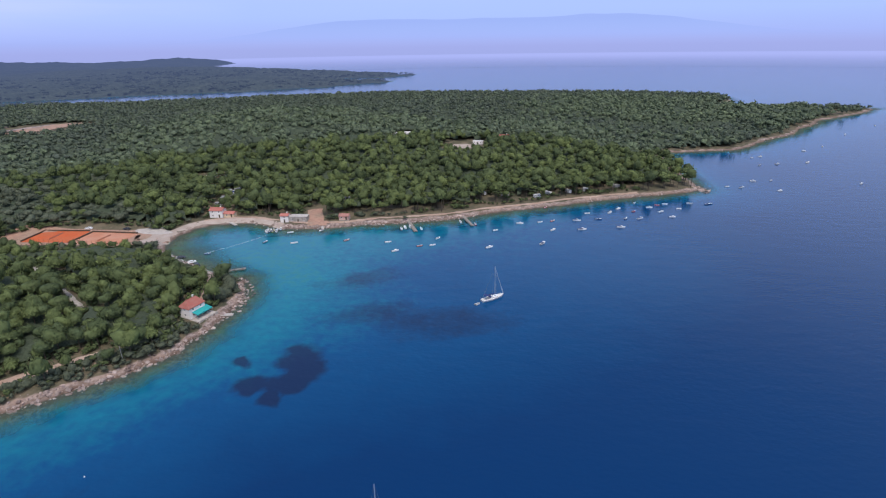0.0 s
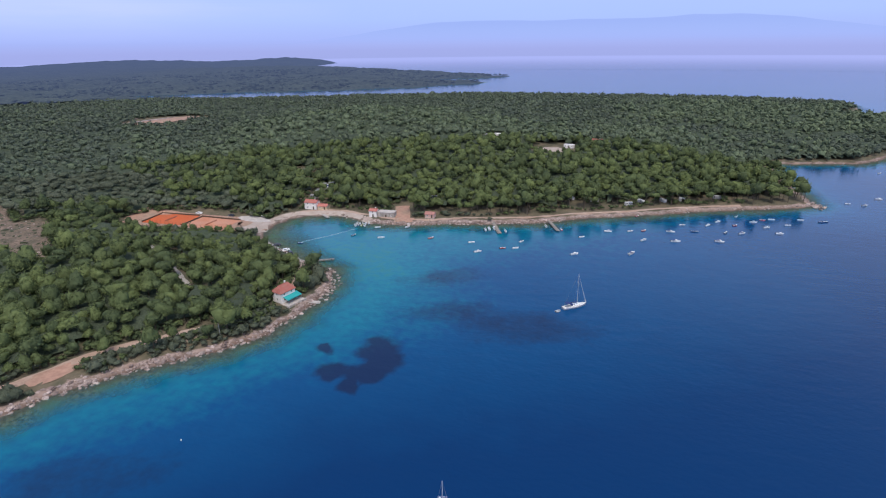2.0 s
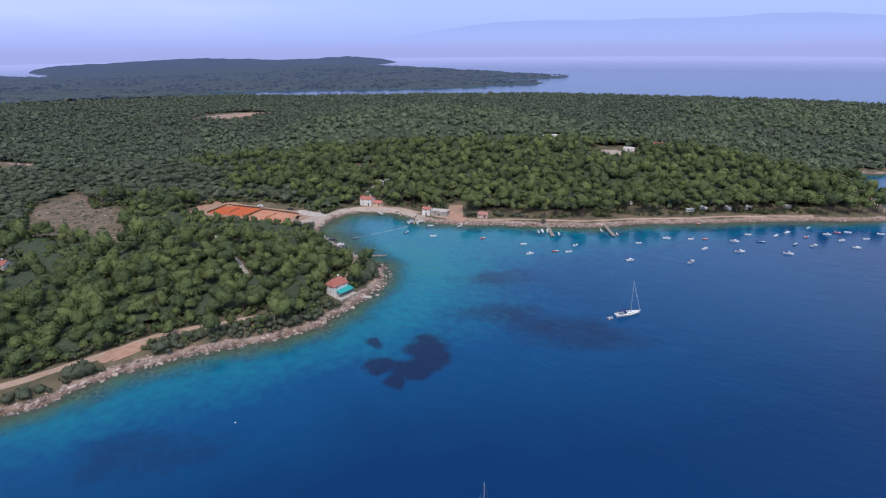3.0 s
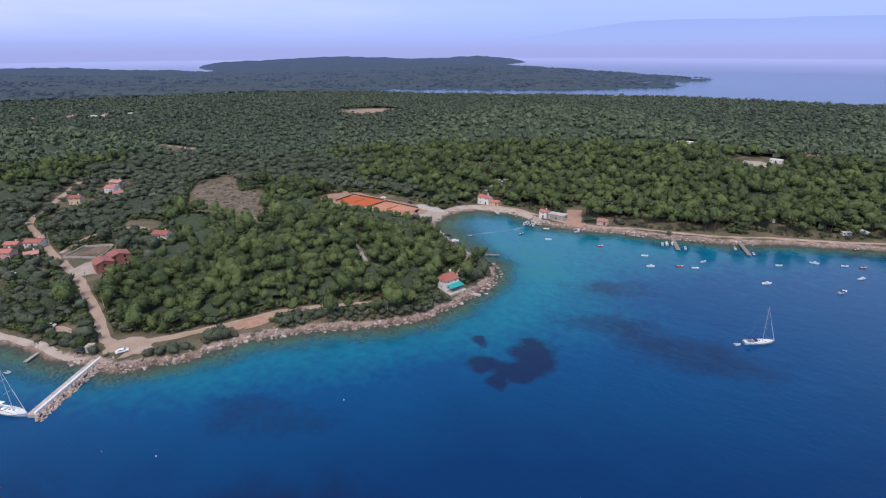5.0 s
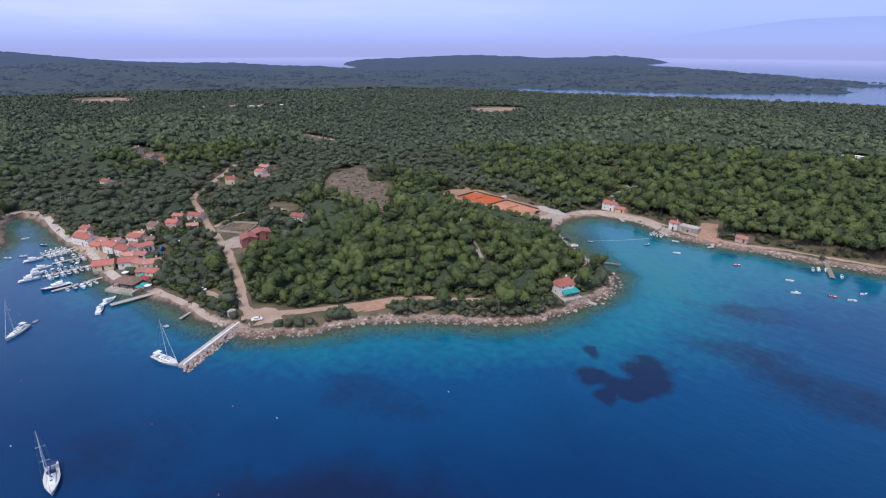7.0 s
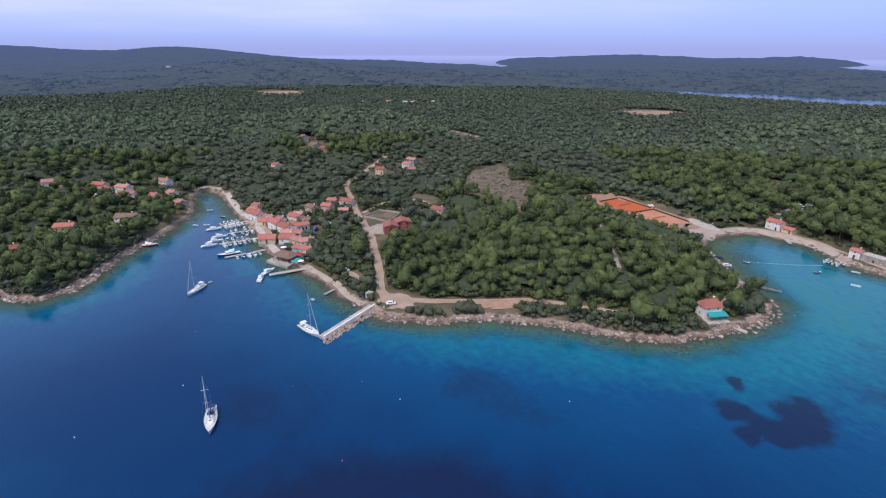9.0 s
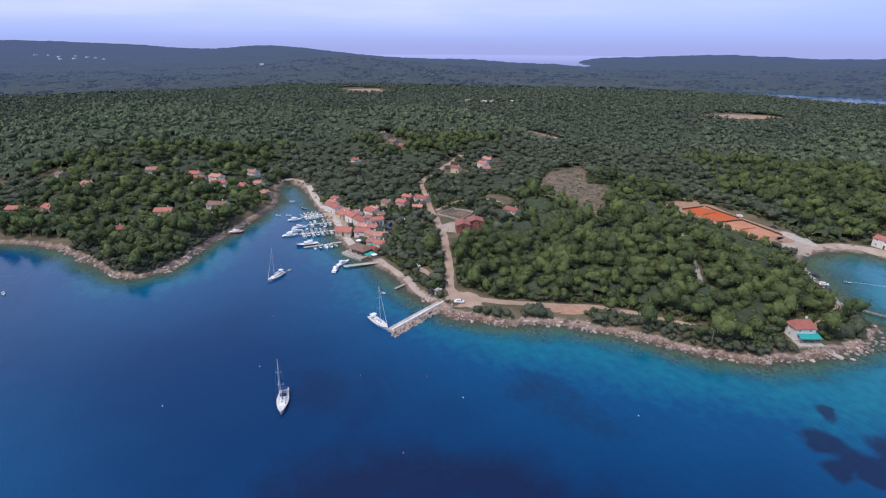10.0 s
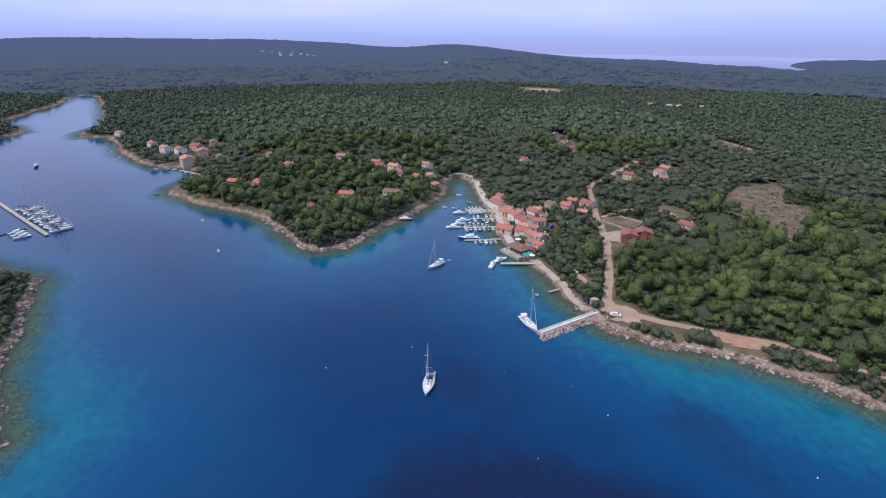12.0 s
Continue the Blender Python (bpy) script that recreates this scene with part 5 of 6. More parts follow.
ribbon("ramp_north", RAMP_NORTH, 4.8, RED_EARTH, "red earth ramp between the pines", "road")
ribbon("road_side", ROAD_SIDE, 1.4, GRAVEL, "earth track past the garden plot", "road")
ribbon("quay_village", [(-256, 74), (-268, 72), (-290, 72), (-310, 74), (-330, 76), (-350, 74), (-380, 75), (-405, 77)], 1.9, CONCRETE, "concrete village quay beside the moored boats", "quay", lift=0.25, crumble=0.1)
ribbon("path_inlet", [(-405, 77), (-424, 74), (-432, 66), (-424, 58)], 2.0, SAND, "pale gravel at the head of the inlet", "path")
patch("pavement_junction", -182, 96, 9, 7.5, 20, GRAVEL, "bare gravel turning place by the breakwater")
patch("pavement_yard", -217, 90, 9, 3.6, 8, GRAVEL, "bare gravel yard behind the quay")
patch("pavement_village", -300, 84, 44, 9, 12, GRAVEL, "worn pinkish ground between the village houses", ragged=0.3)
patch("pavement_site", -262, 134, 15, 11, 60, SAND, "pale rubble ground round the brick shell", ragged=0.5)
patch("field_garden", -286, 143, 12, 8, 55, SCRUB_EARTH, "dry walled garden plot", ragged=0.1, power=0.35)
patch("ramp_foot", -77, 315, 7, 3.6, 0, RED_EARTH, "reddish earth where the ramp meets the shore", ragged=0.4, lift=0.2)
field("field_scrub", FIELD_SCRUB, SCRUB_EARTH, "brown dry stony scrub clearing on the slope")
patch("field_red", -1085, 325, 75, 42, 80, RED_EARTH, "red ploughed field among the scrub woods", ragged=0.5, lift=0.9)
patch("field_ruin", -505, 695, 62, 30, 68, RED_EARTH, "reddish stony quarry clearing", ragged=0.4, lift=0.6)
patch("field_ruin_rim", -530, 672, 60, 7, 76, ROCK, "pale rubble bank beside the clearing", ragged=0.5, lift=0.9)
patch("field_pale", 21, 495, 16, 8, -10, SAND, "pale gravel parking ground among the pines", ragged=0.4, lift=0.4)
patch("field_earth_point", -119, 163, 8, 3.4, 45, GRAVEL, "bare reddish earth at the end of the shore road")
patch("field_earth_shore", -156.5, 131, 8, 4.2, 58, RED_EARTH, "reddish earth bank above the rocks")
patch("court_apron", -208, 294, 49, 13.5, -4, RED_EARTH, "reddish earth round the tennis courts", ragged=0.15, power=0.4)
patch("beach", -167, 291, 13, 9, -50, SAND, "pale pebble beach at the head of the bay", ragged=0.3)
patch("beach_road", -172, 302, 12, 5, -15, CONCRETE, "grey paved ground behind the beach", ragged=0.2, lift=0.2)


def tennis_court(x, y, turn, w, d, clay, label):
    o = new("tennis_court")
    o.matrix_basis = pose(x, y, ground_at(x, y) + 0.12, 0, 0, turn)
    tagged(o, label, "tennis court")
    surface = part("clay_surface", boxed(0, 0, 0.04, w, d, 0.2), clay, o)
    part("net", boxed(0, 0, 0.55, 0.02, 11.0, 0.8), CLAY_PALE, o, "faded net")
    post = bpy.data.meshes.new("fence_post")
    bm = rodded((0, 0, 0), (0, 0, 2.2), 0.045)
    bm.to_mesh(post)
    bm.free()
    post.materials.append(WOOD_DARK)
    for i in range(11):
        for s in (-1, 1):
            shared("fence_post", post, o, pose(-w / 2 + i * w / 10, s * d / 2, 0))
    part("windbreak", boxed(-w / 2 + 0.05, 0, 0.6, 0.08, d, 0.9), WOOD_DARK, o, "dark green windbreak cloth")
    part("windbreak", boxed(0, d / 2, 0.6, w, 0.08, 0.9), WOOD_DARK, o, "dark green windbreak cloth")
    return o


tennis_court(-225.5, 295.5, -4, 28, 19, CLAY, "bright orange clay tennis court behind the headland")
tennis_court(-195, 291, -8, 29, 19, CLAY_PALE, "worn pale orange clay tennis court near the beach")
PADS.append((-208, 291, 10))

# ---------------------------------------------------------------- breakwater and jetties
mole = new("breakwater")
mole_length, mole_turn = math.hypot(14, 29), math.degrees(math.atan2(-29, 14))
mole.matrix_basis = pose(-187, 88, 0, 0, 0, mole_turn)
tagged(mole, "pale concrete breakwater with heaped boulders on its seaward side", "breakwater")
for i in range(8):
    part("slab", boxed((i + 0.5) * mole_length / 8, -0.4, -0.3, mole_length / 8 - 0.06, 2.6, 3.0, bevel=0.05), CONCRETE, mole)
    part("parapet", boxed((i + 0.5) * mole_length / 8, 1.1, 0.4, mole_length / 8 - 0.05, 0.7, 3.2, bevel=0.05), PLASTER, mole, "pale limewashed parapet")
for xx in (6, 14, 22, 29):
    part("bollard", rodded((xx, -1.3, 1.2), (xx, -1.3, 1.6), 0.14, 0.18, 8), STEEL, mole)
stone = random.Random(5)
stone_meshes = []
for k in range(8):
    me = bpy.data.meshes.new("boulder")
    bm = lump(bmesh.new(), (0, 0, 0), (0.55 + 0.35 * stone.random(), 0.42 + 0.25 * stone.random(), 0.4), stone, 1, 0.5)
    bm.to_mesh(me)
    bm.free()
    me.materials.append(ROCK)
    stone_meshes.append(me)
for i in range(240):
    u, v = stone.random() * (mole_length + 2.0), stone.random()
    shared("boulder", stone_meshes[i % 8], mole, pose(u, 1.6 + v * 2.3, 1.05 - v * 1.2, stone.random() * 360, stone.random() * 360, stone.random() * 360))
shed = new("pump_house")
shed.matrix_basis = pose(-192, 88, ground_at(-192, 88), 0, 0, -60)
tagged(shed, "small concrete hut at the root of the breakwater", "hut")
part("wall", boxed(0, 0, 1.0, 2.6, 2.2, 2.2, bevel=0.04), CONCRETE, shed)
part("roof", boxed(0, 0, 2.2, 3.0, 2.6, 0.2, bevel=0.03), CONCRETE, shed)
part("door", boxed(0, -1.12, 0.95, 0.8, 0.05, 1.8), WOOD_DARK, shed)

jetty(-112, 243, -99, 247.5, 1.4, "narrow grey timber jetty at the mouth of the bay")
jetty(-22, 321, -16, 299, 2.4, "brown timber jetty from the north shore")
jetty(13, 327, 18, 308, 2.2, "short timber jetty from the north shore")
jetty(-134, 322, -128, 316, 2.0, "small concrete landing by the beach house", False, CONCRETE)
jetty(-74, 311, -72, 305, 1.6, "short landing stage below the ramp", False, CONCRETE)
jetty(-240.5, 77, -242.5, 59.5, 2.6, "pale concrete pier beside the harbour restaurant", False, CONCRETE, 0.95)
jetty(-278, 68, -278, 47, 1.8, "floating pontoon of the village harbour", False, CONCRETE, 0.55)
jetty(-299, 72, -300.5, 49, 1.8, "floating pontoon lined with small boats", False, CONCRETE, 0.55)
jetty(-315, 75, -316, 57, 1.6, "floating pontoon lined with small boats", False, CONCRETE, 0.55)
jetty(-334, 74, -332, 56, 1.6, "floating pontoon near the head of the inlet", False, CONCRETE, 0.55)
jetty(-211, 79.5, -208.5, 74, 1.4, "tiny stone landing below the quay path", False, STONE, 0.6)
jetty(-330, 10, -321, 14, 1.6, "small timber landing on the wooded cape", True, WOOD)
jetty(-405, -276, -311, -187, 2.4, "long grey marina pontoon", True, CONCRETE, 0.6)
jetty(-285, -232, -325, -206, 1.2, "low dark pontoon near the marina", False, WOOD_DARK, 0.45)
jetty(-455, -147, -471, -165, 3.0, "stone boat landing below the pink house", False, STONE, 0.7)

# ---------------------------------------------------------------- houses
H = house
H(-102.6, 195.6, 66, 7.8, 5.6, 4.9, "white two-storey house with orange hipped roof on the rocky point", PLASTER, TILES, rise=2.3, hip=1.6, storeys=2, base=2.0)
cafe = new("awning")
cafe.matrix_basis = pose(-103.0, 196.6, 2.0, 0, 0, 66)
tagged(cafe, "turquoise sloping awning over the cafe terrace", "awning")
part("cloth", boxed(0.3, -4.7, 2.9, 7.8, 3.4, 0.08, tilt=13), CANVAS_TEAL, cafe)
for sx in (-3.4, -1.0, 1.6, 4.0):
    part("post", rodded((sx, -6.2, 0.2), (sx, -6.2, 2.55), 0.06), STEEL, cafe)
part("valance", boxed(0.3, -6.36, 2.38, 7.8, 0.05, 0.4), CANVAS_TEAL, cafe)
terrace = new("terrace")
terrace.matrix_basis = pose(-103.0, 196.6, 0, 0, 0, 66)
tagged(terrace, "pale stone terrace with a sloping slipway to the sea", "terrace")
part("paving", boxed(0.0, -5.3, 1.2, 9.6, 4.8, 2.3, bevel=0.06), CONCRETE, terrace)
part("retaining_wall", boxed(0.0, -7.9, 1.15, 10.0, 0.5, 2.7, bevel=0.05), STONE, terrace)
part("slipway", boxed(6.0, -9.6, 0.6, 1.8, 8.0, 0.5, turn=38, tilt=8), CONCRETE, terrace)
for i, sx in enumerate((-2.8, -0.6, 1.6, 3.2)):
    t = new("cafe_table")
    t.matrix_basis = pose(-103.0, 196.6, 2.35, 0, 0, 66) @ pose(sx, -5.0, 0)
    tagged(t, "small wooden cafe table under the awning", "table", "cafe tables")
    part("tabletop", boxed(0, 0, 0.73, 1.1, 0.8, 0.05), WOOD, t)
    part("leg", rodded((0, 0, 0), (0, 0, 0.72), 0.05), STEEL, t)

VILLAGE = [  # x, y, turn, width, depth, wall height, storeys, wall, roof
    (-331, 77.5, 14, 13, 6.5, 4.8, 2, PLASTER, TILES), (-322, 83.5, 20, 8, 6, 3.0, 1, STONE, TILES_PALE), (-318, 79.5, 16, 7.5, 5.5, 2.8, 1, PLASTER_OCHRE, TILES), (-306, 83, 10, 9, 6.5, 4.8, 2, PLASTER, TILES),
    (-296.5, 85.5, 18, 9, 6.5, 4.4, 2, PLASTER, TILES), (-289, 85, 20, 8, 5.5, 3.0, 1, PLASTER, TILES_PALE), (-283, 88.5, 28, 6.5, 5.5, 3.0, 1, PLASTER_PINK, TILES_PALE), (-293.5, 93.5, 95, 8, 6, 3.4, 1, PLASTER, TILES),
    (-308, 95.5, 18, 8.5, 6, 4.6, 2, PLASTER, TILES), (-302, 99.5, 55, 6, 5, 3.2, 1, STONE, TILES_DARK), (-279.5, 81, 55, 8.5, 7, 3.6, 1, PLASTER, TILES), (-273.5, 84.5, 24, 7.5, 6, 3.4, 1, PLASTER_OCHRE, TILES_PALE),
    (-268, 88, 55, 7.5, 6.5, 3.0, 1, PLASTER, TILES_PALE), (-286, 72, 58, 9, 7.5, 3.0, 1, PLASTER_OCHRE, TILES), (-257, 84, 40, 6, 5.5, 3.0, 1, PLASTER, TILES), (-263, 81.5, 35, 5.5, 5, 2.6, 1, PLASTER_PINK, TILES_PALE),
    (-322, 111, 14, 8, 6, 3.6, 1, PLASTER_OCHRE, TILES_DARK), (-315.5, 119, 30, 7, 6, 4.6, 2, PLASTER_PINK, TILES), (-306, 125.5, 60, 6, 5, 2.6, 1, STONE, TILES_PALE), (-313, 88, 5, 6, 5, 3.0, 1, PLASTER, TILES_PALE),
    (-321, 135, 28, 9, 6, 3.2, 1, PLASTER, TILES), (-270, 174, 25, 9, 6, 3.0, 1, PLASTER, TILES), (-343, 80, 10, 7.5, 6, 3.2, 1, PLASTER, TILES_PALE), (-350, 84, 20, 7, 5.5, 3.0, 1, PLASTER_OCHRE, TILES),
    (-300.5, 92, 20, 5, 4.5, 2.8, 1, PLASTER, TILES_PALE), (-316, 100, 40, 6, 5, 3.0, 1, PLASTER_OCHRE, TILES_PALE),
    (-329, 128, 30, 7, 5, 3.0, 1, PLASTER_PINK, TILES),
    (-374, 187, 35, 7, 6, 4.6, 2, PLASTER_OCHRE, TILES), (-377, 213, 20, 8, 6, 4.2, 1, PLASTER, TILES), (-366, 210, 60, 6, 5, 3.0, 1, PLASTER, TILES_PALE), (-474, 171, 10, 10, 7, 4.6, 2, STONE, TILES_DARK),
    (-462, 176, 40, 8, 6, 3.0, 1, STONE, TILES), (-447, 127, 20, 8, 6, 3.2, 1, PLASTER, TILES), (-505, 172, 0, 9, 7, 4.5, 2, STONE, TILES_DARK), (-390, 225, 15, 10, 6, 3.0, 1, STONE, TILES_PALE),
]
for hx, hy, ht, w, dd, hh, st, wm, rm in VILLAGE:
    H(hx, hy, ht + (int(hx * 7) % 5 - 2) * 3, w, dd, hh * 0.95, "village house, %s walls, %s roof, by the inlet" % ({PLASTER: "white", PLASTER_OCHRE: "cream", PLASTER_PINK: "pink", STONE: "grey stone"}[wm], {TILES: "orange tiled", TILES_PALE: "faded tiled", TILES_DARK: "dark tiled"}[rm]),
      wm, rm, storeys=st, group="village houses")
WEST = [
    (-403, -103, 62, 14, 7, 3.0, 1, STONE, TILES), (-395, -85, 35, 11, 7, 3.0, 1, STONE, TILES), (-358, -21, 70, 10, 7, 3.2, 1, PLASTER_OCHRE, TILES), (-337, -45, 80, 8, 6, 3.0, 1, STONE, TILES),
    (-357, 10, 60, 12, 8, 5.4, 2, PLASTER, TILES_DARK), (-451, -27, 80, 12, 7, 3.4, 1, PLASTER, TILES_PALE), (-424, 0, 65, 12, 8, 5.0, 2, PLASTER, TILES), (-431, 14, 40, 10, 7, 4.8, 2, PLASTER, TILES_PALE),
    (-407, 30, 20, 9, 7, 3.2, 1, PLASTER_PINK, TILES), (-442, 41, 40, 9, 7, 4.6, 2, PLASTER, TILES_PALE), (-386, 43, 10, 8, 6, 3.0, 1, STONE, TILES_PALE), (-411, 14, 70, 10, 7, 5.0, 2, PLASTER, TILES),
    (-440, 0, 50, 9, 7, 4.6, 2, PLASTER_OCHRE, TILES), (-414, 42, 20, 8, 6, 3.2, 1, PLASTER, TILES_PALE),
    (-484, -163, 30, 12, 10, 8.4, 3, PLASTER_PINK, TILES_PALE), (-531, -168, 50, 12, 8, 5.4, 2, PLASTER_PINK, TILES), (-524, -181, 40, 10, 8, 5.4, 2, PLASTER, TILES), (-536, -198, 45, 10, 8, 5.0, 2, PLASTER, TILES_PALE),
    (-566, -221, 40, 9, 7, 4.6, 2, PLASTER, TILES), (-514, -158, 20, 10, 8, 5.2, 2, PLASTER_PINK, TILES_PALE), (-540, -155, 20, 9, 7, 5.0, 2, PLASTER_PINK, TILES), (-470, -90, 30, 8, 6, 5.0, 2, STONE, TILES_DARK),
    (-431, -68, 40, 10, 6, 3.0, 1, PLASTER_OCHRE, TILES_PALE), (-496, -139, 20, 10, 6, 3.0, 1, STONE, TILES_DARK), (-640, -282, 60, 9, 7, 5, 2, PLASTER, TILES_PALE),
]
for hx, hy, ht, w, dd, hh, st, wm, rm in WEST:
    H(hx, hy, ht, w, dd, hh, "house, %s walls, %s roof, among trees on the cape" % ({PLASTER: "white", PLASTER_OCHRE: "cream", PLASTER_PINK: "pink", STONE: "grey stone"}[wm], {TILES: "orange tiled", TILES_PALE: "faded tiled", TILES_DARK: "dark tiled"}[rm]),
      wm, rm, storeys=st, group="houses of the cape")
H(-144.5, 331, -6, 8.5, 6, 4.8, "white beach house with an orange roof behind the bay", PLASTER, TILES, storeys=2, base=1.5)
H(-136.5, 330.5, -6, 6.5, 4.6, 2.6, "low lean-to with a red roof beside the beach house", PLASTER_OCHRE, TILES, base=1.5, chimney=False)
H(-98, 319, -4, 5, 4.5, 4.4, "narrow pink-roofed house on the north shore", PLASTER, TILES, storeys=2, base=1.2)
H(-89.5, 319.5, -4, 11, 5.5, 3.6, "grey flat-roofed beach building with stored boats", STONE, CONCRETE, base=1.0, flat=True)
H(-61.5, 321, -5, 6, 4.5, 2.6, "small pink hut with a red roof on the shore", PLASTER_PINK, TILES_PALE, base=1.6, chimney=False)
H(-35, 542, -12, 15, 5, 3.2, "long white building among the inland trees", PLASTER, PLASTER, flat=True)
H(34, 503, -20, 9, 4, 2.8, "low pale building beside the parking ground", PLASTER, PLASTER, flat=True)
H(61, 525, -20, 9, 6, 3.0, "low house with a red roof in the pines", PLASTER_PINK, TILES)
H(447, 905, 30, 16, 8, 4.0, "white building on the far point", PLASTER, CONCRETE, flat=True)
H(395, 830, 20, 14, 8, 4.0, "house with a red roof on the far woods", PLASTER_OCHRE, TILES)
for k, (hx, hy) in enumerate(((-816, 478), (-824, 462), (-850, 446), (-790, 498), (-870, 406), (-806, 470))):
    H(hx, hy, k * 40, 8 + k % 3 * 2, 5, 3.0, "small white building in the inland woods", PLASTER, PLASTER if k % 2 else TILES_PALE, flat=bool(k % 2), frames=False)
for k, (hx, hy) in enumerate(((-3300, -560), (-3180, -500), (-3030, -420), (-3060, -340), (-3130, -380), (-2990, -300), (-3240, -440), (-3010, -470), (-1940, 250), (-3350, -620))):
    H(hx, hy, k * 33, 13, 9, 5, "white house of a distant hill village", PLASTER, PLASTER if k % 3 else TILES_PALE, storeys=2, group="distant village", flat=bool(k % 3), frames=False, base=ground_at(hx, hy) + 4)

shell = H(-256, 132.5, -20, 8.6, 7.6, 4.9, "unfinished two-storey red brick shell with empty window openings", BRICK, BRICK, storeys=2, base=4.1, frames=False, rise=1.3, chimney=False)
H(-260, 142.5, -20, 7.6, 9.0, 4.4, "unfinished rear wing of the brick shell", BRICK, BRICK, storeys=2, base=4.1, frames=False, rise=1.2, chimney=False)

restaurant = new("restaurant_pavilion")
restaurant.matrix_basis = pose(-257, 72.5, 0, 0, 0, 26)
tagged(restaurant, "brown-roofed harbour restaurant terrace standing over the water", "restaurant")
part("platform", boxed(0, -2, 0.35, 15, 9, 1.6, bevel=0.06), CONCRETE, restaurant)
part("roof", gable_roof(12, 7.5, 4.0, 1.5, 0.4, 3.5), TILES_DARK, restaurant)
for sx in (-5.6, -2.0, 2.0, 5.6):
    for sy in (-3.4, 3.4):
        part("post", boxed(sx, sy, 2.5, 0.25, 0.25, 3.0), WOOD_DARK, restaurant)
part("back_wall", boxed(0, 3.4, 2.3, 11.5, 0.3, 3.0), STONE, restaurant)
for s in (0.4, 1.0):
    part("rail", boxed(0, -6.3, 1.2 + s, 15, 0.06, 0.06), WOOD_DARK, restaurant)
canopy = new("canopy")
canopy.matrix_basis = pose(-252, 78.5, ground_at(-252, 78.5), 0, 0, 26)
tagged(canopy, "dark red cloth canopy beside the restaurant", "canopy")
part("cloth", boxed(0, 0, 2.7, 7, 3.4, 0.1, tilt=6), CANVAS_RED, canopy)
for sx in (-3.3, 3.3):
    for sy in (-1.5, 1.5):
        part("post", rodded((sx, sy, -0.5), (sx, sy, 2.7), 0.06), STEEL, canopy)


def parasol(x, y, mat, label):
    o = new("parasol")
    o.matrix_basis = pose(x, y, max(1.1, ground_at(x, y)))
    tagged(o, label, "parasol")
    bm = bmesh.new()
    bmesh.ops.create_cone(bm, cap_ends=False, segments=8, radius1=1.7, radius2=0.05, depth=0.7, matrix=pose(0, 0, 2.6))
    part("cloth", bm, mat, o)
    part("pole", rodded((0, 0, 0), (0, 0, 2.9), 0.04), STEEL, o)


for px, py, mm in ((-259, 79.5, CANVAS_TEAL), (-247, 73.5, CANVAS_TEAL), (-245.5, 76.5, GEL), (-268, 75, GEL), (-248.5, 76, CANVAS_TEAL)):
    parasol(px, py, mm, "turquoise parasol on the restaurant terrace" if mm is CANVAS_TEAL else "white parasol on the quay")


def covered_boat(x, y, turn, mat, label):
    """A boat laid up ashore under a tarpaulin."""
    o = new("tarpaulin")
    o.matrix_basis = pose(x, y, ground_at(x, y), 0, 0, turn)
    tagged(o, label, "tarpaulin")
    part("cradle", boxed(0, 0, 0.35, 3.0, 1.2, 0.7), WOOD_DARK, o)
    bm = bmesh.new()
    lump(bm, (0, 0, 1.1), (3.2, 1.3, 0.75), random.Random(3), 2, 0.2)
    part("cover", bm, mat, o)


covered_boat(-280.5, 96, 30, CANVAS_BRIGHT, "boat under a bright blue tarpaulin behind the houses")
covered_boat(-287, 100, 10, CANVAS_BRIGHT, "boat under a bright blue tarpaulin behind the houses")
covered_boat(-284, 93.5, 60, CANVAS_TEAL, "turquoise tarpaulin over stored gear")
covered_boat(-353, 3, 40, CANVAS_BRIGHT, "blue tarpaulin in front of the white house")
covered_boat(-349, 7, 80, CANVAS_BRIGHT, "blue tarpaulin in front of the white house")

car(-180.5, 92.5, 62, CAR_WHITE, "white car parked at the turning place")
car(-195, 86, 20, CAR_DARK, "dark car parked under the trees by the quay")
car(-236, 88, 70, CAR_WHITE, "white camper van in the yard", van=True)
car(-224, 91, 30, CAR_WHITE, "pale car at the edge of the yard")
car(-281, 105, 100, CAR_DARK, "dark car behind the village houses")
car(-293, 110, 40, CAR_WHITE, "white car beside the bare plot")
car(-214, 308, 175, CAR_WHITE, "white car parked behind the courts")
car(-190, 306, 170, CAR_DARK, "dark car parked behind the courts")
car(-168, 307, 160, CAR_WHITE, "pale car parked behind the beach")
for px, py, tt in ((-364, 150, 8), (-316, 139, 8), (-245, 118, 8), (-214, 107, 7.5), (-273, 150, 8), (-420, 90, 9)):
    utility_pole(px, py, tt, "grey concrete utility pole beside the road")
utility_pole(-113, 162, 6.5, "tall street lamp at the end of the shore road", lamp=True, turn=40)

for k in range(7):
    car(-122 - 4.2 * k, 250.6 + 3.3 * k, 40 + 90 * (k % 2), (CAR_WHITE, CAR_DARK)[k % 3 == 1], "car parked beside the bathing strip") if k in (1, 2, 4) else None
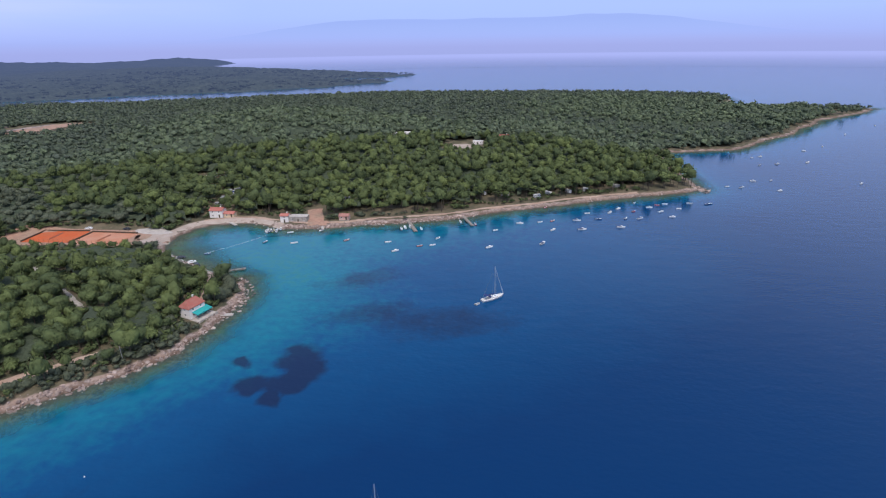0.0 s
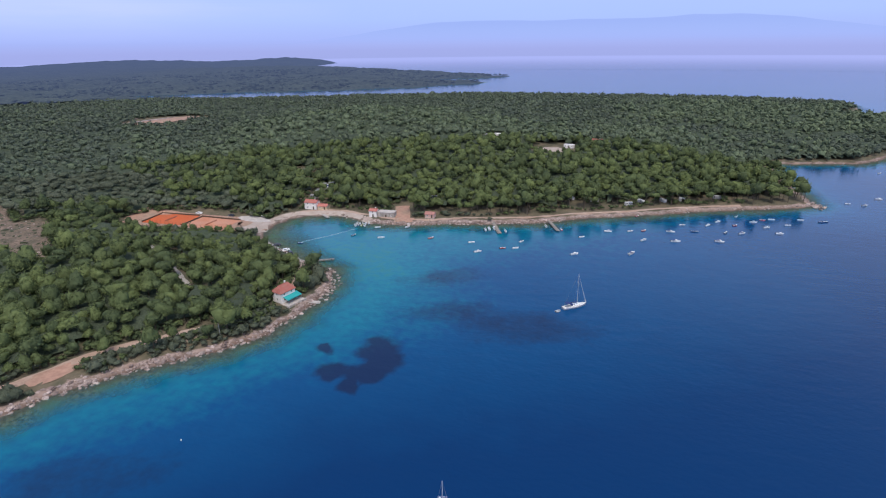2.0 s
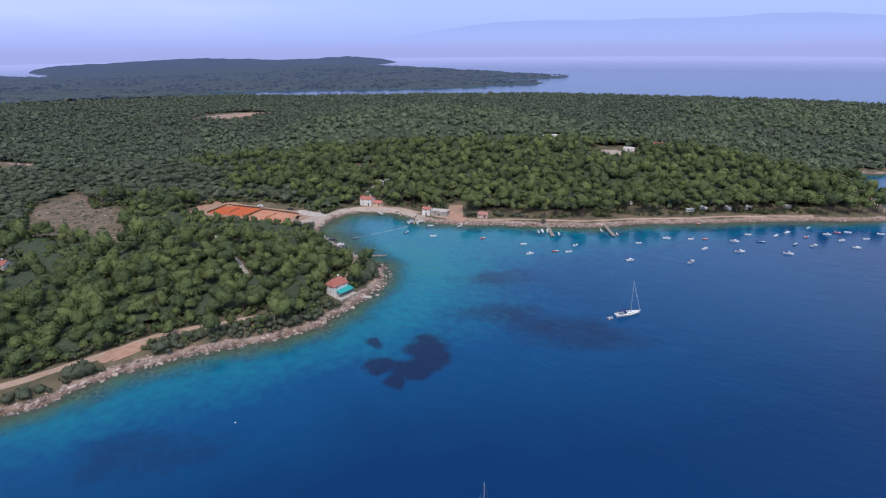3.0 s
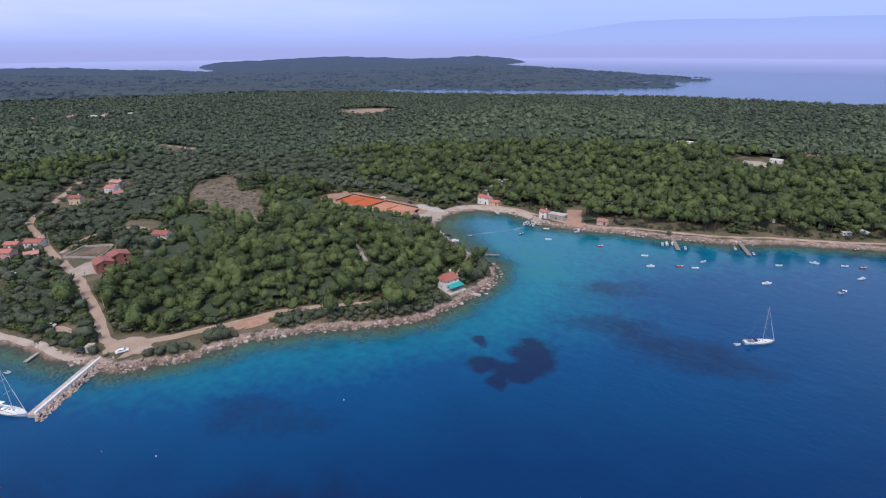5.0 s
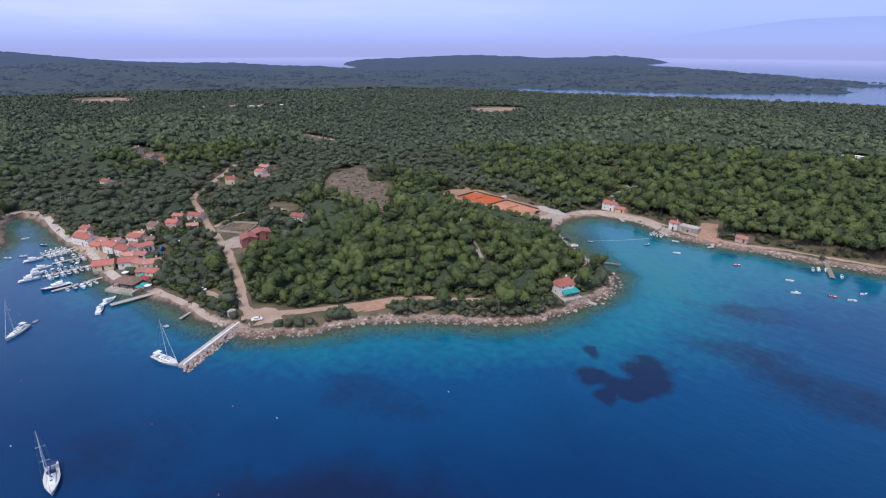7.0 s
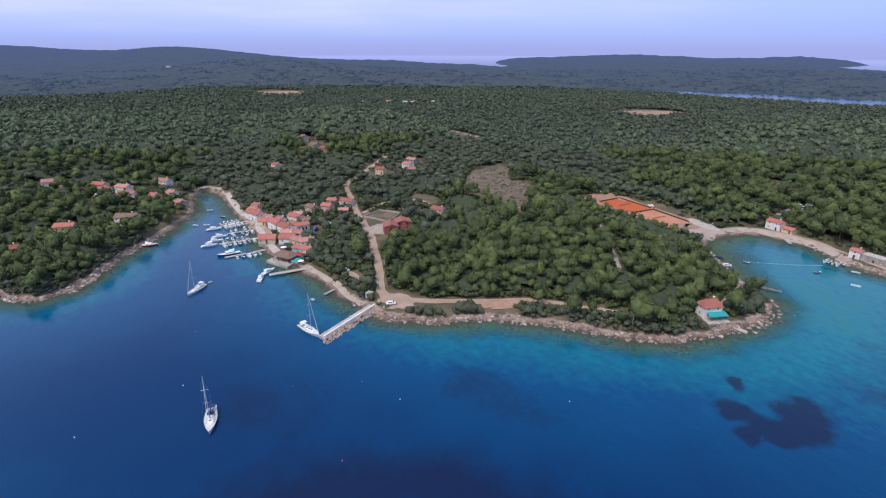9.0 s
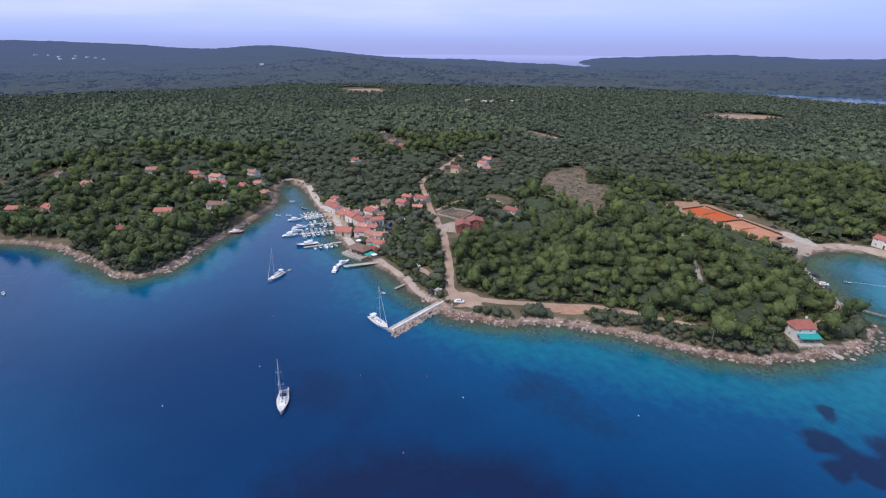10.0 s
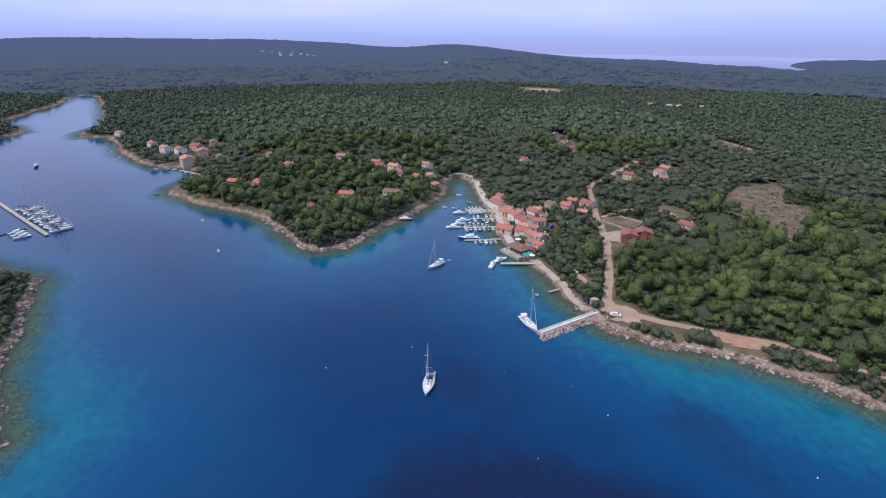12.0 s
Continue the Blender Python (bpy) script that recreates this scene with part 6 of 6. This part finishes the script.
# garden walls
for k, (ax, ay, bx, by) in enumerate(((-296, 146, -282, 154), (-282, 154, -274, 140), (-290, 132, -276, 140), (-296, 146, -290, 132), (-270, 152, -285, 168), (-500, 338, -450, 350), (-556, 640, -560, 735), (-560, 735, -530, 775), (-344, -62, -318, -55), (-318, -55, -296, -40), (-296, -40, -284, -28))):
    line = smooth_line([(ax, ay), (bx, by)], 4)
    bm = bmesh.new()
    for p, r in zip(line, line[1:]):
        m = (p + r) / 2
        box(bm, m[0], m[1], ground_at(m[0], m[1]) + 0.35, np.linalg.norm(r - p) + 0.1, 0.45 if k < 5 else 0.9, 1.4 if k < 5 else 2.0, turn=math.degrees(math.atan2(r[1] - p[1], r[0] - p[0])), bevel=0.05)
    ob = part("stone_wall", bm, STONE if k < 5 else ROCK)
    tagged(ob, "low dry stone wall" if k < 5 else "pale rough stone wall among the scrub", "wall")

for k, (px, py) in enumerate(((-151, 350), (-148, 357), (-153.5, 363), (-149, 371), (-156, 381), (-151, 378), (-186, 414), (-181, 420), (-66, 357), (-33, 350), (29, 368), (44, 364), (66, 362), (102, 376), (90, 372), (128, 384),
                              (-50, 536), (-45, 545), (75, 368), (-172, 392), (-150, 384))):
    caravan(px, py, (k * 47) % 180, ("white caravan with a pale awning at the campsite" if k % 2 else "dull white caravan parked under the pines"), (TEAK, COCKPIT, CANVAS_BLUE)[k % 3] if k % 2 else None)
SHRUBS = [(-189.5, 87.5, 2.6, 2.6), (-183, 88.5, 1.2, 1.2), (-171, 96, 2.4, 2.4), (-169, 99, 2.8, 2.8), (-166.5, 102.5, 3.2, 2.7), (-164.3, 106, 2.6, 2.3), (-158.8, 117, 6.0, 5.2), (-155.5, 121, 1.8, 1.5), (-146, 137, 3.0, 2.6), (-141, 140.5, 2.6, 2.4), (-135.5, 148.5, 3.0, 2.6), (-126.5, 152.5, 2.8, 2.4),
          (-101, 209, 4.2, 4.4), (-97.5, 209, 4.5, 4.6), (-95, 213.5, 4.5, 4.4), (-97, 219, 5.0, 4.8), (-93.5, 218, 3.0, 2.6), (-98, 226, 4.2, 4.0), (-108, 188, 3.4, 3.6), (-105, 182, 2.6, 2.2), (-102, 178, 2.4, 2.0),
          (-210, 84.5, 2.6, 2.4), (-204, 86, 3.8, 3.8), (-199, 88, 3.2, 3.4), (-246, 84, 4.4, 5.0), (-241, 86, 3.4, 3.6), (-224, 83, 1.6, 1.2), (-217, 83, 1.4, 1.2), (-268, 78.5, 2.8, 3.0), (-272, 79, 2.4, 2.6), (-298, 79, 2.2, 2.6), (-276, 90, 3.0, 3.2)]
SHRUBS += [(-284, 78.5, 2.6, 3.6), (-291, 79.5, 2.0, 2.6), (-302, 88.5, 2.2, 3.2), (-312, 92, 2.6, 3.4), (-299, 95, 2.4, 3.6), (-288, 92, 2.4, 3.4), (-279, 93, 2.6, 3.4), (-262, 88, 3.4, 4.6), (-252, 88, 3.6, 4.8), (-326, 90, 2.8, 3.6), (-336, 86, 2.6, 3.4), (-311, 108, 3.0, 4.0), (-305, 114, 3.2, 4.2), (-298, 104, 2.8, 3.6), (-266, 96, 3.0, 4.0), (-309, 130, 3.2, 4.4), (-250, 79, 2.6, 3.4), (-328, 117, 3.0, 4.0)]
SHRUBS += [(-147 + 3.4 * i, 140.5 + (2.0 + 0.08 * i) * i + 0.4 * (i % 3), 2.6 + 0.4 * (i % 2), 2.3 + 0.5 * (i % 3)) for i in range(11)]
for k, (bx, by, bw, bt) in enumerate(SHRUBS):
    bush(bx, by, bw, bt * 1.45, "dense dark round shrub above the shore rocks", 40 + k)

clearing = random.Random(21)
dots = [(clearing.uniform(-345, -224), clearing.uniform(183, 288)) for _ in range(560)]
dots = [d for d in dots if within(np.array(d[0]), np.array(d[1]), FIELD_SCRUB)]
for k, (px, py) in enumerate(dots[:120]):
    bush(px, py, clearing.uniform(0.7, 1.4) * (1.9 if py < 212 else 1.2), clearing.uniform(0.7, 1.4) * (1.7 if py < 212 else 1.0), "small dry shrub on the brown clearing", 90 + k)
boulders("field_stones", [(px, py, ground_at(px, py) + 0.2, clearing.uniform(0.25, 0.8)) for px, py in dots[120:]], 8, "pale loose stones strewn over the brown clearing")

# ---------------------------------------------------------------- boats
RIGS = [
    (-15.5, 88, 100, 12.0, CANVAS_BLUE, "white sailing yacht at anchor on the deep water"),
    (21, 210, 31, 11.0, CANVAS_BLUE, "white sailing yacht with navy covers at anchor in the bay"),
    (-181.5, 57, 14, 12.4, GEL, "white sailing yacht moored at the breakwater's head"),
    (-146.5, 14, -15, 12.0, CANVAS_BLUE, "white sailing yacht with blue bimini at anchor off the inlet"),
    (-244.5, 27.5, -49, 11.0, GEL, "white sailing yacht at anchor in the inlet"),
]
for yx, yy, yt, yl, canvas, label in RIGS:
    sail_yacht(yl, label, canvas).matrix_basis = pose(yx, yy, 0, 0, 0, yt)
dinghy().matrix_basis = pose(14.1, 205.1, 0, 0, 0, 40)
dinghy().matrix_basis = pose(-250.5, 34.5, 0, 0, 0, -49)
dinghy("small white tender afloat in the inlet").matrix_basis = pose(-207, 68, 0, 0, 0, 10)

FLEET = [motor_boat(4.8, "small white open boat at a mooring", GEL), motor_boat(5.6, "white boat with a small cabin at a mooring", GEL, cabin=True), motor_boat(5.2, "navy and white open boat at a mooring", GEL_BLUE),
         motor_boat(4.4, "red and white rowing boat at a mooring", GEL_RED), motor_boat(6.4, "white motor boat with a navy canvas cover", GEL, cabin=True, cover=CANVAS_BLUE), motor_boat(4.2, "small blue dinghy at a mooring", GEL_BLUE), motor_boat(3.6, "small yellow pedal boat drawn up by the beach building", YELLOW)]
for boat, (mx, my, turn) in zip(FLEET, ((-84, 284, 15), (25, 272, 30), (178, 346, 10), (-55, 287, 40), (82, 299, 5), (-101, 286, 60), (-99, 311.5, 100))):
    boat.matrix_basis = pose(mx, my, 0, 0, 0, turn) @ Matrix.Scale(0.8, 4)
# moorings: x, y, boat of the fleet
MOORINGS = [(-31, 283, 0), (-26, 269, 1), (-3, 288, 0), (-13, 276, 3), (-6, 277, 0), (31, 300, 0), (47, 312, 1), (60, 314, 0), (68, 316, 3), (65, 299, 1), (83, 316, 4), (93, 330, 0),
            (97, 318, 2), (108, 331, 1), (116, 339, 1), (106, 302, 4), (114, 318, 2), (131, 352, 0), (124, 333, 3), (123, 318, 4), (137, 341, 1), (144, 346, 3), (141, 331, 1), (150, 348, 0)]
MOORINGS_OUTER = [(144, 320, 1), (155, 337, 0), (167, 349, 0), (-91, 302, 0), (-127, 269, 5), (-73, 305, 0), (223, 388, 4), (277, 461, 0),
                  (294, 464, 4), (287, 492, 0), (324, 469, 1), (352, 519, 1), (385, 541, 0), (455, 608, 1), (535, 669, 0), (316, 393, 1), (245, 377, 1), (214, 391, 0), (180, 347, 2), (241, 406, 1), (256, 407, 0), (297, 496, 1), (69, 345, 3)]
berth = random.Random(11)
for mx, my, kind in MOORINGS + MOORINGS_OUTER:
    copy_thing(FLEET[kind], pose(mx, my, 0, 0, 0, 20 + berth.uniform(-35, 35)) @ Matrix.Scale(0.92, 4))
for mx, my, kind, turn in ((-20, 309, 1, 105), (-23, 308, 1, 105), (-25, 306, 0, 100), (-13, 305, 0, 100), (11, 317, 0, 100), (20, 312, 3, 100), (-343, 44, 0, 40), (-340, 50, 0, 60), (-352, 62, 2, 30), (-372, 58, 0, 70),
                           (-276, -85, 0, 20), (-330, -108, 0, 30), (-396, -158, 5, 60), (-612, -285, 0, 30), (-640, -330, 0, 90), (-560, -258, 0, 40), (-535, -240, 0, 40), (-480, -188, 0, 60), (-475, -172, 1, 140), (-468, -164, 0, 140), (-463, -158, 1, 140), (-457, -152, 0, 140), (-452, -145, 1, 140), (-478, -178, 0, 140)):
    copy_thing(FLEET[kind], pose(mx, my, 0, 0, 0, turn))
copy_thing(FLEET[4], pose(55, 277, 0, 0, 0, 50))
# jet skis and small craft drawn up by the beach building
for k in range(9):
    copy_thing(FLEET[(0, 5, 6, 0, 5)[k % 5]], pose(-106 + (k % 5) * 1.9, 308 - (k // 5) * 3.2 - 0.5 * (k % 2), 0, 0, 0, 95 + 10 * (k % 3)))


def harbour_row(ax, ay, bx, by, count, kinds, sides=(1, -1), gap=2.4):
    """Boats moored at right angles along a pontoon."""
    turn = math.degrees(math.atan2(by - ay, bx - ax))
    for i in range(count):
        for s in sides:
            if berth.random() < 0.2:
                continue
            k = kinds[(i * 3 + (s > 0)) % len(kinds)]
            u = (i + 0.7) / (count + 0.6)
            off = 0.9 + gap + 0.25 * berth.random()
            px, py = ax + (bx - ax) * u - math.sin(radians(turn)) * off * s, ay + (by - ay) * u + math.cos(radians(turn)) * off * s
            copy_thing(FLEET[k], pose(px, py, 0, 0, 0, turn + (90 if s > 0 else -90) + 180 * (k == 1) + berth.uniform(-6, 6)) @ Matrix.Scale(berth.uniform(1.0, 1.5), 4))


harbour_row(-278, 66, -278, 47, 6, (0, 0, 5, 4), (1,), 2.7)
harbour_row(-299, 69, -300.5, 49, 7, (0, 1, 0, 4, 2, 0), (1, -1), 2.9)
harbour_row(-315, 72, -316, 57, 5, (0, 1, 4, 2), (1, -1), 2.9)
harbour_row(-334, 70, -332, 56, 5, (0, 1, 0), (1, -1), 2.8)


def motor_yacht(label, hull):
    """A cabin cruiser with a flybridge."""
    o = new("motor_yacht")
    tagged(o, label, "motor yacht")
    bm = bmesh.new()
    rim = hull_mesh(bm, 13.0, 3.9, 1.3, 0.5, 0.5, 0.85, n=11)
    part("hull", bm, hull, o, smooth=True)
    part("deck", deck_mesh(rim, 0.03), GEL, o)
    part("cabin", boxed(-0.5, 0, 2.0, 5.6, 2.9, 1.4, bevel=0.3), GEL, o)
    part("cabin_window", boxed(-0.4, 0, 2.2, 5.65, 2.95, 0.5, bevel=0.2), GLASS_DARK, o)
    part("flybridge", boxed(-1.4, 0, 2.95, 3.2, 2.5, 0.6, bevel=0.2), GEL, o)
    part("windscreen", boxed(0.1, 0, 3.35, 0.1, 2.1, 0.4), GLASS_DARK, o)
    part("radar_arch", boxed(-3.0, 0, 3.6, 0.4, 2.5, 0.25, bevel=0.08), GEL, o)
    part("swim_platform", boxed(-6.8, 0, 0.4, 1.0, 3.2, 0.15, bevel=0.04), TEAK, o)
    bm = bmesh.new()
    for s in (-1, 1):
        for a, b in zip(rim[4:], rim[5:]):
            rod(bm, (a.x, s * max(0, a.y - 0.1), a.z + 0.6), (b.x, s * max(0, b.y - 0.1), b.z + 0.6), 0.025, sides=4)
            rod(bm, (a.x, s * max(0, a.y - 0.1), a.z), (a.x, s * max(0, a.y - 0.1), a.z + 0.6), 0.02, sides=4)
    part("guard_rail", bm, STEEL, o)
    return o


cruiser = motor_yacht("white cabin cruiser with a flybridge berthed in the harbour", GEL)
cruiser.matrix_basis = pose(-247.5, 60.5, 0, 0, 0, 120) @ Matrix.Diagonal((0.62, 0.66, 0.66, 1))
copy_thing(cruiser, pose(-242, 55.5, 0, 0, 0, 150))
copy_thing(cruiser, pose(-301, 44, 0, 0, 0, 80))
copy_thing(cruiser, pose(-306.5, 48, 0, 0, 0, 95))
copy_thing(cruiser, pose(-313, 52, 0, 0, 0, 80))
copy_thing(cruiser, pose(-329, 52, 0, 0, 0, 80))
dark = motor_yacht("dark-hulled motor yacht lying off the pontoon", GEL_BLUE)
dark.matrix_basis = pose(-281.5, 50, 0, 0, 0, 268) @ Matrix.Diagonal((0.85, 0.85, 0.85, 1))
copy_thing(dark, pose(-499, -294, 0, 0, 0, 20))
ferry = motor_yacht("red and white fishing boat at the cape's landing", GEL_RED)
ferry.matrix_basis = pose(-319.5, 16.5, 0, 0, 0, 70) @ Matrix.Diagonal((0.62, 0.7, 0.7, 1))

moored = sail_yacht(11.5, "white sailing yacht berthed at the marina pontoon", CANVAS_BLUE, "marina yachts")
moored.matrix_basis = pose(-320, -184, 0, 0, 0, 134)
for i in range(1, 15):
    u = i * 4.6
    off = berth.uniform(-1.5, 1.5)
    copy_thing(moored if i % 3 else cruiser, pose(-320 - 0.727 * u - 0.7 * off, -184 - 0.687 * u + 0.7 * off, 0, 0, 0, 134 + berth.uniform(-4, 4)))
for i in range(3):
    copy_thing(cruiser, pose(-309 - 4 * i, -199 - 3.8 * i, 0, 0, 0, -46))

# swimming line of floats across the bay
floats = new("float_line")
tagged(floats, "line of small white floats across the bay", "float line")
bm = bmesh.new()
line = smooth_line([(-128, 271), (-115, 284), (-104, 298)], 0.9)
for p, r in zip(line, line[1:]):
    rod(bm, (p[0], p[1], 0.02), (r[0], r[1], 0.02), 0.03, sides=4)
part("rope", bm, GEL, floats)
ball = bpy.data.meshes.new("float")
bm = bmesh.new()
bmesh.ops.create_icosphere(bm, subdivisions=1, radius=0.16)
bm.to_mesh(ball)
bm.free()
ball.materials.append(GEL)
for p in line[::2]:
    shared("float", ball, floats, pose(p[0], p[1], 0.05))
for k, (px, py) in enumerate(((-140, 60), (-125, 66), (-150, 40), (-170, 10), (-110, 40), (-160, -20), (-205, 20), (-95, 110))):
    o = new("mooring_buoy")
    o.matrix_basis = pose(px, py, 0)
    tagged(o, "small round mooring buoy on the open water", "buoy", "mooring buoys")
    bm = bmesh.new()
    bmesh.ops.create_icosphere(bm, subdivisions=2, radius=0.22)
    part("float", bm, GEL if k % 2 else GEL_RED, o)
    part("ring", rodded((0, 0, 0.3), (0, 0, 0.5), 0.06), STEEL, o)

# ---------------------------------------------------------------- shore rocks and bushes
def shore_spots(near, far, count, low, high, seed, small, large):
    """Places along the shore, thick where the coast is rocky."""
    r = np.random.RandomState(seed)
    p, q = COAST, np.roll(COAST, -1, 0)
    mid = np.hypot(*((p + q) / 2).T)
    ok = (mid > near) & (mid < far)
    p, q = p[ok], q[ok]
    w = np.hypot(*(q - p).T)
    i = r.choice(len(p), count, p=w / w.sum())
    at = p[i] + (q - p)[i] * r.rand(count, 1)
    way = (q - p)[i] / w[i][:, None]
    at = at + np.stack([-way[:, 1], way[:, 0]], 1) * (r.rand(count, 1) * (high - low) + low) * np.array([[1.0]])
    d = inland(at[:, 0], at[:, 1])
    z = height(at[:, 0], at[:, 1], d)
    rocky = ~((np.abs(at[:, 0] + 160) < 26) & (np.abs(at[:, 1] - 292) < 34)) & ~((at[:, 0] < -196) & (at[:, 0] > -430) & (at[:, 1] > 58) & (at[:, 1] < 90))
    keep = (d > -1.6) & (d < 2.1 + 1.7 * r.rand(count)) & rocky & ~((np.abs(at[:, 0] + 187) < 4) & (np.abs(at[:, 1] - 86) < 6))
    s = small + (large - small) * r.rand(count) ** 3
    return [(a[0], a[1], zz, ss) for a, zz, ss, k in zip(at, z, s, keep) if k]


boulders("shore_rocks", shore_spots(60, 330, 12000, -4, 6, 1, 0.2, 1.05), 4, "pale jagged limestone boulders along the waterline")
boulders("shore_rocks", shore_spots(330, 900, 2200, -7, 7, 2, 0.4, 1.3), 5, "pale rocks along the farther shores")
spit = np.random.RandomState(9)
boulders("reef_rocks", [(-90 + 2.2 * spit.randn(), 214 + 7 * spit.randn(), -0.2 + 0.3 * spit.rand(), 0.25 + 0.6 * spit.rand() ** 2) for _ in range(110)], 6, "brown jagged rocks awash off the point")
boulders("reef_rocks", [(190 + 3.5 * spit.randn(), 383 + 3 * spit.randn(), 0.1, 0.5 + 1.0 * spit.rand()) for _ in range(50)], 7, "dark rocks awash off the wooded cape")


def shore_scrub():
    """Low bushes between the woods and the rocks."""
    rng = np.random.RandomState(31)
    shapes = [crown_shape(rng, 1, 34, 0.26, 0.6, 5) for _ in range(6)]
    x, y, z, rs = scatter(2.0, 60, 330, 77, edge=1.9, jag=1.8)
    d = inland(x, y)
    ok = (d < 12 + 8 * soft_noise(x, y, 20)) & (rs.rand(len(x)) < 0.85) & ~((np.abs(x + 98) < 12) & (np.abs(y - 197) < 10)) & ~((x < -196) & (x > -340) & (y > 60) & (y < 92))
    x, y, z = x[ok], y[ok], z[ok]
    bare = ((x + 155) ** 2 + (y - 130) ** 2 < 75) | ((x + 181) ** 2 + (y - 92) ** 2 < 110)
    x, y, z = x[~bare], y[~bare], z[~bare]
    wide = 1.3 + 1.9 * rs.rand(len(x)) ** 2
    forest("shore_scrub", "low dark green bushes above the shore rocks", MACCHIA, shapes, x, y, z, wide, 0.6 * wide, rs.rand(len(x)) * 0.5, rs)


def edge_scrub():
    """Undergrowth that closes the foot of the woods beside roads and clearings."""
    rng = np.random.RandomState(41)
    shapes = [crown_shape(rng, 1, 34, 0.28, 0.6, 5) for _ in range(6)]
    x, y, z, rs = scatter(2.3, 60, 430, 78, edge=5.0, jag=2.0)
    beside = np.zeros(len(x), bool)
    for a in range(6):
        beside |= open_ground(x + 4.2 * math.cos(a * 1.047), y + 4.2 * math.sin(a * 1.047))
    ok = beside & (rs.rand(len(x)) < np.where(y > 312, 0.35, 0.96))
    x, y, z = x[ok], y[ok], z[ok]
    wide = 1.6 + 1.5 * rs.rand(len(x)) ** 2
    forest("edge_scrub", "green undergrowth along roads and clearings", PINE, shapes, x, y, z, wide, 0.55 * wide, rs.rand(len(x)) * 0.55, rs)


plant_woods()
edge_scrub()
shore_scrub()
